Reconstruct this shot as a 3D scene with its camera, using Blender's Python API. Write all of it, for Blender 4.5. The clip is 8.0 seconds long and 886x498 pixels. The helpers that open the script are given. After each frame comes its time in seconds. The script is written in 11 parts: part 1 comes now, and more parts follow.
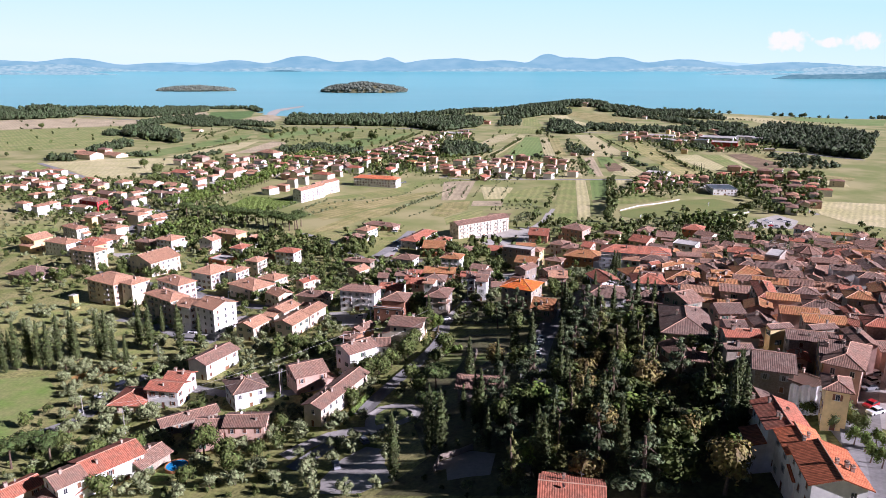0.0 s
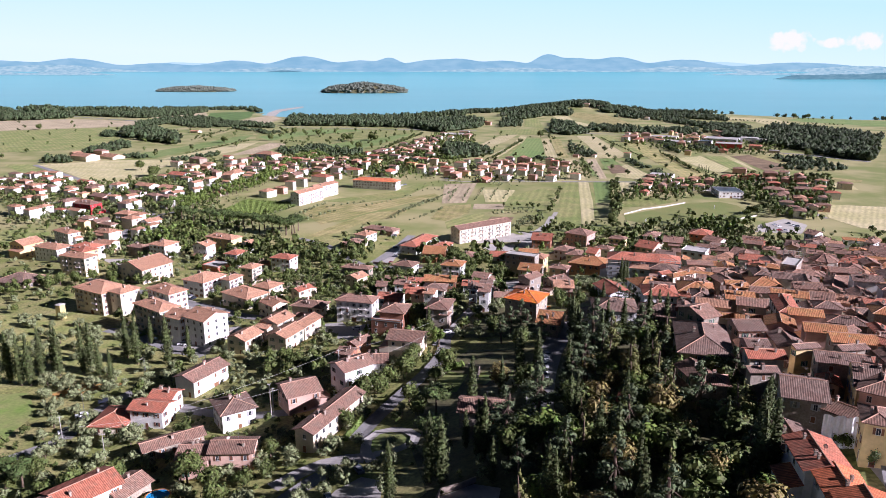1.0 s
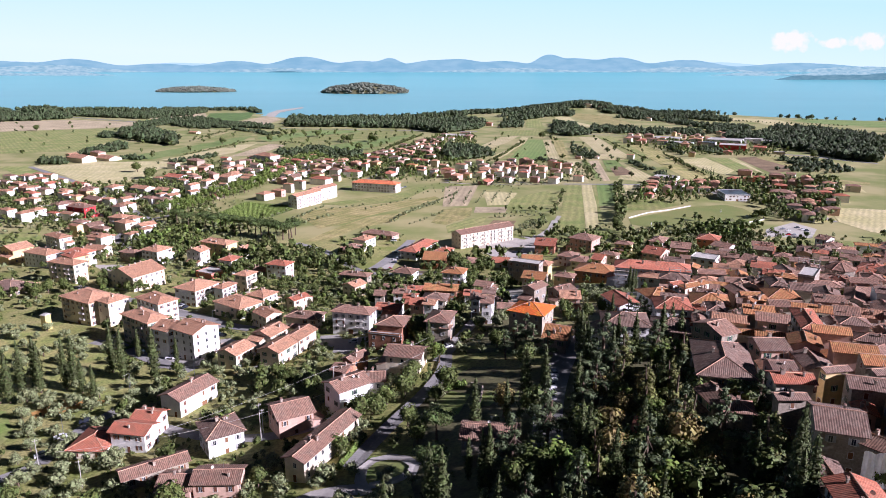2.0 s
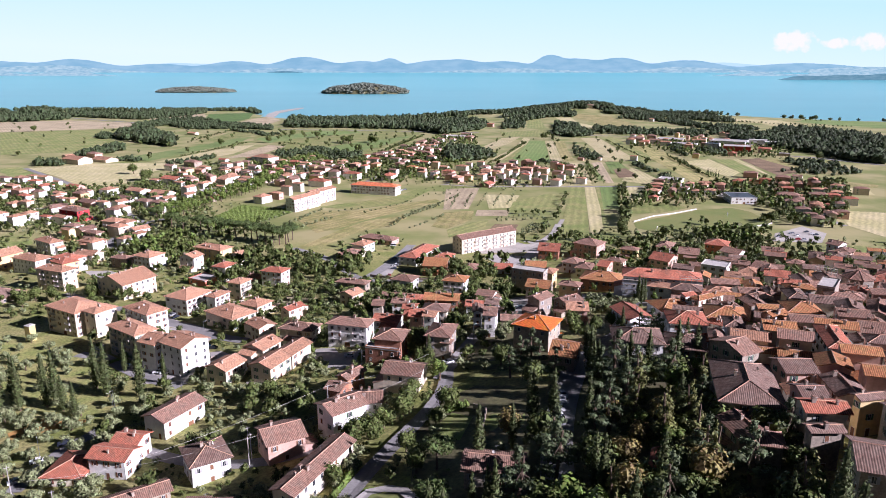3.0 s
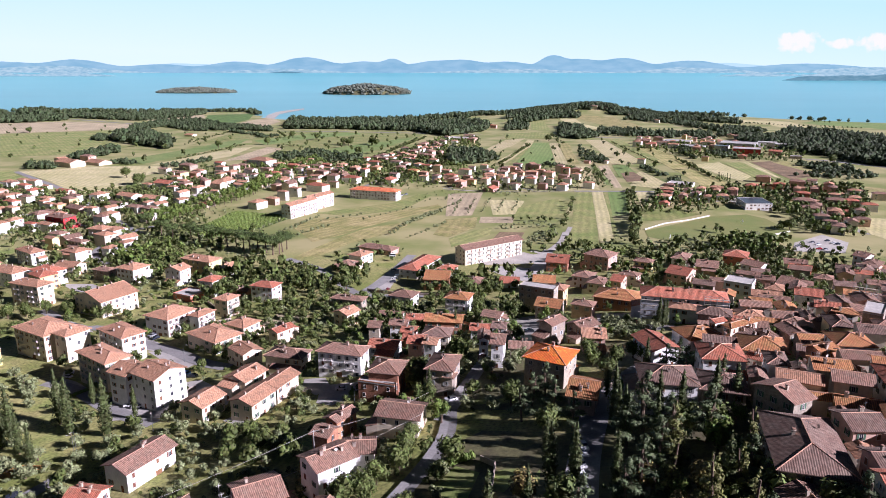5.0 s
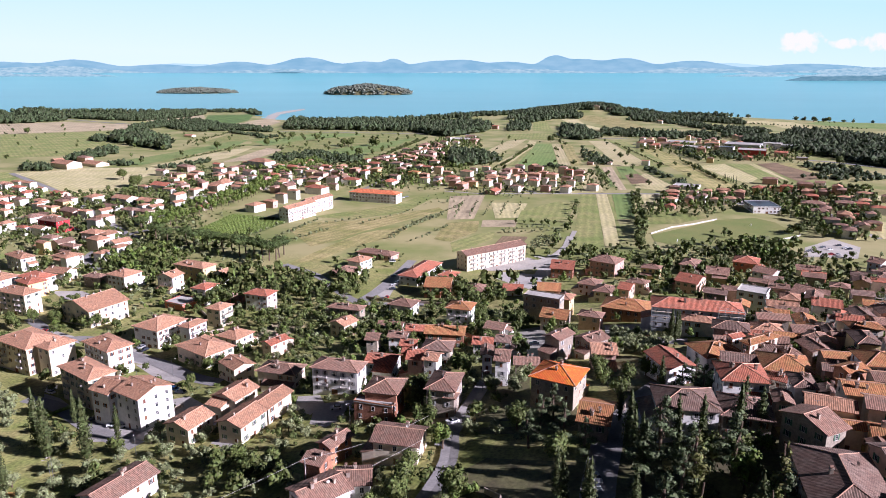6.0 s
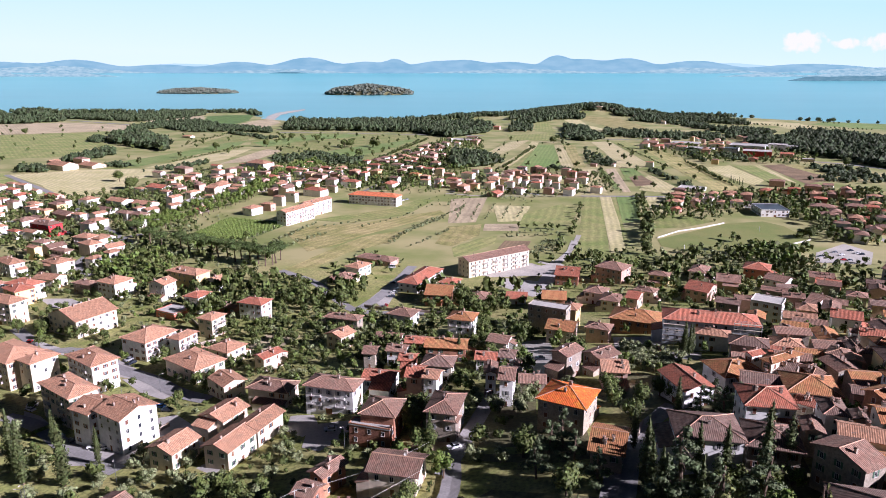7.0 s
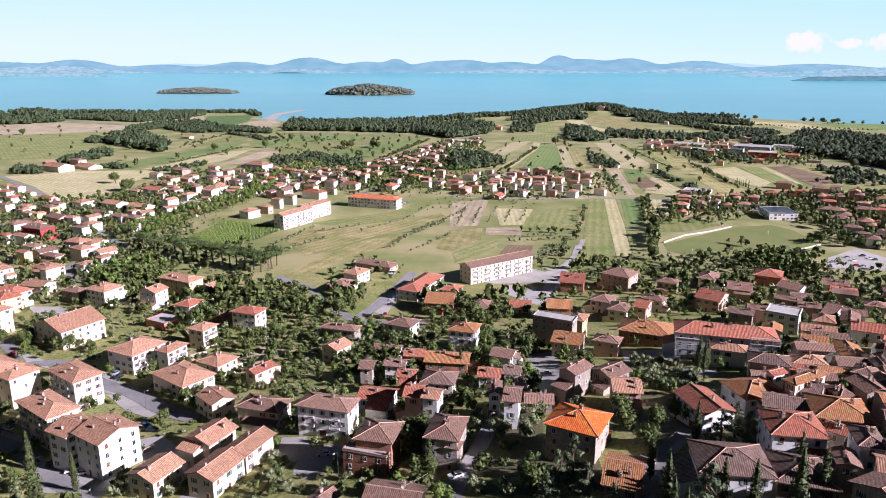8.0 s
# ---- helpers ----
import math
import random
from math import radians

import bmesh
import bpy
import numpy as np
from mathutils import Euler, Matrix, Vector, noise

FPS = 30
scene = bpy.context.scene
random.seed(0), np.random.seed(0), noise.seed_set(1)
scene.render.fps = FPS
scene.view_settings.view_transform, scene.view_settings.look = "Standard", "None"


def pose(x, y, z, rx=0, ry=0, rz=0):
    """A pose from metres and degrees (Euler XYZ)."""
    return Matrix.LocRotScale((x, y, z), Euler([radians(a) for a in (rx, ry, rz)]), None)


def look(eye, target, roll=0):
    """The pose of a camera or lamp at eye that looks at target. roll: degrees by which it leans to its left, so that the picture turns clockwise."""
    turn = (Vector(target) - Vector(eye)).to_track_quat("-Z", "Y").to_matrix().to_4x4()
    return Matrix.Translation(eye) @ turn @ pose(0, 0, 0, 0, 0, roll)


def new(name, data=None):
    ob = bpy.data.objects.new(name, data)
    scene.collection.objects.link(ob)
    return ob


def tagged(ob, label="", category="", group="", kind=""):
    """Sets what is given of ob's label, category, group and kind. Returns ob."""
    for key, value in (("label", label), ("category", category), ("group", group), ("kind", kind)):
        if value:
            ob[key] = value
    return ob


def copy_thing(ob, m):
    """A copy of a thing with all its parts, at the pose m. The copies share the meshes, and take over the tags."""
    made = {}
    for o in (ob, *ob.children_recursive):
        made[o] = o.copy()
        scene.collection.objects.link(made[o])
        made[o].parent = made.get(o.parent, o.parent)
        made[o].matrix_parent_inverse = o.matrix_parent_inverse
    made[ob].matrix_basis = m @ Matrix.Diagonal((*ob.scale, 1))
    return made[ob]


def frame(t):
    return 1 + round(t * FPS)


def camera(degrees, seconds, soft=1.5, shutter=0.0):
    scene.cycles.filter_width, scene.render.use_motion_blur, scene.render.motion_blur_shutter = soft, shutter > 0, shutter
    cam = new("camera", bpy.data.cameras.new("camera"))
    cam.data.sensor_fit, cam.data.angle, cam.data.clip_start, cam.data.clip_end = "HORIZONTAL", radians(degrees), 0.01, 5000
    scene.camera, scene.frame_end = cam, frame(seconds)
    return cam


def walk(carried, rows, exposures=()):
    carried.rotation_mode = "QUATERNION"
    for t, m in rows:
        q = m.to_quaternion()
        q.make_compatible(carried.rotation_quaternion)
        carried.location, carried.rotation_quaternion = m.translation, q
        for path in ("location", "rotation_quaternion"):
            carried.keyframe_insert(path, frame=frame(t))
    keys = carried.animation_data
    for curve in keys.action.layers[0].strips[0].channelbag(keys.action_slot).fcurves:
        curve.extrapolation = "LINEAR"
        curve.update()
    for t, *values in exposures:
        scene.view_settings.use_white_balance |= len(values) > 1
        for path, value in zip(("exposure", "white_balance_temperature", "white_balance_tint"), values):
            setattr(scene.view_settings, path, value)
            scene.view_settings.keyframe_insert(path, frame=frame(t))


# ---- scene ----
EXPOSURE = 0.98
cam = camera(65.0, 8.0, soft=0.45)
PATH = [
    (0.0, (0.0, 0.0, 0.0, 75.03, 0.0, 0.0)),
    (1.0, (-0.07, 14.25, 0.0, 75.06, 0.0, 0.05)),
    (2.0, (-0.13, 28.5, 0.0, 75.09, 0.0, 0.11)),
    (3.0, (-0.2, 42.75, 0.0, 75.11, 0.0, 0.17)),
    (4.0, (-0.26, 57.0, 0.0, 75.13, 0.0, 0.25)),
    (5.0, (-0.33, 71.25, 0.0, 75.14, 0.0, 0.35)),
    (6.0, (-0.4, 85.5, 0.0, 75.15, 0.0, 0.46)),
    (7.0, (-0.46, 99.75, 0.0, 75.16, 0.0, 0.56)),
    (8.0, (-0.53, 114.0, 0.0, 75.16, 0.0, 0.65)),
]
walk(cam, [(t, pose(*p)) for t, p in PATH], exposures=[(0.0, EXPOSURE, 5690, 28), (8.0, EXPOSURE, 5690, 28)])

# ---------------------------------------------------------------- sky and sun
SUN_ELEVATION, SUN_SIDE = 26.0, -22.0
world = bpy.data.worlds.new("sky")
scene.world = world
world.use_nodes = True
wn, wl = world.node_tree.nodes, world.node_tree.links
sky = wn.new("ShaderNodeTexSky")
sky.sky_type, sky.sun_disc = "NISHITA", False
sky.sun_elevation, sky.sun_rotation = radians(SUN_ELEVATION), radians(90 - SUN_SIDE)
sky.air_density, sky.dust_density, sky.ozone_density = 0.06, 0.02, 2.0
wn["Background"].inputs["Strength"].default_value = 0.05
wl.new(sky.outputs["Color"], wn["Background"].inputs["Color"])
sun = new("sun", bpy.data.lights.new("sun", "SUN"))
sun.data.energy, sun.data.angle, sun.data.color = 5.0, radians(0.5), (1.0, 0.945, 0.925)
ce = math.cos(radians(SUN_ELEVATION))
sun_way = Vector((ce * math.cos(radians(SUN_SIDE)), ce * math.sin(radians(SUN_SIDE)), math.sin(radians(SUN_ELEVATION))))
sun.matrix_world = look(sun_way * 300, (0, 0, 0))


# ---------------------------------------------------------------- materials
def mat(name, base, rough=0.85, spread=0.15, grain=1.0, mottle=8.0, bump=0.15, second=None, metal=0.0, vary=0.12, spec=0.3, island=False, rows=0.0):
    """A surface of one base colour with mottling at two scales, a slight shift from thing to thing and a fine relief."""
    m = bpy.data.materials.new(name)
    m.use_nodes = True
    n, l = m.node_tree.nodes, m.node_tree.links
    b = n["Principled BSDF"]
    b.inputs["Roughness"].default_value, b.inputs["Metallic"].default_value = rough, metal
    b.inputs["Specular IOR Level"].default_value = spec
    co = n.new("ShaderNodeTexCoord")
    big, small = n.new("ShaderNodeTexNoise"), n.new("ShaderNodeTexNoise")
    big.inputs["Scale"].default_value, small.inputs["Scale"].default_value = 1.0 / mottle, 1.0 / grain
    big.inputs["Detail"].default_value, small.inputs["Detail"].default_value = 4, 4
    for t in (big, small):
        l.new(co.outputs["Object"], t.inputs["Vector"])
    ramp = n.new("ShaderNodeMapRange")
    ramp.inputs["From Min"].default_value, ramp.inputs["From Max"].default_value = 0.35, 0.65
    l.new(big.outputs["Fac"], ramp.inputs["Value"])
    mix = n.new("ShaderNodeMix")
    mix.data_type = "RGBA"
    two = second or [c * (1 - 1.6 * spread) for c in base]
    mix.inputs["A"].default_value, mix.inputs["B"].default_value = (*base, 1), (*two, 1)
    l.new(ramp.outputs["Result"], mix.inputs["Factor"])
    hsv = n.new("ShaderNodeHueSaturation")
    l.new(mix.outputs["Result"], hsv.inputs["Color"])
    # value from the fine grain and from the thing's own chance
    add = n.new("ShaderNodeMath")
    add.operation = "MULTIPLY_ADD"
    crisp = n.new("ShaderNodeMapRange")
    crisp.inputs["From Min"].default_value, crisp.inputs["From Max"].default_value = 0.3, 0.7
    l.new(small.outputs["Fac"], crisp.inputs["Value"])
    l.new(crisp.outputs["Result"], add.inputs[0])
    add.inputs[1].default_value, add.inputs[2].default_value = 2.4 * spread, 1 - 1.2 * spread
    if vary:
        info = n.new("ShaderNodeNewGeometry") if island else n.new("ShaderNodeObjectInfo")
        chance = info.outputs["Random Per Island" if island else "Random"]
        v = n.new("ShaderNodeMath")
        v.operation = "MULTIPLY_ADD"
        l.new(chance, v.inputs[0])
        v.inputs[1].default_value, v.inputs[2].default_value = 2 * vary, 1 - vary
        p = n.new("ShaderNodeMath")
        p.operation = "MULTIPLY"
        l.new(v.outputs[0], p.inputs[0])
        l.new(add.outputs[0], p.inputs[1])
        l.new(p.outputs[0], hsv.inputs["Value"])
        hue = n.new("ShaderNodeMath")
        hue.operation = "MULTIPLY_ADD"
        l.new(chance, hue.inputs[0])
        hue.inputs[1].default_value, hue.inputs[2].default_value = 0.12 * vary, 0.5 - 0.06 * vary
        l.new(hue.outputs[0], hsv.inputs["Hue"])
    else:
        l.new(add.outputs[0], hsv.inputs["Value"])
    l.new(hsv.outputs["Color"], b.inputs["Base Color"])
    if rows:  # drill rows or mowing swaths
        wave, rm = n.new("ShaderNodeTexWave"), n.new("ShaderNodeMapRange")
        l.new(n.new("ShaderNodeUVMap").outputs["UV"], wave.inputs["Vector"])
        wave.inputs["Scale"].default_value = 0.31 / rows
        wave.inputs["Distortion"].default_value, wave.inputs["Detail"].default_value = 2.5, 4
        rm.inputs["To Min"].default_value, rm.inputs["To Max"].default_value = 0.88, 1.08
        l.new(wave.outputs["Fac"], rm.inputs["Value"])
        tone = n.new("ShaderNodeMix")
        tone.data_type, tone.blend_type = "RGBA", "MULTIPLY"
        tone.inputs["Factor"].default_value = 1.0
        l.new(hsv.outputs["Color"], tone.inputs["A"])
        l.new(rm.outputs["Result"], tone.inputs["B"])
        l.new(tone.outputs["Result"], b.inputs["Base Color"])
    if bump:
        bp = n.new("ShaderNodeBump")
        bp.inputs["Strength"].default_value, bp.inputs["Distance"].default_value = bump, 0.1 * grain
        l.new(small.outputs["Fac"], bp.inputs["Height"])
        l.new(bp.outputs["Normal"], b.inputs["Normal"])
    return m


def tile_mat(name, base, old, lichen=0.4):
    """Clay roof tiles: ribs down the slope with their shading in the colour, courses across it, tiles of uneven firing,
    lichen in patches.
    """
    m = bpy.data.materials.new(name)
    m.use_nodes = True
    n, l = m.node_tree.nodes, m.node_tree.links
    b = n["Principled BSDF"]
    b.inputs["Roughness"].default_value = 0.9
    b.inputs["Specular IOR Level"].default_value = 0.2
    uv, obj, info = n.new("ShaderNodeUVMap"), n.new("ShaderNodeTexCoord"), n.new("ShaderNodeObjectInfo")
    cells = n.new("ShaderNodeTexVoronoi")
    mp = n.new("ShaderNodeMapping")
    mp.inputs["Scale"].default_value = (2.4, 1.3, 1)
    l.new(uv.outputs["UV"], mp.inputs["Vector"])
    l.new(mp.outputs["Vector"], cells.inputs["Vector"])
    cells.inputs["Scale"].default_value = 1.0
    patch = n.new("ShaderNodeTexNoise")
    patch.inputs["Scale"].default_value, patch.inputs["Detail"].default_value = 0.45, 6
    l.new(obj.outputs["Object"], patch.inputs["Vector"])
    rng = n.new("ShaderNodeMapRange")
    rng.inputs["From Min"].default_value, rng.inputs["From Max"].default_value = 0.62 - 0.3 * lichen, 0.72
    l.new(patch.outputs["Fac"], rng.inputs["Value"])
    mix = n.new("ShaderNodeMix")
    mix.data_type = "RGBA"
    mix.inputs["A"].default_value, mix.inputs["B"].default_value = (*base, 1), (*old, 1)
    l.new(rng.outputs["Result"], mix.inputs["Factor"])
    hsv = n.new("ShaderNodeHueSaturation")
    l.new(mix.outputs["Result"], hsv.inputs["Color"])
    sep = n.new("ShaderNodeSeparateColor")
    l.new(cells.outputs["Color"], sep.inputs["Color"])
    v = n.new("ShaderNodeMath")
    v.operation = "MULTIPLY_ADD"
    l.new(sep.outputs[0], v.inputs[0])
    v.inputs[1].default_value, v.inputs[2].default_value = 0.55, 0.72
    w = n.new("ShaderNodeMath")
    w.operation = "MULTIPLY_ADD"
    l.new(info.outputs["Random"], w.inputs[0])
    w.inputs[1].default_value, w.inputs[2].default_value = 0.36, 0.82
    p = n.new("ShaderNodeMath")
    p.operation = "MULTIPLY"
    l.new(v.outputs[0], p.inputs[0])
    l.new(w.outputs[0], p.inputs[1])
    l.new(p.outputs[0], hsv.inputs["Value"])
    ribs = n.new("ShaderNodeTexWave")
    ribs.wave_type, ribs.bands_direction = "BANDS", "X"
    ribs.inputs["Scale"].default_value = 0.66
    ribs.inputs["Distortion"].default_value = 0.25
    l.new(uv.outputs["UV"], ribs.inputs["Vector"])
    bp = n.new("ShaderNodeBump")
    bp.inputs["Strength"].default_value, bp.inputs["Distance"].default_value = 0.4, 0.1
    l.new(ribs.outputs["Fac"], bp.inputs["Height"])
    # furrows between the ribs are darkened in the colour to shade them
    gap, rib_shade = n.new("ShaderNodeMapRange"), n.new("ShaderNodeMix")
    gap.inputs["From Max"].default_value, gap.inputs["To Min"].default_value, gap.inputs["To Max"].default_value = 0.7, 0.55, 1.1
    l.new(ribs.outputs["Fac"], gap.inputs["Value"])
    rib_shade.data_type, rib_shade.blend_type = "RGBA", "MULTIPLY"
    rib_shade.inputs["Factor"].default_value = 1.0
    l.new(hsv.outputs["Color"], rib_shade.inputs["A"])
    l.new(gap.outputs["Result"], rib_shade.inputs["B"])
    l.new(rib_shade.outputs["Result"], b.inputs["Base Color"])
    l.new(bp.outputs["Normal"], b.inputs["Normal"])
    return m


WALL = {
    "w": mat("white_plaster", (0.81, 0.785, 0.74), spread=0.08, mottle=5, vary=0.07),
    "c": mat("cream_plaster", (0.68, 0.585, 0.45), spread=0.09, mottle=5, vary=0.1),
    "y": mat("yellow_plaster", (0.72, 0.54, 0.27), spread=0.09, mottle=5, vary=0.1),
    "p": mat("pink_plaster", (0.58, 0.37, 0.29), spread=0.1, mottle=5, vary=0.12),
    "g": mat("old_stone_and_render", (0.28, 0.235, 0.185), spread=0.22, grain=0.5, mottle=3, vary=0.15, second=(0.37, 0.305, 0.235)),
    "G": mat("pale_grey_plaster", (0.52, 0.53, 0.56), spread=0.08, mottle=5, vary=0.05),
    "b": mat("brown_brick", (0.42, 0.20, 0.12), spread=0.2, grain=0.4, mottle=3, vary=0.12),
    "r": mat("rust_red_plaster", (0.50, 0.17, 0.11), spread=0.1, vary=0.1),
    "R": mat("raspberry_red_plaster", (0.52, 0.05, 0.05), spread=0.08, vary=0.05),
}
TILE = {
    "t": tile_mat("rosy_clay_tiles", (0.45, 0.24, 0.145), (0.35, 0.215, 0.14), 0.4),
    "r": tile_mat("red_clay_tiles", (0.43, 0.15, 0.09), (0.33, 0.155, 0.10), 0.5),
    "b": tile_mat("brown_clay_tiles", (0.27, 0.155, 0.11), (0.25, 0.17, 0.125), 0.6),
    "o": tile_mat("lichened_orange_tiles", (0.40, 0.17, 0.075), (0.37, 0.21, 0.085), 0.7),
    "d": tile_mat("dark_weathered_tiles", (0.20, 0.125, 0.095), (0.25, 0.18, 0.14), 0.7),
    "O": tile_mat("bright_orange_tiles", (0.60, 0.135, 0.03), (0.62, 0.25, 0.03), 0.45),
    "O2": tile_mat("new_orange_tiles", (0.62, 0.19, 0.085), (0.52, 0.16, 0.07), 0.2),
    "S": mat("dark_roof_panels", (0.05, 0.055, 0.07), rough=0.4, vary=0.05),
}
RIDGE = mat("ridge_tiles", (0.58, 0.34, 0.23), vary=0.15)
STONE = mat("chimney_render", (0.42, 0.34, 0.27), vary=0.2)
GLASS = mat("window_glass", (0.03, 0.035, 0.045), rough=0.12, spread=0.05, bump=0, spec=0.5)
FRAME = mat("window_frames", (0.62, 0.58, 0.52), bump=0)
SHUT_B = mat("brown_shutters", (0.20, 0.09, 0.05), bump=0, vary=0.2)
SHUT_G = mat("green_shutters", (0.07, 0.13, 0.08), bump=0, vary=0.2)
SHUT_Y = mat("grey_shutters", (0.38, 0.38, 0.36), bump=0, vary=0.2)
CONCRETE = mat("concrete", (0.46, 0.43, 0.39), vary=0.1)
IRON = mat("grey_metal", (0.35, 0.36, 0.37), rough=0.4, metal=0.8, bump=0)
BARK = mat("bark", (0.16, 0.11, 0.075), spread=0.25, grain=0.2, mottle=1)


def leaf_mat(name, base, second, vary=0.4):
    m = mat(name, base, rough=0.7, spread=0.3, grain=0.8, mottle=5.0, bump=0, second=second, vary=vary, spec=0.25, island=True)
    n, l = m.node_tree.nodes, m.node_tree.links
    n["Principled BSDF"].inputs["Subsurface Weight"].default_value = 0.0
    return m


LEAF = {
    "olive": leaf_mat("olive_leaves", (0.225, 0.245, 0.115), (0.14, 0.16, 0.07)),
    "broad": leaf_mat("broad_leaves", (0.098, 0.12, 0.028), (0.054, 0.07, 0.017)),
    "lime": leaf_mat("light_green_leaves", (0.13, 0.175, 0.032), (0.085, 0.12, 0.024)),
    "cypress": leaf_mat("cypress_foliage", (0.072, 0.088, 0.026), (0.048, 0.06, 0.018)),
    "pine": leaf_mat("pine_needles", (0.085, 0.115, 0.03), (0.055, 0.08, 0.022)),
    "cedar": leaf_mat("cedar_needles", (0.115, 0.145, 0.065), (0.07, 0.09, 0.038)),
    "autumn": leaf_mat("turning_leaves", (0.21, 0.16, 0.05), (0.15, 0.13, 0.04)),
    "fir": leaf_mat("yellow_green_fir_needles", (0.19, 0.19, 0.055), (0.12, 0.13, 0.04)),
    "wood": leaf_mat("far_wood_foliage", (0.06, 0.08, 0.03), (0.032, 0.046, 0.018), 0.45),
    "isle": leaf_mat("island_foliage", (0.17, 0.185, 0.135), (0.115, 0.13, 0.10), 0.4),
    "vine": leaf_mat("vine_leaves", (0.15, 0.20, 0.04), (0.11, 0.15, 0.032), 0.3),
}
SOIL = {
    "straw": mat("dry_stubble", (0.53, 0.455, 0.25), spread=0.16, grain=2.5, mottle=30, second=(0.43, 0.385, 0.18), vary=0.08, rows=5.0),
    "tan": mat("bare_tan_soil", (0.50, 0.40, 0.25), spread=0.18, grain=2, mottle=30, vary=0.06, rows=6.0),
    "dry": mat("dry_hay_meadow", (0.42, 0.35, 0.15), spread=0.25, grain=1.6, mottle=18, second=(0.25, 0.245, 0.075), vary=0.08, rows=7.0),
    "green": mat("meadow_grass", (0.20, 0.245, 0.065), spread=0.22, grain=2, mottle=24, second=(0.31, 0.295, 0.11), vary=0.12, rows=7.0),
    "rough": mat("rough_meadow", (0.15, 0.19, 0.05), spread=0.3, grain=2, mottle=12, second=(0.25, 0.24, 0.09), vary=0.1),
    "orchard": mat("sunlit_orchard_grass", (0.24, 0.265, 0.075), spread=0.3, grain=1.2, mottle=9, second=(0.35, 0.31, 0.12), vary=0.05),
    "reed": mat("reed_bed", (0.13, 0.21, 0.05), spread=0.25, grain=2, mottle=15, vary=0.05),
    "bright": mat("young_crop", (0.155, 0.235, 0.06), spread=0.2, grain=1.5, mottle=30, second=(0.22, 0.27, 0.085), vary=0.06, rows=6.0),
    "brown": mat("ploughed_soil", (0.27, 0.185, 0.105), spread=0.22, grain=1.5, mottle=20, vary=0.06, rows=3.0),
    "litter": mat("dark_litter_and_shaded_earth", (0.11, 0.095, 0.05), spread=0.25, grain=1, mottle=6, second=(0.16, 0.155, 0.065), vary=0),
    "grass": mat("green_grass", (0.18, 0.27, 0.055), spread=0.15, grain=1.2, mottle=9, second=(0.27, 0.28, 0.10), vary=0.05),
    "lawn": mat("sports_turf", (0.17, 0.21, 0.055), spread=0.1, grain=1, mottle=25, second=(0.22, 0.22, 0.07), vary=0.03),
    "gravel": mat("pale_gravel", (0.47, 0.435, 0.38), spread=0.14, grain=1, mottle=12, vary=0.05),
    "ochre": mat("ochre_earth", (0.52, 0.28, 0.09), spread=0.12, grain=1, mottle=10, vary=0.05),
    "paving": mat("pale_paving", (0.47, 0.435, 0.395), spread=0.1, grain=1, mottle=9, vary=0.05),
}
ASPHALT = mat("worn_grey_asphalt", (0.29, 0.275, 0.262), spread=0.12, grain=0.8, mottle=7, vary=0.06)


# ---------------------------------------------------------------- shape of the land
LAKE = -145.0
MOUNDS = [
    [11.9, 15.6, 17.9, 30.8, 20.1],
    [11.9, -2.3, -0.4, 22.8, 5.8],
    [4.9, 1.2, 20.4, 8.6, 17.9],
    [3.8, 1.2, -5.3, 4.9, 4.7],
    [-4.2, 7.7, -1.9, 2.9, -0.5],
]


def ground_z(x, y):
    """The town stands on the foot of a hill that falls to a plain, and the plain falls gently to the lake."""
    z = -138.5 - 6.0 * min(max((y - 900) / 900, 0), 1)
    if y < 1100:
        for i, row in enumerate(MOUNDS):
            for j, h in enumerate(row):
                z += h * math.exp(-((x - (130 * j - 260)) ** 2 + (y - (130 * i + 40)) ** 2) / 22050)
    z += 20 * math.exp(-(((x - 440) / 120) ** 2 + ((y - 2240) / 110) ** 2))
    z += 5 * math.exp(-(((x - 330) / 260) ** 2 + ((y - 2080) / 130) ** 2))
    z += 6 * math.exp(-(((x - 760) / 260) ** 2 + ((y - 2000) / 120) ** 2))
    edge = shore_y(x) - y
    return z if edge > 40 else z + (edge - 40) * 0.06 if edge > -80 else z - 7.2


SHORE = [(-4300, 2200), (-1568, 2330), (-1211, 2334), (-890, 2337), (-626, 2354), (-474, 2038), (-354, 1961), (-148, 1983), (2, 2106), (171, 2222), (345, 2436), (471, 2466), (563, 2381), (661, 2180), (783, 2073), (902, 1994), (1021, 1940), (1201, 1907), (4300, 1900)]


def shore_y(x):
    """How far the land reaches at x: bays and points, with small notches."""
    return float(np.interp(x, [p[0] for p in SHORE], [p[1] for p in SHORE])) + 8 * math.sin(x / 37) + 5 * math.sin(x / 13)


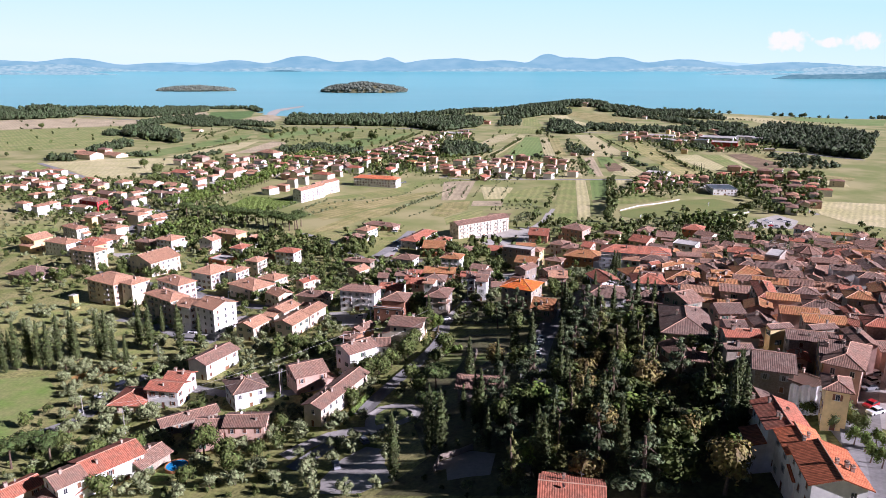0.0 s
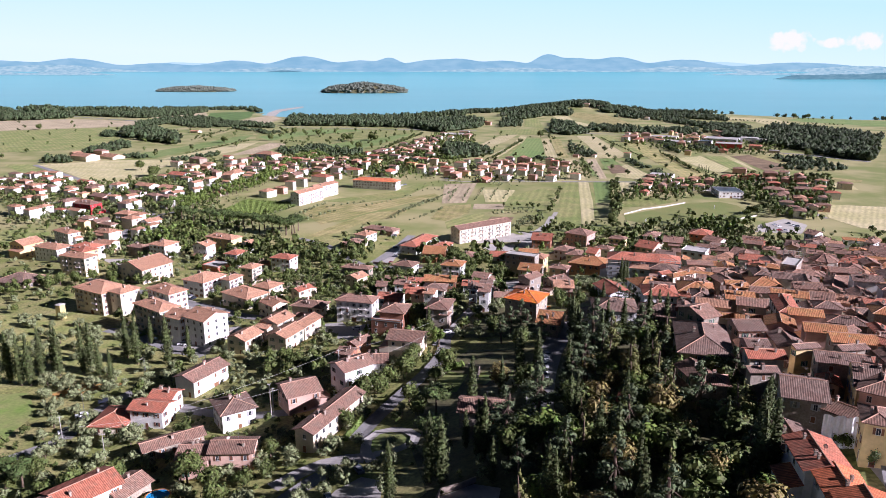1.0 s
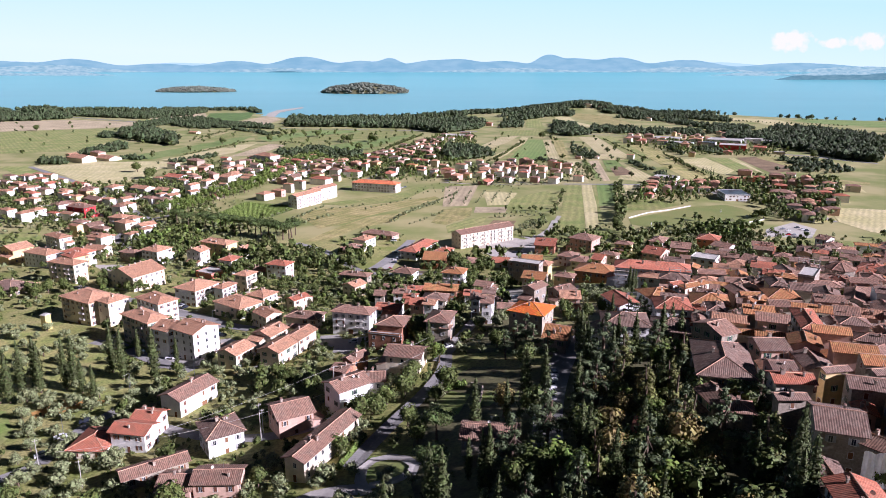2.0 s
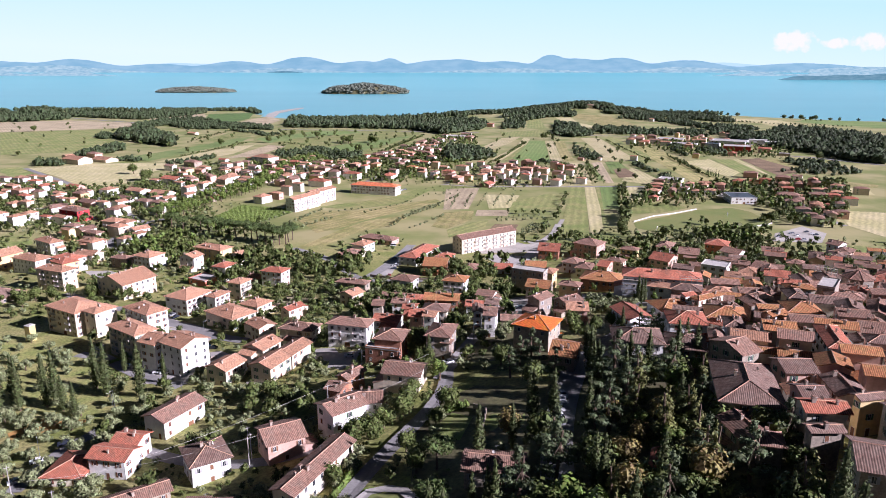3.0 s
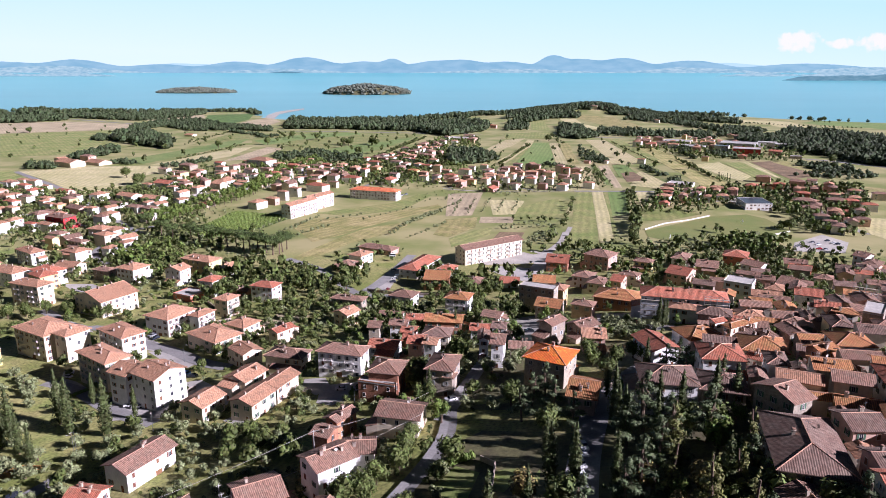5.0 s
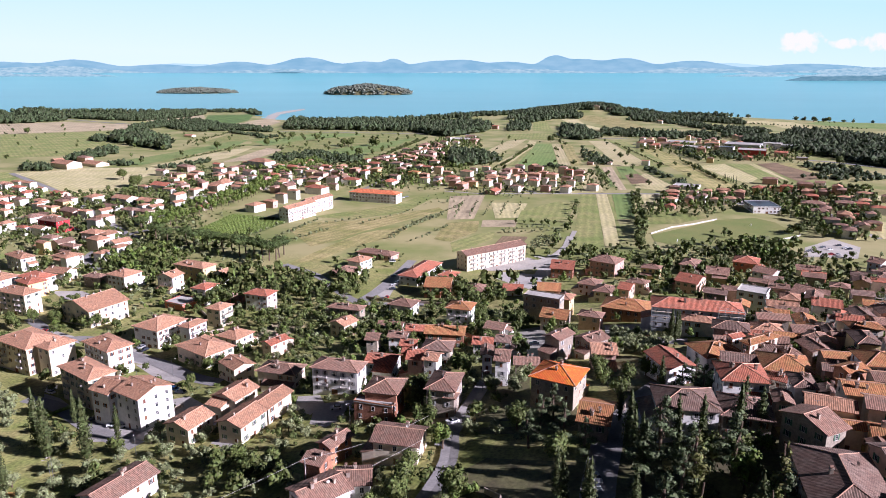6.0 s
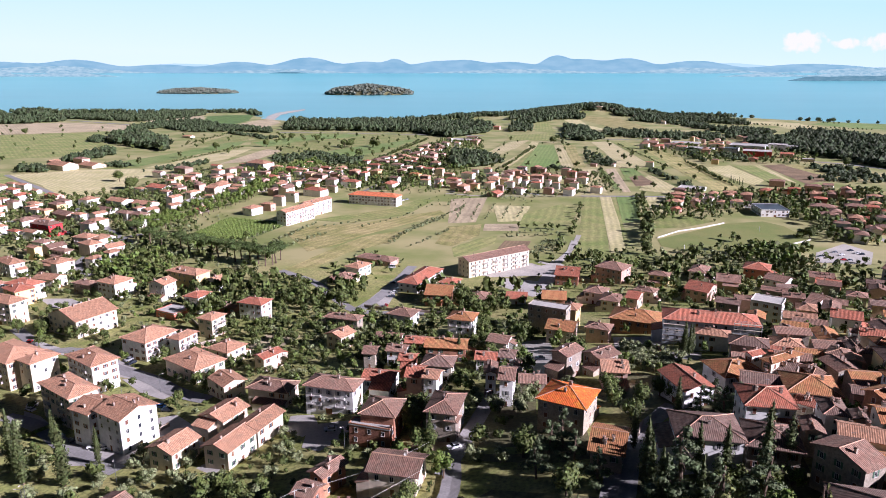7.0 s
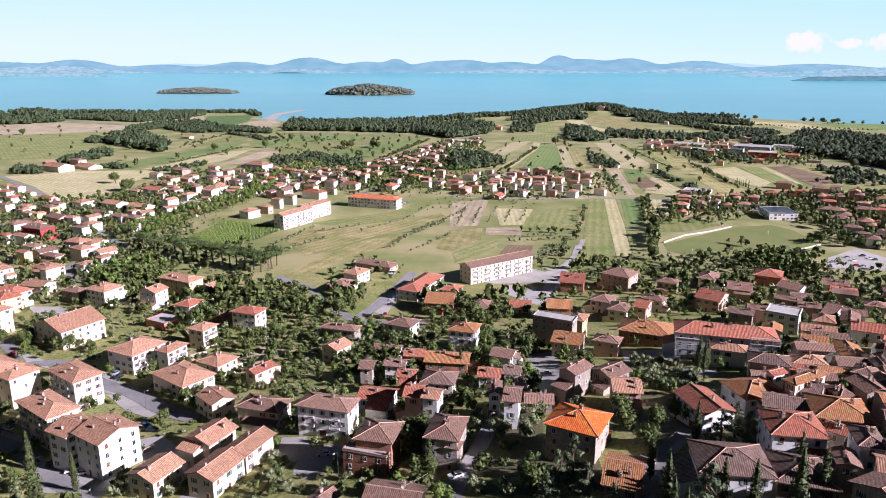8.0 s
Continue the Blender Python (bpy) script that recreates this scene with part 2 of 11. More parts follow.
class Shape:
    """Collects faces for one mesh."""

    def __init__(self):
        self.v, self.f, self.m, self.uv = [], [], [], []

    def face(self, pts, mi=0, uv=None):
        k = len(self.v)
        self.v += [tuple(p) for p in pts]
        self.f.append(tuple(range(k, k + len(pts))))
        self.m.append(mi)
        self.uv += uv or [(p[0], p[1]) for p in pts]

    def box(self, x0, y0, z0, x1, y1, z1, mi=0, taper=0.0):
        t = taper
        a = [(x0, y0, z0), (x1, y0, z0), (x1, y1, z0), (x0, y1, z0)]
        b = [(x0 + t, y0 + t, z1), (x1 - t, y0 + t, z1), (x1 - t, y1 - t, z1), (x0 + t, y1 - t, z1)]
        self.face(a[::-1], mi)
        self.face(b, mi)
        for i in range(4):
            j = (i + 1) % 4
            self.face([a[i], a[j], b[j], b[i]], mi)

    def tube(self, p, q, r0, r1, n=6, mi=0):
        p, q = Vector(p), Vector(q)
        d = (q - p).normalized()
        s = d.orthogonal().normalized()
        t = d.cross(s)
        ring = [(math.cos(2 * math.pi * k / n), math.sin(2 * math.pi * k / n)) for k in range(n)]
        a = [p + r0 * (c * s + e * t) for c, e in ring]
        b = [q + r1 * (c * s + e * t) for c, e in ring]
        for k in range(n):
            j = (k + 1) % n
            self.face([a[k], a[j], b[j], b[k]], mi)
        self.face(b, mi)
        self.face(a[::-1], mi)

    def mesh(self, name, mats, smooth=False):
        me = bpy.data.meshes.new(name)
        me.from_pydata(self.v, [], self.f)
        for m in mats:
            me.materials.append(m)
        me.polygons.foreach_set("material_index", self.m)
        layer = me.uv_layers.new(name="UVMap")
        layer.data.foreach_set("uv", [c for uv in self.uv for c in uv])
        if smooth:
            me.polygons.foreach_set("use_smooth", [True] * len(self.f))
        me.update()
        return me


def part(name, shape, mats, parent, label=""):
    """One mesh under a thing or under a part; shape is a Shape or a mesh that is shared."""
    me = shape if isinstance(shape, bpy.types.Mesh) else shape.mesh(name, mats if isinstance(mats, (list, tuple)) else [mats])
    ob = new(name, me)
    ob.parent = parent
    return tagged(ob, label)


def empty(name, x, y, z, yaw=0.0):
    ob = new(name)
    ob.empty_display_size = 0.5
    ob.matrix_basis = pose(x, y, z, 0, 0, yaw)
    return ob


def spaced(*stretches):
    out = []
    for a, b, step in stretches:
        k = max(1, round((b - a) / step))
        out += [a + (b - a) * i / k for i in range(k)]
    return out + [stretches[-1][1]]


def sheet(name, xs, ys, height, material):
    nx = len(xs)
    verts = [(x, y, height(x, y)) for y in ys for x in xs]
    faces = [(j * nx + i, j * nx + i + 1, (j + 1) * nx + i + 1, (j + 1) * nx + i) for j in range(len(ys) - 1) for i in range(nx - 1)]
    me = bpy.data.meshes.new(name)
    me.from_pydata(verts, [], faces)
    me.polygons.foreach_set("use_smooth", [True] * len(faces))
    me.materials.append(material)
    me.update()
    return new(name, me)


GROUND = mat("dry_grass_and_earth", (0.19, 0.215, 0.055), spread=0.36, grain=1.1, mottle=14, second=(0.32, 0.285, 0.115), vary=0)
# out on the plain, past the last houses, the gardens give way to rough hay meadow
n, l = GROUND.node_tree.nodes, GROUND.node_tree.links
co, sep, edge, wob = n.new("ShaderNodeTexCoord"), n.new("ShaderNodeSeparateXYZ"), n.new("ShaderNodeMapRange"), n.new("ShaderNodeTexNoise")
l.new(co.outputs["Object"], sep.inputs[0])
wob.inputs["Scale"].default_value, wob.inputs["Detail"].default_value = 0.012, 6
l.new(co.outputs["Object"], wob.inputs["Vector"])
far_side = n.new("ShaderNodeMath")
far_side.operation = "MULTIPLY_ADD"
l.new(wob.outputs["Fac"], far_side.inputs[0])
far_side.inputs[1].default_value = 260.0
l.new(sep.outputs["Y"], far_side.inputs[2])
edge.inputs["From Min"].default_value, edge.inputs["From Max"].default_value = 660.0, 720.0
l.new(far_side.outputs[0], edge.inputs["Value"])
hay, patchy, grain = n.new("ShaderNodeMix"), n.new("ShaderNodeTexNoise"), n.new("ShaderNodeTexNoise")
patchy.inputs["Scale"].default_value, patchy.inputs["Detail"].default_value = 0.02, 8
l.new(co.outputs["Object"], patchy.inputs["Vector"])
hr = n.new("ShaderNodeMapRange")
hr.inputs["From Min"].default_value, hr.inputs["From Max"].default_value = 0.38, 0.62
l.new(patchy.outputs["Fac"], hr.inputs["Value"])
hay.data_type = "RGBA"
hay.inputs["A"].default_value, hay.inputs["B"].default_value = (0.37, 0.325, 0.15, 1), (0.20, 0.225, 0.065, 1)
l.new(hr.outputs["Result"], hay.inputs["Factor"])
both = n.new("ShaderNodeMix")
both.data_type = "RGBA"
l.new(edge.outputs["Result"], both.inputs["Factor"])
l.new(n["Hue/Saturation/Value"].outputs["Color"], both.inputs["A"])
l.new(hay.outputs["Result"], both.inputs["B"])
l.new(both.outputs["Result"], n["Principled BSDF"].inputs["Base Color"])
LAND_X = spaced((-4200, -1500, 180), (-1500, -500, 40), (-500, 500, 12), (500, 1500, 40), (1500, 4200, 180))
LAND_Y = spaced((-400, 0, 40), (0, 720, 12), (720, 1700, 35), (1700, 2420, 12), (2420, 5200, 250))
ground = sheet("ground", LAND_X, LAND_Y, ground_z, GROUND)
tagged(ground, "dry grass and earth sloping from the town to the lake", "ground", kind="structure")
LAND_Z = np.array([v.co.z for v in ground.data.vertices]).reshape(len(LAND_Y), len(LAND_X))
XA, YA = np.array(LAND_X), np.array(LAND_Y)


def lie(x, y):
    """Height of the ground's own faces."""
    i = min(max(int(np.searchsorted(XA, x)) - 1, 0), len(XA) - 2)
    j = min(max(int(np.searchsorted(YA, y)) - 1, 0), len(YA) - 2)
    u, v = (x - XA[i]) / (XA[i + 1] - XA[i]), (y - YA[j]) / (YA[j + 1] - YA[j])
    a, b, c, d = LAND_Z[j, i], LAND_Z[j, i + 1], LAND_Z[j + 1, i], LAND_Z[j + 1, i + 1]
    return float((1 - v) * ((1 - u) * a + u * b) + v * ((1 - u) * c + u * d))


WATER = bpy.data.materials.new("turquoise_lake_water")
WATER.use_nodes = True
_b = WATER.node_tree.nodes["Principled BSDF"]
_b.inputs["Base Color"].default_value = (0.075, 0.34, 0.40, 1)
_b.inputs["Roughness"].default_value, _b.inputs["Specular IOR Level"].default_value = 0.35, 0.25
_n = WATER.node_tree.nodes.new("ShaderNodeTexNoise")
_n.inputs["Scale"].default_value, _n.inputs["Detail"].default_value = 0.004, 5
_co = WATER.node_tree.nodes.new("ShaderNodeTexCoord")
_mp = WATER.node_tree.nodes.new("ShaderNodeMapping")
_mp.inputs["Scale"].default_value = (0.25, 1, 1)
WATER.node_tree.links.new(_co.outputs["Object"], _mp.inputs["Vector"])
WATER.node_tree.links.new(_mp.outputs["Vector"], _n.inputs["Vector"])
_mx = WATER.node_tree.nodes.new("ShaderNodeMix")
_mx.data_type = "RGBA"
_mx.inputs["A"].default_value, _mx.inputs["B"].default_value = (0.085, 0.30, 0.335, 1), (0.12, 0.365, 0.395, 1)
WATER.node_tree.links.new(_n.outputs["Fac"], _mx.inputs["Factor"])
WATER.node_tree.links.new(_mx.outputs["Result"], _b.inputs["Base Color"])
FAR = 5020.0


def water_z(x, y):
    """Level to the islands; beyond them it lifts towards the far shore, which stands much nearer here than in truth."""
    return LAKE + 88.0 * min(max((y - 3900) / (FAR - 3900), 0), 1) ** 1.25


s = Shape()
s.face([(x, y, LAKE + 0.5) for x, y in [(-497, 1973), (-533, 2161), (-539, 2296), (-517, 2391), (-490, 2485), (-475, 2420), (-493, 2309), (-505, 2197), (-477, 2012)]])
s.face([(x, y, LAKE - 1.5) for x, y in [(-477, 2012), (-505, 2197), (-493, 2309), (-475, 2420), (-490, 2485), (-517, 2391), (-539, 2296), (-533, 2161), (-497, 1973)]])
tagged(new("beach", s.mesh("beach", [SOIL["gravel"]])), "pale sand spit reaching into the lake", "beach", kind="structure")
tagged(sheet("water", spaced((-4200, 4200, 300)), spaced((1850, 3900, 400), (3900, FAR, 60)), water_z, WATER),
       "calm turquoise lake under a clear sky", "lake", kind="structure")


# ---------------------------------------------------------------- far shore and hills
# aerial haze as a glowing colour, mottled between two tones
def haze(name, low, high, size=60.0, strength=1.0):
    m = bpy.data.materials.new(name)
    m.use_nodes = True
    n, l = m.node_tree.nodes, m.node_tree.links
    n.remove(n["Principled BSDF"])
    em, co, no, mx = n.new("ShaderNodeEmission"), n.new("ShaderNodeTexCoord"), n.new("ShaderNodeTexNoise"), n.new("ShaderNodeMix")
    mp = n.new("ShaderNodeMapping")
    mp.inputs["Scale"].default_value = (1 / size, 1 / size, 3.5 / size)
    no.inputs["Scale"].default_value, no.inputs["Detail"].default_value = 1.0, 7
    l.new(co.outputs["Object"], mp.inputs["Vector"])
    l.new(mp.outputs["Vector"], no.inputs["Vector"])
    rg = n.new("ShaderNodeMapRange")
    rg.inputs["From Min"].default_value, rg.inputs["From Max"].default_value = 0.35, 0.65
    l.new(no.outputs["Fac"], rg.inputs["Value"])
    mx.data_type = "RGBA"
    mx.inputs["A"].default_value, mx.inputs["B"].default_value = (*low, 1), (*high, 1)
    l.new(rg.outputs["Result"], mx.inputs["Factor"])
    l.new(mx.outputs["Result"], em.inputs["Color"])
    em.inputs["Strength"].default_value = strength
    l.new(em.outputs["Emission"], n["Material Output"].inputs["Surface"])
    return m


def ridge(y, foot, peaks, wobble, material, label, x0=-4000, x1=4000, step=16):
    """A far range on a foot: each peak is (x, height above the foot, half width)."""
    s = Shape()
    xs = [x0 + step * i for i in range(int((x1 - x0) / step) + 1)]
    top = []
    for x in xs:
        h = sum((p[1] * math.exp(-((x - p[0]) / p[2]) ** 2)) ** 4 for p in peaks) ** 0.25
        fine = noise.noise((x / 210, y, 0)) + 0.5 * noise.noise((x / 70, y, 3)) + 0.3 * noise.noise((x / 26, y, 6))
        top.append(foot + h + wobble * fine * min(h / 20, 1))
    for i in range(len(xs) - 1):
        a, b = xs[i], xs[i + 1]
        s.face([(a, y, foot - 30), (b, y, foot - 30), (b, y + 30, top[i + 1]), (a, y + 30, top[i])])
        s.face([(a, y + 30, top[i]), (b, y + 30, top[i + 1]), (b, y + 60, foot - 30), (a, y + 60, foot - 30)])
    ob = new("backdrop", s.mesh("backdrop", [material]))
    return tagged(ob, label, "hills", kind="structure")


GLOW = 2 ** -EXPOSURE


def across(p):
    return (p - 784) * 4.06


# the hills glow in haze-tinted colours; sunlight does not shade them
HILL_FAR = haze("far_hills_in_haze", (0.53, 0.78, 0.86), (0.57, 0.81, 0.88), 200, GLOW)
HILL_MID = haze("hazed_wooded_hills", (0.26, 0.50, 0.59), (0.35, 0.58, 0.65), 110, GLOW)
HILL_NEAR = haze("hazed_farmed_shore", (0.28, 0.51, 0.57), (0.52, 0.70, 0.70), 34, GLOW)
HILL_WOOD = haze("hazed_wooded_headland", (0.13, 0.29, 0.34), (0.20, 0.37, 0.41), 40, GLOW)
ridge(FAR + 75, -60, [(across(330), 68, 500), (across(-60), 66, 500), (across(1250), 70, 600), (across(760), 72, 600)], 5, HILL_FAR, "far hills across the lake, painted in glowing haze blue")
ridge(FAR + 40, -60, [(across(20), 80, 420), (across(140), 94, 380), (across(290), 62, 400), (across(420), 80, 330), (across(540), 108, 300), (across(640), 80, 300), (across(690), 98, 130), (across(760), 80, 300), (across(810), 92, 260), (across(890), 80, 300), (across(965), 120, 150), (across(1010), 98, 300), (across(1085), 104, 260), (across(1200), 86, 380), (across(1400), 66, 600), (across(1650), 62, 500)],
      4, HILL_MID, "wooded hills across the lake, painted in glowing haze blue")
ridge(FAR + 5, -58, [(across(100), 50, 500), (across(500), 30, 420), (across(900), 30, 500), (across(1200), 38, 420), (across(1500), 40, 500)], 5, HILL_NEAR, "farmed slopes along the far shore, paled by painted haze")
ridge(4800, -84, [(across(0), 44, 420), (across(160), 36, 300)], 4, HILL_NEAR, "farmed headland with villages across the lake, paled by painted haze", -4000, -1850)
ridge(4560, -108, [(across(1345), 34, 160), (across(1395), 42, 300), (across(1480), 50, 330), (across(1570), 52, 260), (across(1750), 50, 420)], 4, HILL_WOOD, "low dark wooded headland across the lake, tinted by painted haze", 1850, 4000)
ridge(4800, -84, [(across(1300), 30, 300), (across(1450), 40, 400), (across(1650), 42, 400)], 3, HILL_NEAR, "farmed shore with villages across the lake, paled by painted haze", 1500, 4000)
ridge(4990, -60, [(across(510), 14, 110)], 3, HILL_WOOD, "low dark island far out in the lake, tinted by painted haze", -1400, -800)


# ---------------------------------------------------------------- clear sky behind the hills, with two small clouds
SKY = bpy.data.materials.new("clear_sky")
SKY.use_nodes = True
n, l = SKY.node_tree.nodes, SKY.node_tree.links
n.remove(n["Principled BSDF"])
co, sep, em = n.new("ShaderNodeTexCoord"), n.new("ShaderNodeSeparateXYZ"), n.new("ShaderNodeEmission")
l.new(co.outputs["Object"], sep.inputs[0])
up, grad = n.new("ShaderNodeMapRange"), n.new("ShaderNodeMix")
up.inputs["From Min"].default_value, up.inputs["From Max"].default_value = 0.0, 520.0
slant = n.new("ShaderNodeMath")
slant.operation = "MULTIPLY_ADD"
l.new(sep.outputs["X"], slant.inputs[0])
slant.inputs[1].default_value = 0.045
l.new(sep.outputs["Z"], slant.inputs[2])
l.new(slant.outputs[0], up.inputs["Value"])
grad.data_type = "RGBA"
grad.inputs["A"].default_value, grad.inputs["B"].default_value = (0.82, 0.985, 0.96, 1), (0.60, 0.90, 0.95, 1)
l.new(up.outputs["Result"], grad.inputs["Factor"])
puff = n.new("ShaderNodeTexNoise")
puff.inputs["Scale"].default_value, puff.inputs["Detail"].default_value = 0.013, 7
l.new(co.outputs["Object"], puff.inputs["Vector"])
last = None
for cx, cz, w, h in ((2440, 150, 190, 85), (3010, 150, 190, 70), (2740, 140, 120, 40)):
    terms = []
    for axis, c, r in (("X", cx, w), ("Z", cz, h)):
        d = n.new("ShaderNodeMath")
        d.operation = "SUBTRACT"
        l.new(sep.outputs[axis], d.inputs[0])
        d.inputs[1].default_value = c
        q = n.new("ShaderNodeMath")
        q.operation = "DIVIDE"
        l.new(d.outputs[0], q.inputs[0])
        q.inputs[1].default_value = r
        e = n.new("ShaderNodeMath")
        e.operation = "POWER"
        ab = n.new("ShaderNodeMath")
        ab.operation = "ABSOLUTE"
        l.new(q.outputs[0], ab.inputs[0])
        l.new(ab.outputs[0], e.inputs[0])
        e.inputs[1].default_value = 2.0
        terms.append(e)
    a = n.new("ShaderNodeMath")
    a.operation = "ADD"
    l.new(terms[0].outputs[0], a.inputs[0])
    l.new(terms[1].outputs[0], a.inputs[1])
    if last:
        mn = n.new("ShaderNodeMath")
        mn.operation = "MINIMUM"
        l.new(last.outputs[0], mn.inputs[0])
        l.new(a.outputs[0], mn.inputs[1])
        last = mn
    else:
        last = a
ragged = n.new("ShaderNodeMath")
ragged.operation = "MULTIPLY_ADD"
l.new(puff.outputs["Fac"], ragged.inputs[0])
ragged.inputs[1].default_value = 3.2
less = n.new("ShaderNodeMath")
less.operation = "SUBTRACT"
less.inputs[0].default_value = -0.8
l.new(last.outputs[0], less.inputs[1])
l.new(less.outputs[0], ragged.inputs[2])
cover = n.new("ShaderNodeMapRange")
cover.inputs["From Min"].default_value, cover.inputs["From Max"].default_value = 0.0, 0.6
cover.inputs["To Max"].default_value = 0.95
l.new(ragged.outputs[0], cover.inputs["Value"])
cloud = n.new("ShaderNodeMix")
cloud.data_type = "RGBA"
l.new(cover.outputs["Result"], cloud.inputs["Factor"])
l.new(grad.outputs["Result"], cloud.inputs["A"])
cloud.inputs["B"].default_value = (1.0, 0.98, 0.95, 1)
l.new(cloud.outputs["Result"], em.inputs["Color"])
em.inputs["Strength"].default_value = GLOW
l.new(em.outputs["Emission"], n["Material Output"].inputs["Surface"])
s = Shape()
s.face([(-6000, FAR + 120, -200), (6000, FAR + 120, -200), (6000, FAR + 120, 1500), (-6000, FAR + 120, 1500)])
tagged(new("backdrop", s.mesh("backdrop", [SKY])), "clear pale blue sky with two small clouds", "sky", kind="structure")


# ---------------------------------------------------------------- houses
TAKEN = []  # x, y, cos, sin, half length, half width of what stands on the ground


def taken(x, y, margin):
    for cx, cy, c, s, hl, hw in TAKEN:
        dx, dy = x - cx, y - cy
        if abs(dx) + abs(dy) < 60 and abs(dx * c + dy * s) < hl + margin and abs(dy * c - dx * s) < hw + margin:
            return True
    return False


def window_mesh(w, h, shutters=None, shut=False):
    """A window that stands in the plane y = 0 and looks to -y: frame, recessed panes, sill and shutters."""
    s = Shape()
    f = 0.09
    s.box(-w / 2, -0.05, 0, -w / 2 + f, 0.06, h, 0)
    s.box(w / 2 - f, -0.05, 0, w / 2, 0.06, h, 0)
    s.box(-w / 2 + f, -0.05, h - f, w / 2 - f, 0.06, h, 0)
    s.box(-w / 2 - 0.1, -0.14, -0.09, w / 2 + 0.1, 0.06, 0.0, 0)
    if shut:
        s.box(-w / 2 + f, -0.05, 0, w / 2 - f, 0.05, h - f, 2)
    else:
        s.box(-w / 2 + f, -0.01, 0, w / 2 - f, 0.05, h - f, 1)
        s.box(-0.03, -0.03, 0, 0.03, -0.011, h - f, 0)
        if shutters:
            s.box(-w - 0.02, -0.07, 0, -w / 2 - 0.01, -0.01, h, 2)
            s.box(w / 2 + 0.01, -0.07, 0, w + 0.02, -0.01, h, 2)
    return s.mesh("window", [FRAME, GLASS, shutters or FRAME])


WINDOWS = {
    "plain": window_mesh(1.05, 1.45),
    "brown": window_mesh(0.95, 1.45, SHUT_B),
    "green": window_mesh(0.95, 1.45, SHUT_G),
    "grey": window_mesh(0.95, 1.45, SHUT_Y),
    "shut": window_mesh(1.05, 1.5, SHUT_B, True),
    "door": window_mesh(1.15, 2.15, SHUT_B, True),
    "wide": window_mesh(2.4, 2.1, SHUT_B, True),
}


def chimney_mesh(w, h):
    s = Shape()
    s.box(-w / 2, -w * 0.38, -0.9, w / 2, w * 0.38, h)
    s.box(-w / 2 - 0.1, -w * 0.38 - 0.1, h, w / 2 + 0.1, w * 0.38 + 0.1, h + 0.12)
    for k in (-0.28, 0.28):
        s.box(k * w - 0.09, -0.16, h + 0.12, k * w + 0.09, 0.16, h + 0.36)
    s.box(-w / 2 - 0.12, -w * 0.38 - 0.12, h + 0.36, w / 2 + 0.12, w * 0.38 + 0.12, h + 0.45, 1, 0.1)
    return s.mesh("chimney", [STONE, TILE["b"]])


CHIMNEYS = [chimney_mesh(0.62, 0.85), chimney_mesh(0.85, 1.0), chimney_mesh(0.5, 0.7)]


def aerial_mesh():
    s = Shape()
    s.tube((0, 0, -0.4), (0, 0, 2.6), 0.03, 0.025, 5)
    s.tube((-0.6, 0, 2.4), (0.6, 0, 2.4), 0.02, 0.02, 4)
    for k in range(5):
        s.tube((-0.5 + 0.25 * k, -0.35, 2.4), (-0.5 + 0.25 * k, 0.35, 2.4), 0.015, 0.015, 4)
    return s.mesh("aerial", [IRON])


AERIAL = aerial_mesh()


def dish_mesh():
    s = Shape()
    s.tube((0, 0, -0.3), (0, 0, 0.6), 0.04, 0.04, 5)
    n = 10
    for k in range(n):
        a, b = 2 * math.pi * k / n, 2 * math.pi * (k + 1) / n
        s.face([(0, -0.05, 0.7), (0.45 * math.cos(b), -0.2, 0.7 + 0.45 * math.sin(b)), (0.45 * math.cos(a), -0.2, 0.7 + 0.45 * math.sin(a))])
        s.face([(0, -0.08, 0.7), (0.45 * math.cos(a), -0.22, 0.7 + 0.45 * math.sin(a)), (0.45 * math.cos(b), -0.22, 0.7 + 0.45 * math.sin(b))])
    return s.mesh("satellite_dish", [FRAME])


DISH = dish_mesh()


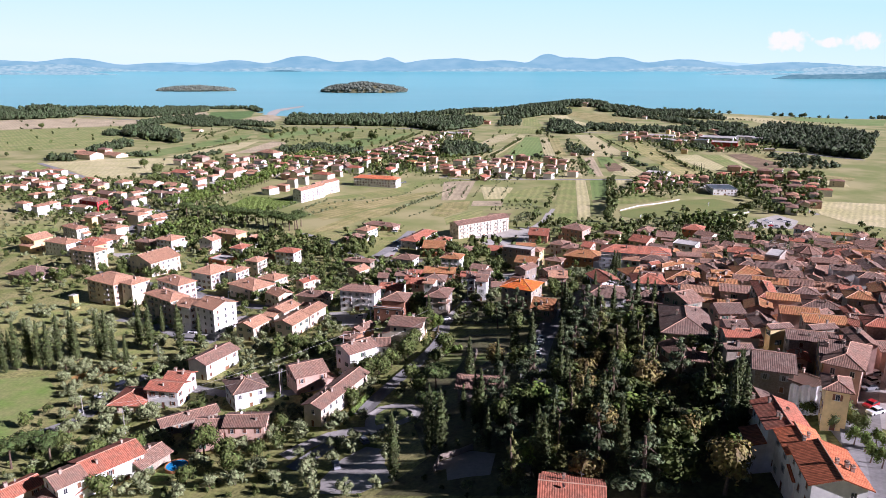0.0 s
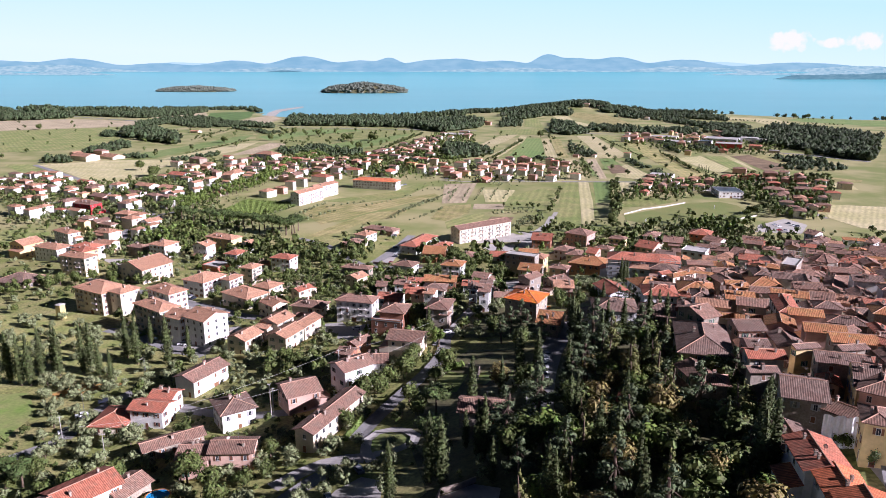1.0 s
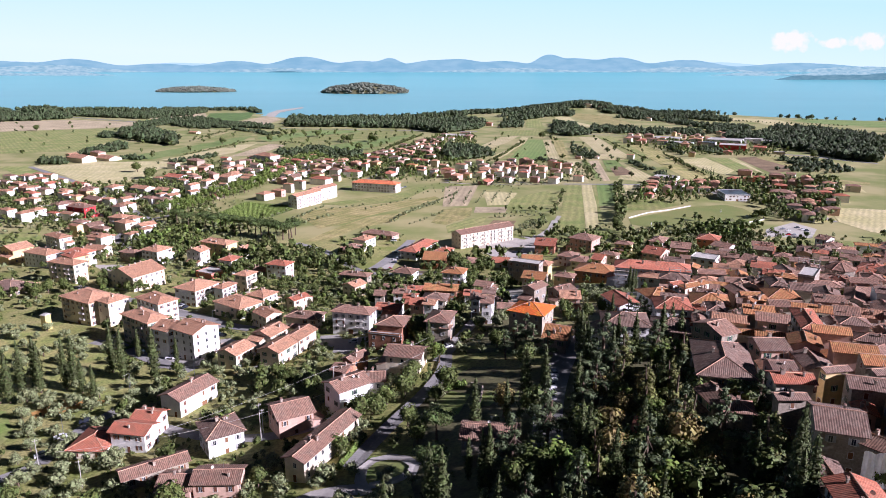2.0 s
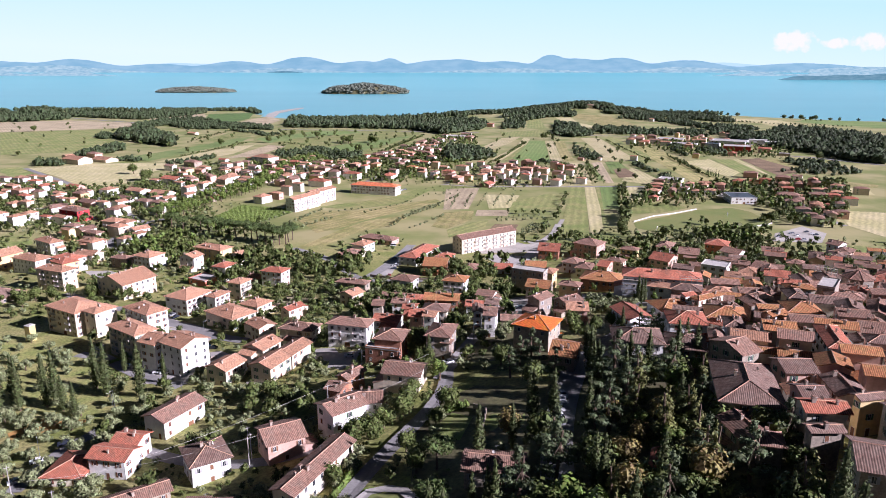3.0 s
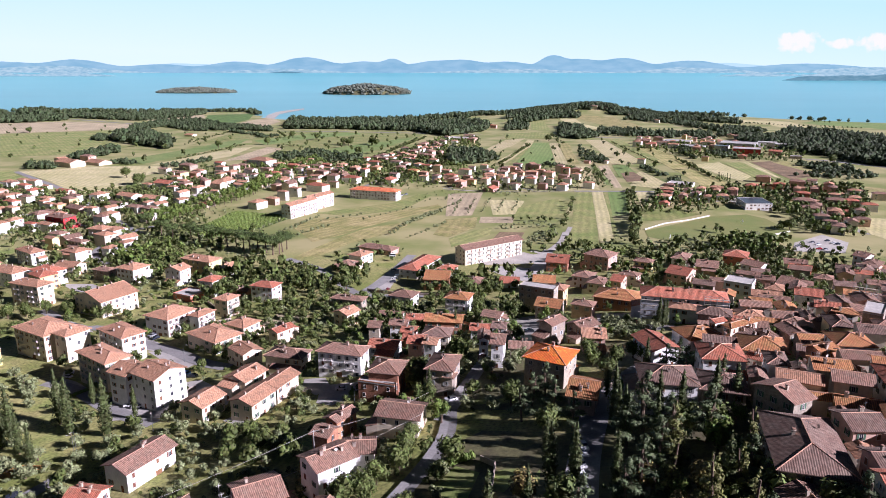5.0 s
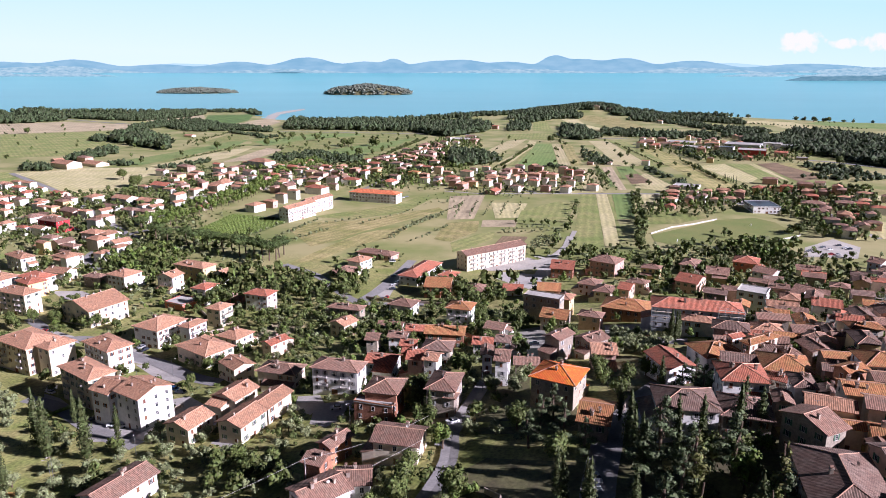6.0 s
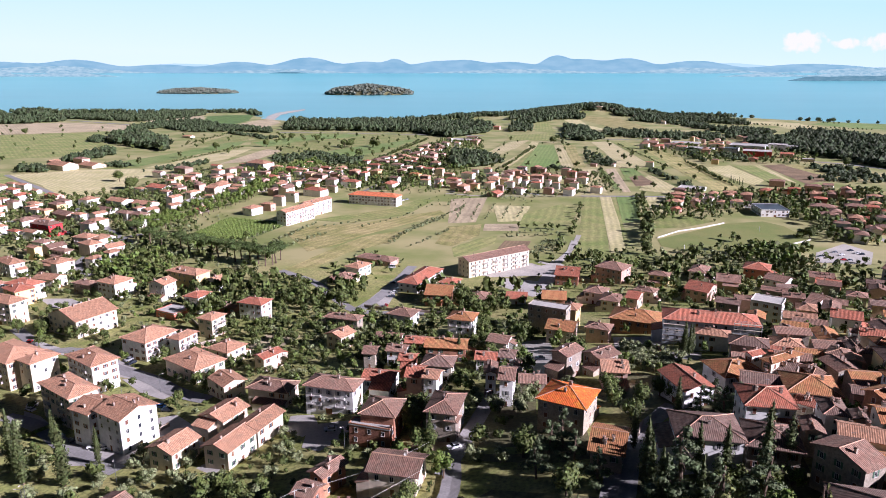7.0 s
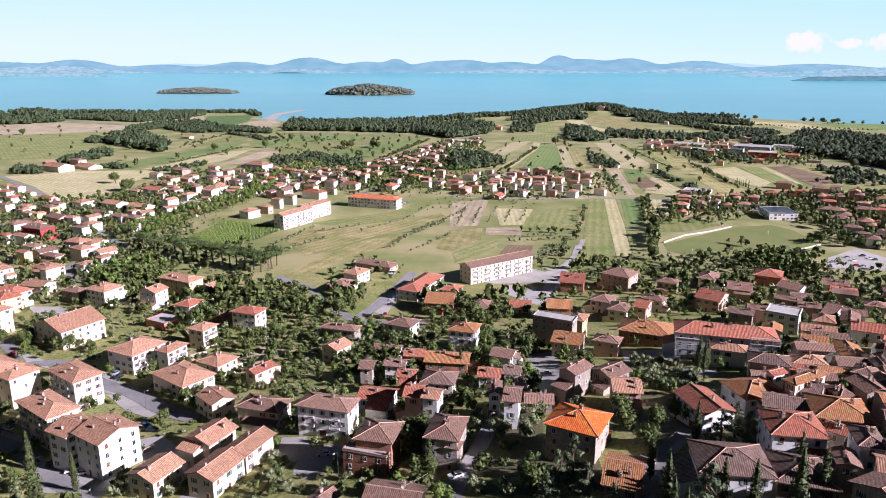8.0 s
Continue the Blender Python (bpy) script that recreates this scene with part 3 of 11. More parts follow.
def roof_shapes(kind, ln, wd, rise):
    """Roof skin and ridge tiles of a roof over ln x wd, with the eave's top edge at z = 0.12."""
    s, r = Shape(), Shape()
    a, b, e = ln / 2, wd / 2, 0.12
    run = math.hypot(b, rise)
    if kind == "f":
        s.box(-a, -b, -0.25, a, b, e)
        for x0, y0, x1, y1 in ((-a, -b, a, -b + 0.25), (-a, b - 0.25, a, b), (-a, -b + 0.25, -a + 0.25, b - 0.25), (a - 0.25, -b + 0.25, a, b - 0.25)):
            r.box(x0, y0, e, x1, y1, e + 0.35)
        return s, r
    k = 0.0 if kind == "g" else min(b, a - 0.01)
    hi = [(-a + k, 0, e + rise), (a - k, 0, e + rise)]
    lo = [(-a, -b, e), (a, -b, e), (a, b, e), (-a, b, e)]
    s.face([lo[0], lo[1], hi[1], hi[0]], 0, [(-a, 0), (a, 0), (a - k, run), (-a + k, run)])
    s.face([lo[2], lo[3], hi[0], hi[1]], 0, [(-a, 0.07), (a, 0.07), (a - k, run), (-a + k, run)])
    if kind == "h":
        s.face([lo[1], lo[2], hi[1]], 0, [(-b, 0), (b, 0), (0, run)])
        s.face([lo[3], lo[0], hi[0]], 0, [(-b, 0), (b, 0), (0, run)])
    # eave edge and underside
    d = 0.2
    if kind == "g":
        under = [(p[0], p[1], p[2] - d) for p in lo]
        top = [(p[0], p[1], p[2] - d) for p in hi]
        s.face([under[1], under[0], top[0], top[1]])
        s.face([under[3], under[2], top[1], top[0]])
        s.face([lo[1], lo[0], under[0], under[1]][::-1])
        s.face([lo[3], lo[2], under[2], under[3]][::-1])
        for i, j, t in ((0, 3, 0), (2, 1, 1)):
            s.face([lo[i], hi[t], top[t], under[i]])
            s.face([hi[t], lo[j], under[j], top[t]])
    else:
        under = [(p[0], p[1], p[2] - d) for p in lo]
        for i in range(4):
            j = (i + 1) % 4
            s.face([lo[i], under[i], under[j], lo[j]][::-1])
        s.face(under[::-1])
    up = Vector((0, 0, 0.03))
    if a - k > 0.3:
        r.tube(Vector(hi[0]) + up, Vector(hi[1]) + up, 0.13, 0.13, 5)
    if kind == "h":
        for c, h in ((lo[0], hi[0]), (lo[3], hi[0]), (lo[1], hi[1]), (lo[2], hi[1])):
            r.tube(Vector(c) + up, Vector(h) + up, 0.11, 0.11, 5)
    return s, r


WALL_WORD = {"w": "white-plastered", "c": "cream-plastered", "y": "yellow-plastered", "p": "pink-plastered", "g": "old stone", "G": "pale grey plastered",
             "b": "brown brick", "r": "rust-red plastered", "R": "raspberry-red plastered"}
TILE_WORD = {"t": "rosy clay tile", "r": "red clay tile", "b": "brown clay tile", "o": "lichen-stained orange tile", "d": "dark weathered tile",
             "O": "bright orange tile", "O2": "new orange tile", "S": "dark panelled"}
SIZE_WORD = {1: "single-storey", 2: "two-storey", 3: "three-storey", 4: "four-storey"}
house_count = [0]


def house(x, y, yaw, ln, wd, eave, kind, wall, tile, storeys, dense=True, group="houses of the town", sparse=False):
    """A house whose roof covers ln x wd, with the ridge along its own x; eave: height of the eaves over the ground at its middle."""
    rnd = random.Random(house_count[0])
    house_count[0] += 1
    z = ground_z(x, y)
    name = "apartment_block" if storeys > 3 else "outbuilding" if storeys < 2 else "town_house" if sparse else "house" if dense else "country_house"
    base = empty(name, x, y, z, yaw)
    if dense and kind != "f":
        ln, wd = ln + 0.8, wd + 0.8
    over = 0.12 if kind == "f" else 0.8 if dense else 0.5
    a, b = ln / 2 - over, wd / 2 - over
    rise = {"h": 0.36, "g": 0.34, "f": 0}[kind] * wd / 2
    w = Shape()
    low = -5.0 if dense else -2.5
    w.box(-a, -b, low, a, b, eave - 0.02 - (0.28 if kind == "f" else 0.06))
    if kind == "g":
        g = rise * b / (wd / 2)
        for sx in (-1, 1):
            tri = [(sx * a, -b, eave - 0.08), (sx * a, b, eave - 0.08), (sx * a, 0, eave + g - 0.12)]
            inn = [(sx * (a - 0.3), p[1], p[2]) for p in tri]
            w.face(tri if sx > 0 else tri[::-1])
            w.face(inn[::-1] if sx > 0 else inn)
    part("wall", w, WALL[wall], base)
    s, r = roof_shapes(kind, ln, wd, rise)
    for sh in (s, r):
        sh.v = [(p[0], p[1], p[2] + eave) for p in sh.v]
    roof = part("roof", s, CONCRETE if kind == "f" and tile not in "S" else TILE[tile], base)
    if dense or kind == "f":
        part("ridge_tiles" if kind != "f" else "parapet", r, RIDGE if kind != "f" else WALL[wall], roof)
    # windows on the sides that look on the open
    c, sn = math.cos(radians(yaw)), math.sin(radians(yaw))
    style = rnd.choice(["plain", "brown", "brown", "green", "grey"])
    for k, (nx, ny, half, depth) in enumerate(((0, -1, a, b), (0, 1, a, b), (1, 0, b, a), (-1, 0, b, a))):
        wx, wy = nx * c - ny * sn, nx * sn + ny * c
        if wx * -x + wy * (40 - y) < 0.12 * math.hypot(x, y - 40):
            continue
        px, py = x + wx * (depth + 2), y + wy * (depth + 2)
        if taken(px, py, -0.6) and rnd.random() < 0.7:
            continue
        count = max(1, int(2 * half / (3.4 if dense and not sparse else 4.6 if dense else 5.5)))
        for f in range(storeys):
            sill = f * 3.0 + 1.25 + (eave - 3.0 * storeys - 0.6)
            for i in range(count):
                if rnd.random() < (0.22 if dense and not sparse else 0.6 if y < 450 else 0.84):
                    continue
                u = -half + 2 * half * (i + 0.5) / count + rnd.uniform(-0.15, 0.15)
                what = style if rnd.random() < 0.8 else "shut"
                zz = sill
                if f == 0 and i == count // 2 and dense:
                    what, zz = ("door" if half < 7 else "wide"), sill - 1.2
                turn = {0: 0, 1: 180, 2: 90, 3: -90}[k]
                lx, ly = (nx * depth - ny * u, ny * depth + nx * u)
                o = part("door" if what in ("door", "wide") else "window", WINDOWS[what], None, base)
                o.matrix_basis = pose(lx + nx * 0.012, ly + ny * 0.012, zz, 0, 0, turn)
        # balconies on the taller blocks
        if storeys >= 3 and dense and (kind == "h" or ln > 30) and wall in "wc" and k == 0 and (ln > 30 or rnd.random() < 0.75):
            for f in range(1, storeys):
                for u in [half * (2 * i + 1 - bays) / bays for bays in [max(2, int(half / 4))] for i in range(bays)]:
                    zz = f * 3.0 + 0.15 + (eave - 3.0 * storeys - 0.6)
                    o = part("balcony", BALCONY, None, base)
                    lx, ly = (nx * depth - ny * u, ny * depth + nx * u)
                    o.matrix_basis = pose(lx, ly, zz, 0, 0, {0: 0, 1: 180, 2: 90, 3: -90}[k])
    # chimneys and aerials
    if kind != "f":
        for i in range(rnd.choice([0, 1, 1, 2]) if sparse else rnd.choice([1, 1, 2, 3]) if dense else 0):
            u, v = rnd.uniform(-0.7, 0.7) * max(a - (b if kind == "h" else 0), 0.5), rnd.uniform(-0.75, 0.6) * b
            o = part("chimney", rnd.choice(CHIMNEYS), None, roof)
            o.matrix_basis = pose(u, v, eave + 0.12 + rise * (1 - abs(v) / (wd / 2)), 0, 0, rnd.choice([0, 90]))
        if dense and not sparse and y < 300 and rnd.random() < 0.3:
            o = part("aerial", AERIAL, None, roof)
            o.matrix_basis = pose(rnd.uniform(-0.3, 0.3) * a, 0, eave + 0.1 + rise, 0, 0, rnd.uniform(0, 180))
        if dense and not sparse and rnd.random() < 0.3:
            v = rnd.uniform(-0.6, 0.6) * b
            o = part("satellite_dish", DISH, None, roof)
            o.matrix_basis = pose(rnd.uniform(-0.4, 0.4) * a, v, eave + 0.1 + rise * (1 - abs(v) / (wd / 2)), 0, 0, rnd.uniform(-60, 60))
    # a lower extension under its own lean-to roof
    more = random.Random(4000 + house_count[0])
    if dense and not sparse and kind != "f" and 2 <= storeys <= 3 and more.random() < 0.62:
        nx, ny, half, depth = more.choice(((0, -1, a, b), (0, 1, a, b), (1, 0, b, a), (-1, 0, b, a)))
        run, tall = more.uniform(2.6, 4.2), more.choice([2.9, 3.1, min(eave - 1.4, 5.6)])
        span = half * more.uniform(0.5, 0.95)
        shift = (half - span) * more.choice([-1, 1])
        ox, oy = nx * (depth + run / 2), ny * (depth + run / 2)
        if not taken(x + ox * c - oy * sn, y + ox * sn + oy * c, 1.5):
            turn = {(0, -1): 0, (0, 1): 180, (1, 0): 90, (-1, 0): -90}[(nx, ny)]
            lx, ly = nx * depth - ny * shift, ny * depth + nx * shift
            ew, er = Shape(), Shape()
            ew.box(-span, -run, low, span, -0.01, tall)
            er.face([(-span - 0.3, -run - 0.35, tall), (span + 0.3, -run - 0.35, tall), (span + 0.3, 0.02, tall + 0.3 * run), (-span - 0.3, 0.02, tall + 0.3 * run)], 0, [(-span, 0), (span, 0), (span, run), (-span, run)])
            er.face([(-span - 0.3, -run - 0.35, tall - 0.16), (-span - 0.3, 0.02, tall + 0.3 * run - 0.16), (span + 0.3, 0.02, tall + 0.3 * run - 0.16), (span + 0.3, -run - 0.35, tall - 0.16)])
            er.face([(-span - 0.3, -run - 0.35, tall - 0.16), (span + 0.3, -run - 0.35, tall - 0.16), (span + 0.3, -run - 0.35, tall), (-span - 0.3, -run - 0.35, tall)])
            for sx in (-1, 1):
                ew.face([(sx * span, -run, tall), (sx * span, -0.01, tall), (sx * span, -0.01, tall + 0.29 * run)][::sx])
                er.face([(sx * (span + 0.3), -run - 0.35, tall - 0.16), (sx * (span + 0.3), 0.02, tall + 0.3 * run - 0.16), (sx * (span + 0.3), 0.02, tall + 0.3 * run), (sx * (span + 0.3), -run - 0.35, tall)][::sx])
            o = part("extension", ew, WALL[wall], base)
            o.matrix_basis = pose(lx, ly, 0, 0, 0, turn)
            part("extension_roof", er, TILE[tile], o)
            q = part("door", WINDOWS["door"], None, o)
            q.matrix_basis = pose(span * more.uniform(-0.5, 0.5), -run - 0.012, max(0.05, eave - 3.0 * storeys - 0.55))
    roof_word = "flat" if kind == "f" else "hipped" if kind == "h" else "gabled"
    tagged(base, f"{SIZE_WORD[storeys]} {WALL_WORD[wall]} {name.replace('_', ' ')} with {roof_word} {TILE_WORD[tile] if kind != 'f' else 'concrete'} roof", name.replace("_", " "), group)
    TAKEN.append((x, y, c, sn, a, b))
    return base


def balcony_mesh():
    s = Shape()
    s.box(-1.7, -1.2, 0, 1.7, 0.05, 0.16)
    s.box(-1.7, -1.2, 1.05, 1.7, -1.14, 1.12, 1)
    for k in range(13):
        x = -1.67 + 3.34 * k / 12
        s.box(x - 0.02, -1.19, 0.16, x + 0.02, -1.15, 1.05, 1)
    for sx in (-1.7, 1.64):
        s.box(sx, -1.14, 1.05, sx + 0.06, 0, 1.12, 1)
        s.box(sx, -1.14, 0.16, sx + 0.04, -0.6, 1.05, 0)
    return s.mesh("balcony", [CONCRETE, IRON])


BALCONY = balcony_mesh()
house(-135.8, 324.8, -36, 21.7, 10.8, 12.7, "h", "c", "t", 4)
house(-117.3, 306.8, -27, 9.3, 11.6, 12.6, "g", "w", "t", 4)
house(-104.7, 302.7, -32, 13.1, 13.9, 12.6, "g", "w", "t", 4)
house(-142.5, 354.8, -36, 19.6, 11.3, 12.7, "h", "w", "t", 4)
house(-180.5, 362.7, -30, 23.6, 16.0, 12.7, "h", "c", "t", 4)
house(-164.9, 355.9, 60, 12.1, 9.0, 12.6, "h", "c", "t", 4)
house(-185.1, 428.2, 60, 22.6, 23.7, 9.6, "g", "c", "t", 3)
house(-136.0, 392.0, 64, 18.2, 15.8, 9.6, "h", "w", "t", 3)
house(-119.5, 389.3, 65, 11.6, 6.7, 9.7, "h", "w", "t", 3)
house(-105.2, 363.8, -36, 21.0, 14.8, 6.8, "h", "c", "t", 2)
house(-97.0, 380.0, -28, 11.9, 11.6, 6.7, "h", "c", "t", 2)
house(-116.6, 418.4, 67, 10.3, 9.2, 9.7, "h", "c", "t", 3)
house(-137.6, 458.1, 70, 11.6, 9.9, 9.6, "h", "w", "r", 3)
house(-102.8, 446.0, -19, 14.4, 10.4, 9.6, "h", "w", "r", 3)
house(-166.8, 482.6, 70, 10.3, 11.9, 9.6, "g", "w", "t", 3)
house(-197.3, 488.8, -25, 15.0, 13.8, 9.6, "h", "w", "t", 3)
house(-218.4, 495.9, -22, 14.3, 8.1, 6.6, "h", "g", "b", 2)
house(-250.6, 513.9, -15, 15.9, 11.7, 6.6, "g", "c", "t", 2)
house(-247.2, 476.9, -34, 14.7, 11.7, 9.7, "h", "y", "r", 3)
house(-160.6, 507.2, -26, 24.5, 11.9, 9.6, "h", "y", "t", 3)
house(-140.6, 499.5, 60, 7.3, 9.6, 6.6, "g", "w", "t", 2)
house(-75.4, 366.2, 55, 10.6, 6.4, 6.7, "g", "c", "r", 2)
house(-83.3, 337.5, -45, 11.3, 9.2, 6.8, "g", "c", "t", 2)
house(-63.3, 326.7, -15, 15.8, 9.7, 6.8, "h", "c", "b", 2)
house(-74.6, 306.9, 65, 12.2, 10.1, 6.6, "g", "c", "t", 2)
house(-65.8, 285.3, 67, 13.6, 9.6, 6.6, "g", "c", "t", 2)
house(-59.9, 297.5, 67, 13.5, 8.2, 6.7, "g", "c", "t", 2)
house(-83.6, 286.8, 66, 11.5, 10.0, 6.6, "g", "c", "t", 2)
house(-147.8, 450.2, -27, 13.6, 13.2, 3.6, "f", "r", "r", 1)
house(-120.5, 455.6, -13, 11.2, 5.7, 3.6, "g", "b", "b", 1)
house(-39.3, 314.4, -15, 17.8, 9.5, 9.8, "h", "w", "b", 3)
house(-20.4, 288.5, 78, 11.6, 10.9, 9.7, "h", "b", "b", 3)
house(-23.2, 283.5, -17, 13.1, 4.0, 6.7, "f", "b", "b", 2)
house(-1.5, 285.5, 77, 13.4, 9.3, 9.7, "h", "g", "b", 3)
house(0.6, 280.4, 73, 4.1, 3.4, 6.6, "h", "g", "b", 2)
house(-24.6, 325.5, -12, 11.5, 9.3, 6.7, "g", "w", "r", 2)
house(-11.7, 316.9, -8, 5.8, 9.5, 9.7, "g", "p", "r", 3)
house(-5.8, 312.1, -17, 5.2, 7.2, 9.7, "g", "w", "t", 3)
house(-53.0, 425.0, -17, 18.3, 7.4, 6.8, "h", "g", "b", 2)
house(-49.8, 393.8, 57, 9.8, 9.5, 6.7, "g", "c", "t", 2)
house(-23.6, 431.4, -22, 13.2, 11.4, 6.9, "h", "w", "b", 2)
house(5.7, 402.6, -17, 12.1, 11.3, 10.0, "h", "w", "o", 3)
house(-27.6, 396.2, -10, 11.8, 6.1, 3.8, "g", "w", "b", 1)
house(-15.2, 384.8, -7, 8.4, 8.2, 3.8, "g", "b", "r", 1)
house(-1.4, 361.6, -7, 16.7, 10.5, 7.0, "g", "b", "o", 2)
house(-21.3, 360.3, -10, 8.0, 7.1, 6.8, "g", "w", "b", 2)
house(-32.0, 360.7, -7, 5.4, 8.2, 6.7, "g", "g", "b", 2)
house(-16.0, 345.1, -6, 6.5, 7.1, 6.8, "g", "b", "r", 2)
house(-4.2, 336.4, -10, 11.4, 10.1, 6.8, "h", "c", "d", 2)
house(20.1, 362.8, -22, 8.4, 8.8, 6.8, "g", "w", "b", 2)
house(13.2, 337.3, -8, 7.6, 8.1, 6.8, "g", "w", "r", 2)
house(21.2, 337.6, -14, 5.6, 7.6, 6.8, "g", "w", "d", 2)
house(13.3, 311.8, 86, 8.8, 4.1, 9.8, "g", "w", "b", 3)
house(18.3, 304.4, -11, 4.9, 10.1, 9.8, "g", "w", "b", 3)
house(27.3, 313.6, -5, 8.7, 7.2, 3.9, "g", "g", "b", 1)
house(33.5, 281.1, -28, 14.1, 13.4, 9.7, "h", "g", "O", 3)
house(40.4, 324.6, 47, 9.9, 6.9, 9.8, "g", "g", "b", 3)
house(48.2, 381.8, -21, 11.8, 13.1, 6.9, "g", "g", "o", 2)
house(45.1, 399.9, -26, 18.0, 7.5, 13.2, "f", "g", "d", 4)
house(37.8, 475.2, -8, 11.4, 12.4, 3.8, "g", "w", "r", 1)
house(16.8, 477.5, 78, 14.0, 11.9, 3.7, "h", "g", "b", 1)
house(-5.8, 481.2, -8, 15.0, 18.9, 6.7, "g", "b", "o", 2)
house(-18.2, 516.2, 66, 37.1, 13.6, 6.7, "h", "w", "r", 2)
house(-0.1, 504.0, 69, 11.5, 10.9, 6.6, "h", "w", "r", 2)
house(-67.4, 519.8, 67, 16.9, 15.0, 3.6, "h", "c", "b", 1)
house(56.3, 458.5, -9, 12.7, 14.3, 6.9, "g", "b", "o", 2)
house(57.3, 410.3, 64, 9.3, 7.0, 10.1, "h", "y", "t", 3)
house(-13.6, 257.8, -13, 13.1, 10.9, 6.8, "g", "c", "b", 2)
house(-30.9, 230.2, 40, 12.0, 9.9, 9.6, "g", "w", "b", 3)
house(-24.0, 239.0, 5, 8.8, 8.5, 6.7, "g", "w", "b", 2)
house(-32.2, 260.9, 55, 9.2, 5.3, 6.6, "g", "b", "b", 2)
house(-35.4, 250.9, -22, 5.8, 6.7, 6.7, "g", "b", "b", 2)
house(-33.6, 201.4, 66, 28.1, 6.9, 6.6, "g", "c", "b", 2)
house(-47.7, 223.4, 30, 11.6, 12.2, 6.6, "g", "p", "b", 2)
house(11.9, 192.2, -8, 14.8, 10.0, 3.9, "g", "g", "b", 1)
house(25.2, 119.4, -10, 12.4, 9.4, 6.7, "g", "w", "r", 2)
house(48.7, 177.6, 68, 11.0, 7.6, 4.0, "g", "g", "r", 1)
house(-89.0, 249.8, 63, 17.6, 9.9, 6.6, "g", "w", "b", 2)
house(-96.1, 222.0, -10, 12.2, 8.1, 6.7, "g", "w", "r", 2)
house(-94.9, 230.5, -9, 8.5, 8.5, 6.6, "g", "w", "r", 2)
house(-108.5, 222.8, 88, 14.0, 11.7, 3.4, "h", "c", "r", 1)
house(-67.3, 216.6, -58, 12.4, 11.3, 6.6, "h", "w", "d", 2)
house(-81.9, 202.0, 35, 18.0, 6.6, 3.6, "g", "g", "b", 1)
house(-68.5, 186.2, 2, 8.9, 9.7, 6.6, "g", "p", "b", 2)
house(-58.1, 186.4, 2, 12.0, 8.4, 6.7, "g", "p", "b", 2)
house(-92.4, 170.4, 50, 15.7, 11.3, 6.6, "g", "w", "r", 2)
house(-99.3, 160.6, 51, 7.8, 9.3, 6.6, "g", "w", "b", 2)
house(-112.9, 160.7, 55, 11.4, 7.2, 3.7, "g", "c", "r", 1)
house(-84.2, 175.6, 61, 10.2, 8.9, 3.5, "g", "g", "b", 1)
house(-257.4, 419.9, -19, 24.0, 19.7, 3.7, "h", "g", "d", 1)
house(-307.4, 510.2, 64, 16.0, 16.6, 9.6, "g", "y", "t", 3)
house(-277.2, 491.6, -24, 23.2, 13.4, 9.7, "h", "w", "t", 3)
house(-250.9, 488.6, -25, 18.9, 12.7, 9.7, "h", "w", "r", 3)
house(-233.8, 442.6, -22, 22.0, 10.6, 12.7, "h", "c", "t", 4)
house(-298.9, 550.7, -35, 22.2, 10.4, 9.7, "h", "w", "t", 3)
house(-284.9, 625.2, -18, 15.1, 11.9, 9.6, "h", "c", "t", 3)
house(-252.7, 602.1, 51, 13.6, 10.4, 6.6, "g", "w", "t", 2)
house(-286.8, 593.4, -25, 15.7, 7.6, 6.6, "h", "c", "b", 2)
house(-270.8, 559.6, -25, 17.5, 12.9, 6.7, "h", "c", "t", 2)
house(-343.6, 673.4, -24, 24.1, 13.8, 9.6, "h", "R", "b", 3)
house(-138.5, 710.3, 64, 41.0, 11.1, 12.5, "g", "w", "t", 4)
house(-127.9, 748.4, 62, 37.6, 10.6, 12.6, "g", "w", "t", 4)
house(-76.7, 801.2, -19, 53.9, 15.0, 9.5, "h", "w", "O2", 3)
house(-60.3, 538.1, 60, 14.2, 11.2, 6.6, "h", "w", "t", 2)
house(-51.1, 569.4, -27, 28.8, 11.4, 3.6, "h", "p", "b", 1)
house(101.9, 518.0, -36, 17.8, 15.5, 9.7, "h", "p", "b", 3)
house(126.5, 503.3, -27, 11.5, 8.3, 6.8, "h", "y", "b", 2)
house(74.2, 519.8, -15, 14.6, 19.3, 6.7, "g", "b", "r", 2)
house(81.1, 467.0, 60, 12.2, 11.0, 6.9, "h", "w", "b", 2)
house(84.0, 444.2, 67, 12.6, 9.5, 7.0, "h", "c", "b", 2)
house(96.9, 447.6, -30, 6.5, 12.6, 6.9, "g", "p", "r", 2)
house(106.9, 461.9, -35, 10.9, 7.9, 6.8, "h", "c", "b", 2)
house(135.6, 459.0, -38, 12.6, 16.7, 7.4, "g", "p", "r", 2)
house(159.6, 482.7, -23, 12.6, 14.8, 6.9, "g", "y", "b", 2)
house(154.3, 514.3, 59, 16.1, 9.8, 6.8, "h", "w", "b", 2)
house(192.3, 519.7, 62, 15.8, 15.0, 7.0, "h", "r", "r", 2)
house(187.5, 480.7, -48, 12.3, 11.9, 7.1, "g", "w", "b", 2)
house(145.8, 403.5, -33, 13.2, 11.0, 10.0, "f", "w", "r", 3)
house(215.0, 479.4, -31, 12.4, 18.9, 4.1, "g", "b", "r", 1)
house(226.4, 508.1, -24, 13.8, 12.1, 3.9, "g", "w", "b", 1)
house(181.7, 427.7, -46, 5.9, 24.2, 3.8, "g", "w", "b", 1)
house(166.2, 376.8, -25, 11.5, 11.5, 7.2, "g", "w", "r", 2)
house(127.8, 346.3, -79, 8.0, 10.0, 6.7, "g", "g", "b", 2)
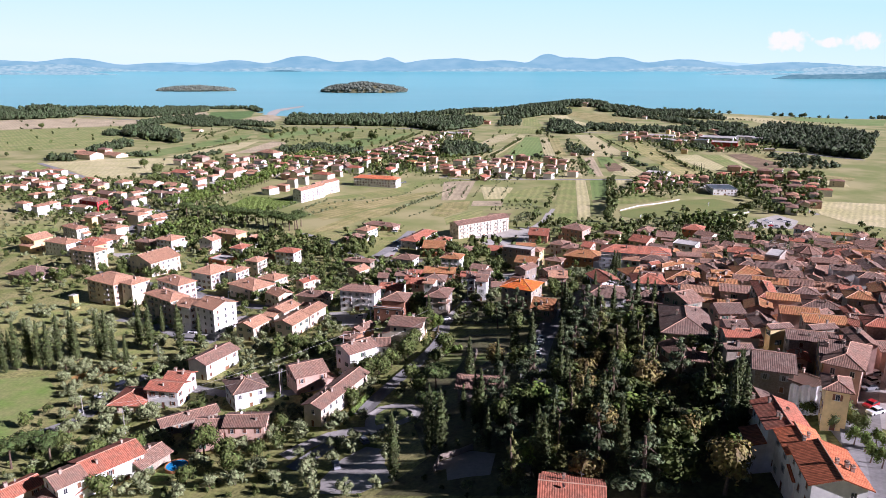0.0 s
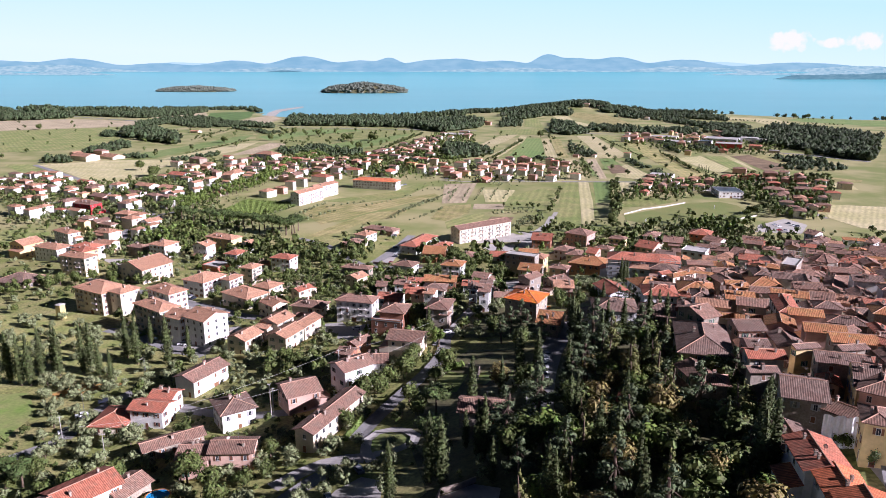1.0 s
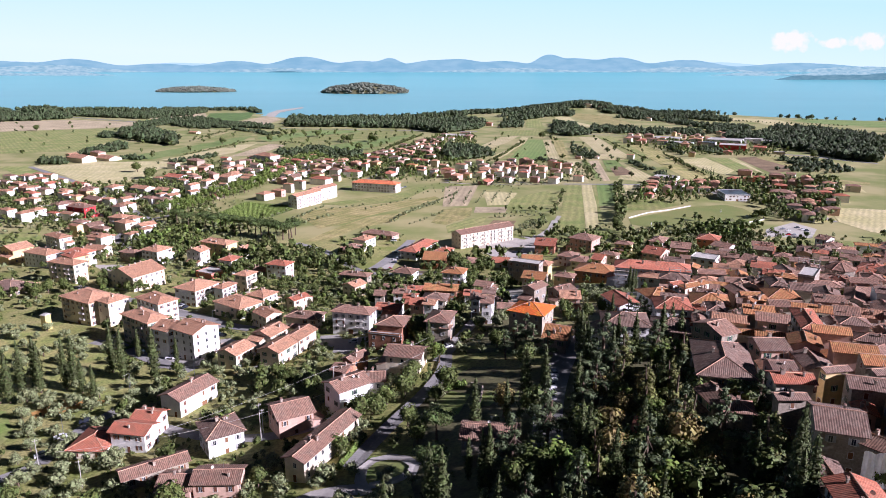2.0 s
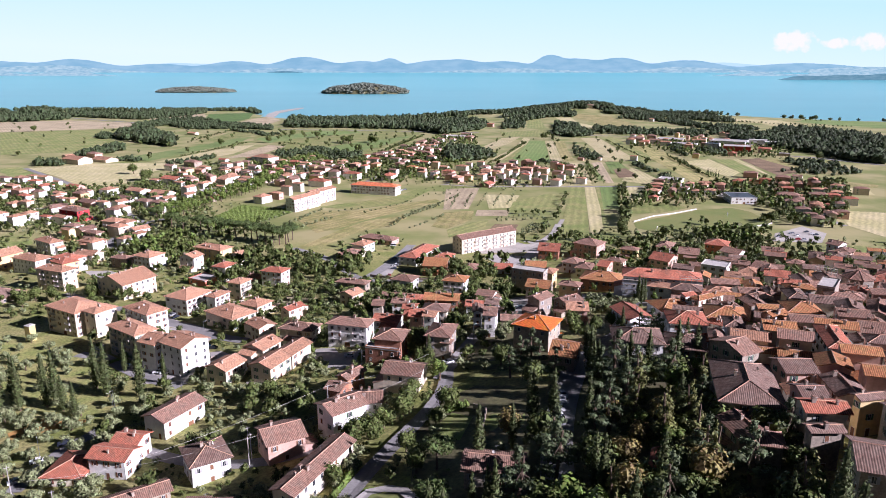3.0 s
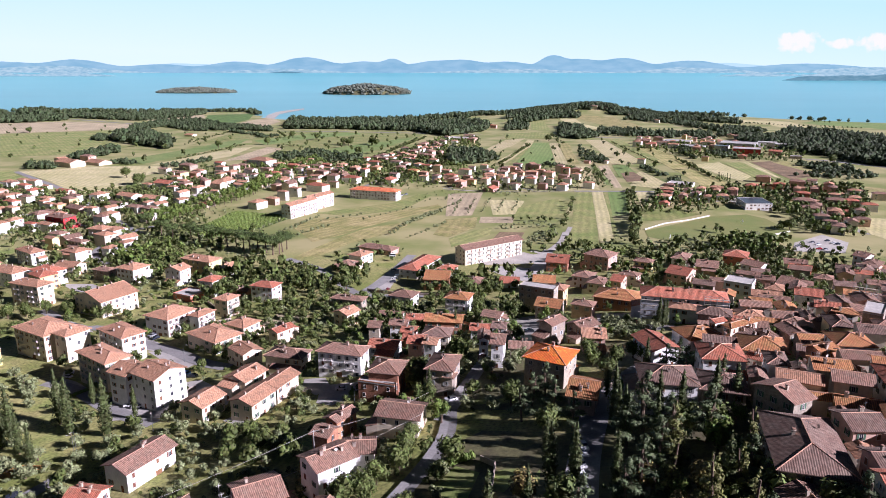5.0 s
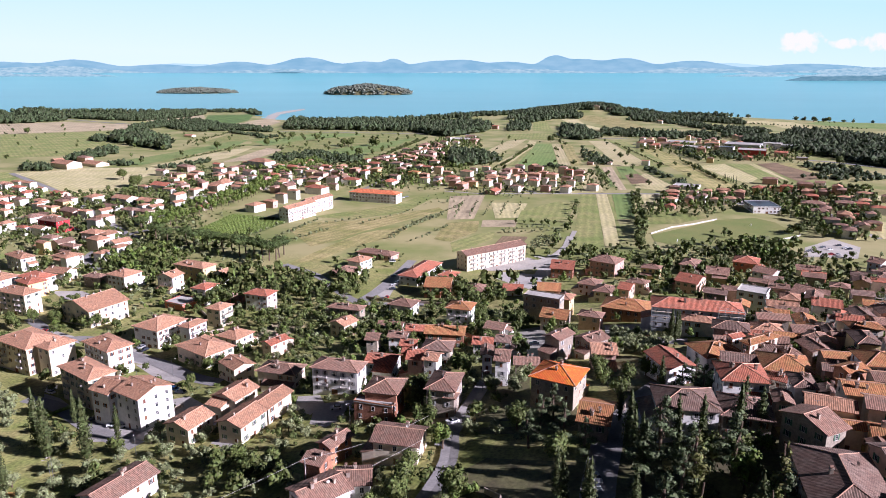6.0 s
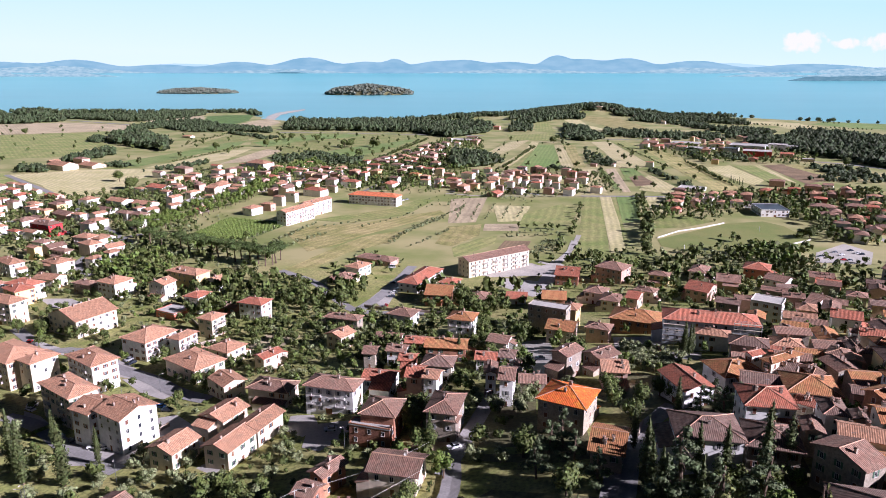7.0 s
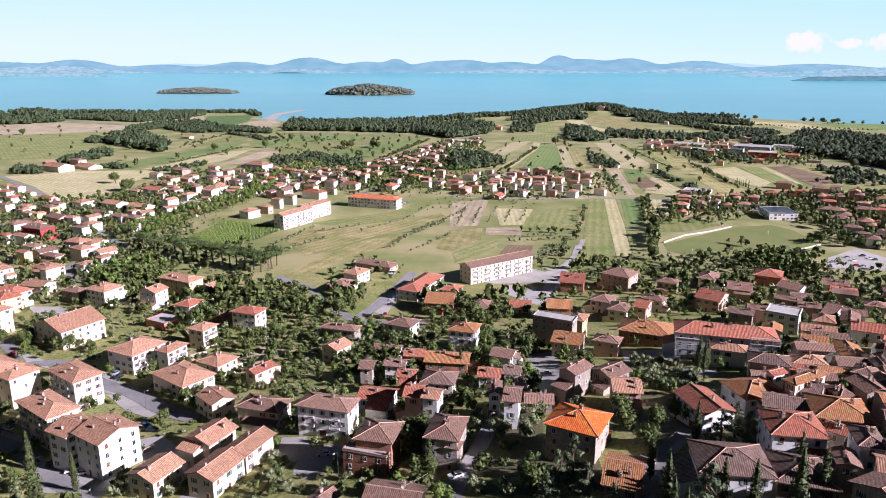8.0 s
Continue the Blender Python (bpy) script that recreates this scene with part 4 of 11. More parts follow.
house(104.5, 364.4, -15, 36.4, 13.8, 10.3, "h", "G", "r", 3)
house(100.2, 349.5, -21, 12.5, 7.1, 7.0, "h", "w", "t", 2)
house(83.1, 393.0, -23, 21.4, 15.9, 7.2, "h", "b", "o", 2)
house(62.6, 375.0, -24, 10.1, 7.4, 6.9, "h", "p", "b", 2)
house(53.6, 311.5, -5, 8.4, 10.6, 6.7, "g", "p", "t", 2)
house(53.3, 329.2, 37, 10.2, 8.6, 6.5, "g", "g", "b", 2)
house(70.9, 292.4, -77, 14.8, 10.3, 6.6, "g", "w", "r", 2)
house(88.2, 301.1, 13, 13.9, 12.6, 6.7, "h", "w", "o", 2)
house(96.4, 306.0, 26, 5.3, 3.5, 9.7, "g", "w", "r", 3)
house(102.2, 299.8, 30, 14.7, 3.9, 9.8, "h", "c", "o", 3)
house(103.6, 298.8, -41, 5.7, 10.4, 6.6, "g", "g", "d", 2)
house(109.2, 294.2, -83, 7.0, 4.7, 6.7, "h", "b", "b", 2)
house(127.2, 312.3, 51, 7.6, 6.3, 7.0, "h", "w", "b", 2)
house(119.9, 298.6, -84, 9.4, 7.7, 6.6, "g", "g", "b", 2)
house(90.7, 287.6, -20, 11.0, 9.2, 6.8, "g", "g", "d", 2)
house(101.4, 281.0, 75, 13.8, 13.8, 6.8, "h", "g", "o", 2)
house(82.0, 266.2, 81, 12.7, 12.6, 9.8, "h", "w", "r", 3)
house(94.0, 256.5, 76, 9.5, 5.6, 9.6, "h", "w", "d", 3)
house(94.4, 268.3, -42, 5.1, 5.7, 6.6, "g", "g", "r", 2)
house(61.4, 251.5, -8, 15.4, 13.4, 9.6, "h", "w", "d", 3)
house(76.1, 248.9, 74, 13.0, 12.1, 6.6, "h", "g", "d", 2)
house(39.8, 256.7, -19, 8.4, 13.9, 6.3, "g", "g", "o", 2)
house(84.2, 231.4, 26, 7.4, 12.3, 9.6, "g", "g", "b", 3)
house(75.2, 203.2, 75, 25.1, 14.6, 9.6, "h", "g", "d", 3)
house(69.2, 177.6, -14, 6.7, 6.4, 6.8, "h", "g", "b", 2)
house(68.0, 185.2, -82, 9.5, 8.6, 6.6, "g", "g", "b", 2)
house(104.3, 247.6, -14, 9.3, 9.3, 9.8, "g", "c", "o", 3)
house(110.8, 263.5, 23, 7.4, 6.1, 9.8, "g", "b", "o", 3)
house(123.7, 272.0, 82, 11.4, 11.2, 9.7, "h", "w", "o", 3)
house(113.1, 232.5, 75, 19.0, 6.5, 9.7, "h", "w", "r", 3)
house(91.0, 210.9, 1, 8.2, 9.4, 9.6, "g", "p", "d", 3)
house(85.6, 192.6, -1, 5.9, 8.3, 9.6, "g", "p", "d", 3)
house(84.2, 184.2, -5, 9.4, 6.6, 9.6, "g", "c", "r", 3)
house(78.9, 173.6, 1, 7.0, 3.5, 9.6, "g", "g", "d", 3)
house(81.5, 159.0, -20, 9.2, 12.8, 9.8, "g", "g", "d", 3)
house(87.3, 141.1, 65, 8.5, 5.5, 9.8, "h", "y", "b", 3)
house(87.7, 150.9, -54, 8.8, 6.6, 6.4, "g", "g", "b", 2)
house(99.1, 158.0, 55, 17.9, 8.6, 9.7, "h", "p", "b", 3)
house(97.2, 162.0, -23, 5.3, 14.7, 9.8, "g", "y", "d", 3)
house(69.6, 129.6, 81, 11.8, 8.4, 9.7, "g", "w", "r", 3)
house(68.9, 119.6, 79, 10.2, 7.4, 9.0, "g", "w", "O2", 3)
house(68.3, 109.0, 79, 12.6, 9.6, 9.7, "g", "w", "O2", 3)
house(70.8, 140.8, 83, 11.6, 6.6, 7.4, "g", "w", "d", 2)
house(165.1, 286.9, -7, 10.2, 12.4, 7.1, "g", "g", "b", 2)
house(156.5, 280.7, 58, 16.8, 6.8, 7.2, "g", "g", "b", 2)
house(142.2, 248.0, -22, 6.4, 9.1, 6.9, "g", "p", "t", 2)
house(134.0, 248.5, -21, 7.5, 15.1, 7.0, "g", "p", "b", 2)
house(188.1, 304.5, 40, 11.7, 5.4, 6.8, "h", "w", "r", 2)
house(190.6, 329.3, -27, 5.8, 14.0, 7.2, "g", "b", "b", 2)
house(293.7, 476.4, 42, 12.6, 6.4, 10.1, "h", "w", "b", 3)
house(271.5, 432.5, -35, 10.4, 20.9, 7.5, "g", "g", "b", 2)
house(270.2, 498.1, 46, 14.6, 10.0, 6.9, "h", "p", "b", 2)
house(271.7, 510.8, -55, 8.6, 12.1, 9.8, "g", "w", "b", 3)
house(222.2, 373.1, -42, 14.6, 13.5, 7.2, "h", "b", "r", 2)
house(159.9, 243.6, -39, 5.0, 17.8, 6.9, "g", "r", "b", 2)
house(109.1, 169.6, 81, 11.0, 5.1, 9.6, "g", "p", "b", 3)
house(118.8, 206.5, 31, 6.8, 4.5, 6.8, "g", "g", "b", 2)
house(105.8, 182.4, 10, 7.4, 3.4, 9.6, "g", "g", "d", 3)
house(121.8, 193.2, -47, 7.4, 5.4, 6.8, "g", "p", "r", 2)
house(96.0, 186.8, 11, 6.8, 3.0, 9.6, "g", "y", "d", 3)
house(150.4, 303.4, 54, 14.3, 6.3, 13.1, "f", "g", "d", 4)
house(306.9, 757.8, 84, 30.9, 25.5, 6.6, "f", "w", "S", 2)
house(30.0, 554.5, 36, 53.0, 12.5, 11.6, "g", "c", "b", 4)

# the close-built lanes of the old town
house(155.1, 259.2, 75, 12.6, 7.7, 6.3, "g", "p", "b", 2, group="houses of the old town", sparse=True)
house(177.3, 227.3, 77, 10.3, 8.3, 7.0, "g", "p", "r", 2, group="houses of the old town", sparse=True)
house(165.5, 274.9, -16, 10.5, 8.2, 10.2, "g", "w", "d", 3, group="houses of the old town", sparse=True)
house(133.9, 194.8, -11, 9.4, 6.7, 7.0, "g", "w", "d", 2, group="houses of the old town", sparse=True)
house(117.5, 327.5, -17, 10.3, 9.0, 7.0, "h", "w", "t", 2, group="houses of the old town", sparse=True)
house(148.6, 330.0, -23, 8.7, 8.3, 9.3, "g", "c", "r", 3, group="houses of the old town", sparse=True)
house(150.0, 224.8, 67, 10.0, 9.0, 10.2, "g", "p", "o", 3, group="houses of the old town", sparse=True)
house(146.1, 316.6, -7, 11.2, 6.8, 9.4, "h", "c", "o", 3, group="houses of the old town", sparse=True)
house(174.1, 319.0, 82, 8.9, 6.9, 6.9, "g", "g", "r", 2, group="houses of the old town", sparse=True)
house(191.5, 225.7, -22, 10.4, 6.7, 6.7, "h", "y", "d", 2, group="houses of the old town", sparse=True)
house(148.8, 198.6, -15, 8.2, 7.2, 6.5, "g", "p", "b", 2, group="houses of the old town", sparse=True)
house(176.4, 330.1, -18, 10.4, 7.4, 6.8, "g", "g", "b", 2, group="houses of the old town", sparse=True)
house(139.5, 283.6, -16, 12.5, 8.7, 9.7, "g", "c", "d", 3, group="houses of the old town", sparse=True)
house(192.6, 239.3, 75, 10.3, 7.9, 6.4, "g", "y", "b", 2, group="houses of the old town", sparse=True)
house(120.7, 286.2, -8, 10.5, 8.0, 6.5, "g", "g", "o", 2, group="houses of the old town", sparse=True)
house(175.4, 211.7, -10, 8.7, 7.7, 7.1, "h", "w", "r", 2, group="houses of the old town", sparse=True)
house(161.6, 211.5, -16, 12.2, 9.0, 6.4, "g", "w", "d", 2, group="houses of the old town", sparse=True)
house(100.3, 318.9, -21, 12.0, 8.8, 10.2, "h", "g", "d", 3, group="houses of the old town", sparse=True)
house(170.3, 299.8, -10, 10.4, 6.6, 10.0, "g", "p", "b", 3, group="houses of the old town", sparse=True)
house(215.2, 284.4, -8, 12.7, 7.7, 6.6, "h", "g", "b", 2, group="houses of the old town", sparse=True)
house(209.2, 259.8, 68, 10.5, 8.2, 9.6, "g", "p", "d", 3, group="houses of the old town", sparse=True)
house(140.1, 270.9, 69, 8.5, 8.3, 9.9, "g", "w", "d", 3, group="houses of the old town", sparse=True)
house(184.0, 253.3, -9, 12.3, 8.0, 10.1, "h", "p", "b", 3, group="houses of the old town", sparse=True)
house(100.0, 226.2, -20, 10.1, 7.4, 6.8, "g", "y", "o", 2, group="houses of the old town", sparse=True)
house(200.4, 301.7, 81, 12.1, 7.5, 9.9, "g", "g", "d", 3, group="houses of the old town", sparse=True)
house(124.8, 228.3, -17, 8.3, 7.0, 9.4, "h", "p", "d", 3, group="houses of the old town", sparse=True)
house(159.0, 339.8, 82, 9.2, 7.8, 9.3, "g", "p", "d", 3, group="houses of the old town", sparse=True)
house(212.4, 313.4, -11, 11.8, 7.6, 6.5, "h", "w", "o", 2, group="houses of the old town", sparse=True)
house(189.9, 264.0, -17, 12.0, 8.3, 7.0, "g", "w", "r", 2, group="houses of the old town", sparse=True)
house(202.6, 321.8, 75, 9.4, 6.6, 6.7, "g", "y", "t", 2, group="houses of the old town", sparse=True)
house(101.3, 211.2, 69, 8.1, 8.1, 9.4, "g", "p", "o", 3, group="houses of the old town", sparse=True)
house(137.4, 338.8, 76, 11.4, 7.7, 6.9, "g", "w", "o", 2, group="houses of the old town", sparse=True)
house(123.1, 181.6, -18, 11.2, 8.2, 9.7, "h", "g", "r", 3, group="houses of the old town", sparse=True)
house(132.8, 172.4, -20, 11.2, 8.4, 9.1, "g", "g", "b", 3, group="houses of the old town", sparse=True)
house(117.3, 256.0, -10, 10.6, 6.9, 9.4, "g", "c", "b", 3, group="houses of the old town", sparse=True)
house(114.9, 157.1, -21, 10.3, 8.3, 7.2, "g", "w", "b", 2, group="houses of the old town", sparse=True)
house(136.4, 230.4, -12, 8.1, 7.5, 6.4, "g", "c", "d", 2, group="houses of the old town", sparse=True)
house(129.7, 324.9, -10, 9.2, 7.9, 6.6, "g", "c", "b", 2, group="houses of the old town", sparse=True)
house(221.8, 321.0, -19, 9.2, 8.6, 6.6, "g", "w", "b", 2, group="houses of the old town", sparse=True)
house(223.7, 309.0, -14, 10.0, 7.4, 9.1, "h", "w", "o", 3, group="houses of the old town", sparse=True)
house(193.3, 287.2, 79, 12.8, 6.8, 6.3, "g", "y", "o", 2, group="houses of the old town", sparse=True)
house(218.3, 332.4, -22, 9.1, 7.4, 9.4, "g", "g", "d", 3, group="houses of the old town", sparse=True)
house(204.6, 272.3, -16, 11.1, 7.5, 7.0, "g", "w", "b", 2, group="houses of the old town", sparse=True)
house(109.9, 189.2, -13, 11.1, 7.2, 9.7, "g", "g", "o", 3, group="houses of the old town", sparse=True)
house(213.3, 299.7, -8, 12.9, 6.8, 9.4, "g", "g", "b", 3, group="houses of the old town", sparse=True)
house(182.2, 237.7, 77, 9.6, 6.7, 6.4, "g", "w", "d", 2, group="houses of the old town", sparse=True)
house(147.5, 212.7, -20, 10.7, 8.9, 9.2, "g", "w", "b", 3, group="houses of the old town", sparse=True)
house(162.7, 223.2, 82, 10.7, 6.6, 9.6, "g", "y", "d", 3, group="houses of the old town", sparse=True)
house(171.8, 343.9, 78, 9.9, 8.5, 9.8, "g", "p", "b", 3, group="houses of the old town", sparse=True)
house(125.1, 217.1, -23, 11.1, 7.3, 6.9, "h", "g", "d", 2, group="houses of the old town", sparse=True)
house(152.1, 180.4, -10, 9.9, 7.4, 6.5, "g", "c", "d", 2, group="houses of the old town", sparse=True)
house(237.1, 330.8, 71, 8.5, 8.1, 9.3, "g", "w", "b", 3, group="houses of the old town", sparse=True)
house(160.5, 195.1, -18, 11.8, 6.8, 7.2, "h", "p", "b", 2, group="houses of the old town", sparse=True)
house(138.3, 181.8, -7, 9.0, 6.9, 9.5, "h", "y", "r", 3, group="houses of the old town", sparse=True)
house(137.0, 217.6, 71, 8.1, 8.4, 9.7, "h", "g", "o", 3, group="houses of the old town", sparse=True)
house(160.0, 324.2, -7, 11.0, 7.4, 9.1, "g", "p", "b", 3, group="houses of the old town", sparse=True)
house(136.7, 204.5, 68, 10.6, 7.7, 6.6, "g", "c", "b", 2, group="houses of the old town", sparse=True)
house(92.5, 240.3, -23, 10.8, 7.6, 9.6, "g", "c", "t", 3, group="houses of the old town", sparse=True)
house(169.2, 263.7, -17, 8.5, 6.6, 9.2, "g", "p", "t", 3, group="houses of the old town", sparse=True)
house(97.9, 199.1, 82, 11.5, 7.5, 7.2, "g", "c", "d", 2, group="houses of the old town", sparse=True)
house(109.3, 201.9, -17, 10.7, 7.4, 9.2, "g", "p", "o", 3, group="houses of the old town", sparse=True)
house(164.8, 256.6, -15, 9.4, 6.9, 9.9, "h", "w", "d", 3, group="houses of the old town", sparse=True)
house(111.3, 311.1, -17, 10.5, 8.1, 6.3, "g", "c", "b", 2, group="houses of the old town", sparse=True)
house(183.6, 286.5, 77, 12.9, 7.8, 10.0, "g", "y", "d", 3, group="houses of the old town", sparse=True)
house(104.2, 236.9, -21, 9.4, 8.2, 9.6, "g", "c", "b", 3, group="houses of the old town", sparse=True)
house(149.2, 290.3, -15, 12.2, 6.8, 9.9, "h", "g", "b", 3, group="houses of the old town", sparse=True)
house(128.9, 154.7, 83, 9.3, 8.8, 6.7, "g", "g", "o", 2, group="houses of the old town", sparse=True)
house(202.2, 243.6, 73, 9.0, 6.7, 10.0, "g", "g", "b", 3, group="houses of the old town", sparse=True)
house(134.1, 296.8, 79, 12.3, 7.1, 9.8, "h", "y", "d", 3, group="houses of the old town", sparse=True)
house(207.3, 330.7, -8, 8.5, 7.7, 6.9, "g", "w", "o", 2, group="houses of the old town", sparse=True)
house(225.0, 297.4, 79, 9.1, 7.3, 6.6, "g", "p", "d", 2, group="houses of the old town", sparse=True)
house(122.8, 335.6, -11, 11.4, 6.9, 9.5, "g", "g", "b", 3, group="houses of the old town", sparse=True)
house(181.4, 272.3, 74, 9.9, 7.1, 6.5, "g", "c", "r", 2, group="houses of the old town", sparse=True)
house(207.7, 340.4, 79, 8.5, 8.1, 9.4, "g", "g", "b", 3, group="houses of the old town", sparse=True)
house(112.1, 218.1, -17, 9.6, 6.6, 10.0, "g", "p", "o", 3, group="houses of the old town", sparse=True)
house(197.0, 252.6, 73, 9.2, 6.9, 9.8, "g", "p", "t", 3, group="houses of the old town", sparse=True)
house(181.2, 310.1, 70, 9.0, 7.0, 10.1, "h", "w", "b", 3, group="houses of the old town", sparse=True)
house(165.7, 235.9, -21, 9.4, 9.0, 10.0, "g", "p", "d", 3, group="houses of the old town", sparse=True)
house(135.1, 261.1, -13, 9.8, 7.6, 9.6, "g", "p", "b", 3, group="houses of the old town", sparse=True)
house(165.0, 311.3, -21, 10.6, 7.0, 6.7, "h", "y", "d", 2, group="houses of the old town", sparse=True)
house(231.8, 319.9, 68, 10.7, 8.1, 9.3, "g", "c", "b", 3, group="houses of the old town", sparse=True)
house(217.2, 273.7, -18, 9.7, 6.7, 9.2, "g", "p", "r", 3, group="houses of the old town", sparse=True)
house(118.1, 170.0, -7, 8.6, 7.4, 6.4, "g", "p", "b", 2, group="houses of the old town", sparse=True)
house(120.7, 245.2, -21, 11.5, 7.2, 10.1, "g", "c", "o", 3, group="houses of the old town", sparse=True)
house(202.1, 284.4, -13, 8.9, 7.9, 9.2, "g", "c", "d", 3, group="houses of the old town", sparse=True)
house(98.7, 174.4, -17, 12.0, 7.7, 9.7, "g", "g", "d", 3, group="houses of the old town", sparse=True)
house(192.6, 274.0, 74, 9.3, 7.6, 7.1, "g", "g", "o", 2, group="houses of the old town", sparse=True)
house(172.8, 245.6, -11, 10.3, 6.7, 6.5, "g", "c", "b", 2, group="houses of the old town", sparse=True)
house(328.4, 435.3, 69, 12.4, 8.8, 6.1, "g", "g", "b", 2, group="houses of the old town", sparse=True)
house(173.0, 360.5, -28, 10.8, 8.8, 6.3, "g", "c", "b", 2, group="houses of the old town", sparse=True)
house(240.2, 476.2, -27, 10.0, 8.5, 6.6, "g", "p", "d", 2, group="houses of the old town", sparse=True)
house(243.6, 389.3, -29, 10.4, 8.0, 6.8, "g", "p", "o", 2, group="houses of the old town", sparse=True)
house(220.9, 401.7, -29, 8.6, 7.0, 6.5, "h", "y", "b", 2, group="houses of the old town", sparse=True)
house(206.7, 464.1, -24, 11.4, 8.6, 7.2, "g", "g", "b", 2, group="houses of the old town", sparse=True)
house(296.1, 507.8, -20, 8.0, 6.6, 6.9, "g", "w", "o", 2, group="houses of the old town", sparse=True)
house(256.2, 422.5, -24, 10.9, 7.5, 6.8, "g", "g", "b", 2, group="houses of the old town", sparse=True)
house(279.9, 395.3, 59, 9.6, 7.4, 6.6, "g", "c", "o", 2, group="houses of the old town", sparse=True)
house(145.8, 426.6, -23, 10.4, 7.2, 6.8, "g", "p", "b", 2, group="houses of the old town", sparse=True)
house(239.5, 456.5, -26, 8.8, 7.8, 6.7, "g", "w", "r", 2, group="houses of the old town", sparse=True)
house(307.0, 505.5, -20, 10.3, 6.6, 6.8, "g", "w", "o", 2, group="houses of the old town", sparse=True)
house(233.0, 394.1, -27, 9.4, 6.8, 7.1, "g", "g", "d", 2, group="houses of the old town", sparse=True)
house(232.9, 357.4, 63, 11.2, 6.7, 6.5, "g", "g", "d", 2, group="houses of the old town", sparse=True)
house(304.9, 438.9, -26, 9.3, 7.8, 6.9, "g", "g", "d", 2, group="houses of the old town", sparse=True)
house(136.5, 360.2, -21, 9.0, 7.4, 6.6, "g", "w", "o", 2, group="houses of the old town", sparse=True)
house(146.2, 367.5, -20, 12.5, 6.5, 6.2, "g", "c", "b", 2, group="houses of the old town", sparse=True)
house(173.5, 400.7, 60, 12.7, 7.1, 6.6, "g", "g", "b", 2, group="houses of the old town", sparse=True)
house(283.7, 411.6, -26, 9.6, 8.9, 6.7, "g", "c", "b", 2, group="houses of the old town", sparse=True)
house(315.0, 457.9, -22, 11.3, 6.9, 6.4, "h", "c", "r", 2, group="houses of the old town", sparse=True)
house(281.0, 457.0, 64, 10.0, 9.0, 6.3, "g", "p", "t", 2, group="houses of the old town", sparse=True)
house(240.8, 374.3, -22, 9.5, 8.4, 6.4, "h", "y", "o", 2, group="houses of the old town", sparse=True)
house(171.0, 450.6, -31, 12.1, 6.9, 6.4, "g", "g", "b", 2, group="houses of the old town", sparse=True)
house(316.2, 474.5, 57, 10.3, 8.7, 7.1, "h", "p", "o", 2, group="houses of the old town", sparse=True)
house(303.5, 453.2, -27, 11.1, 8.2, 7.0, "g", "w", "o", 2, group="houses of the old town", sparse=True)
house(189.3, 366.1, -28, 10.3, 8.3, 7.0, "h", "c", "d", 2, group="houses of the old town", sparse=True)
house(221.6, 415.5, -26, 8.5, 8.9, 6.7, "g", "w", "b", 2, group="houses of the old town", sparse=True)
house(180.6, 457.6, -18, 9.8, 7.7, 6.5, "g", "w", "d", 2, group="houses of the old town", sparse=True)
house(251.3, 473.4, 71, 12.9, 7.6, 7.0, "h", "w", "d", 2, group="houses of the old town", sparse=True)
house(283.6, 425.6, -25, 8.3, 6.7, 6.7, "g", "g", "b", 2, group="houses of the old town", sparse=True)
house(259.8, 462.2, -19, 11.3, 7.4, 7.0, "g", "c", "d", 2, group="houses of the old town", sparse=True)
house(182.4, 413.6, -29, 9.9, 7.8, 6.5, "g", "w", "b", 2, group="houses of the old town", sparse=True)
house(135.3, 421.8, -28, 10.9, 8.7, 6.5, "g", "g", "d", 2, group="houses of the old town", sparse=True)
house(147.4, 377.9, -21, 12.6, 8.7, 6.7, "g", "c", "t", 2, group="houses of the old town", sparse=True)
house(270.7, 480.1, -18, 8.2, 6.7, 7.1, "g", "y", "t", 2, group="houses of the old town", sparse=True)
house(200.5, 408.0, -20, 9.7, 8.6, 6.8, "g", "p", "d", 2, group="houses of the old town", sparse=True)
house(313.4, 408.8, 58, 12.1, 7.5, 6.7, "h", "g", "r", 2, group="houses of the old town", sparse=True)
house(244.2, 405.5, -27, 8.6, 7.9, 7.0, "g", "y", "b", 2, group="houses of the old town", sparse=True)
house(226.5, 452.1, 62, 9.0, 8.6, 7.1, "g", "p", "b", 2, group="houses of the old town", sparse=True)
house(256.7, 413.0, -32, 11.0, 6.7, 6.9, "g", "w", "d", 2, group="houses of the old town", sparse=True)
house(212.9, 388.4, -23, 10.3, 6.8, 7.1, "g", "c", "d", 2, group="houses of the old town", sparse=True)
house(310.7, 488.1, -18, 11.6, 8.2, 6.2, "g", "w", "b", 2, group="houses of the old town", sparse=True)
house(204.9, 434.6, -28, 9.1, 8.6, 6.5, "h", "c", "b", 2, group="houses of the old town", sparse=True)
house(250.3, 442.5, -30, 10.7, 7.3, 6.1, "g", "w", "b", 2, group="houses of the old town", sparse=True)
house(131.4, 382.4, 64, 8.2, 6.7, 6.8, "g", "c", "o", 2, group="houses of the old town", sparse=True)
house(190.8, 380.5, -24, 11.1, 8.3, 6.2, "g", "g", "o", 2, group="houses of the old town", sparse=True)
house(258.1, 484.4, -22, 10.9, 6.8, 6.9, "g", "w", "d", 2, group="houses of the old town", sparse=True)
house(162.3, 401.0, 65, 10.2, 8.4, 6.3, "h", "p", "t", 2, group="houses of the old town", sparse=True)
house(269.6, 412.1, 69, 10.6, 7.7, 6.9, "g", "w", "o", 2, group="houses of the old town", sparse=True)
house(171.1, 430.9, -20, 9.8, 7.5, 6.7, "g", "p", "b", 2, group="houses of the old town", sparse=True)
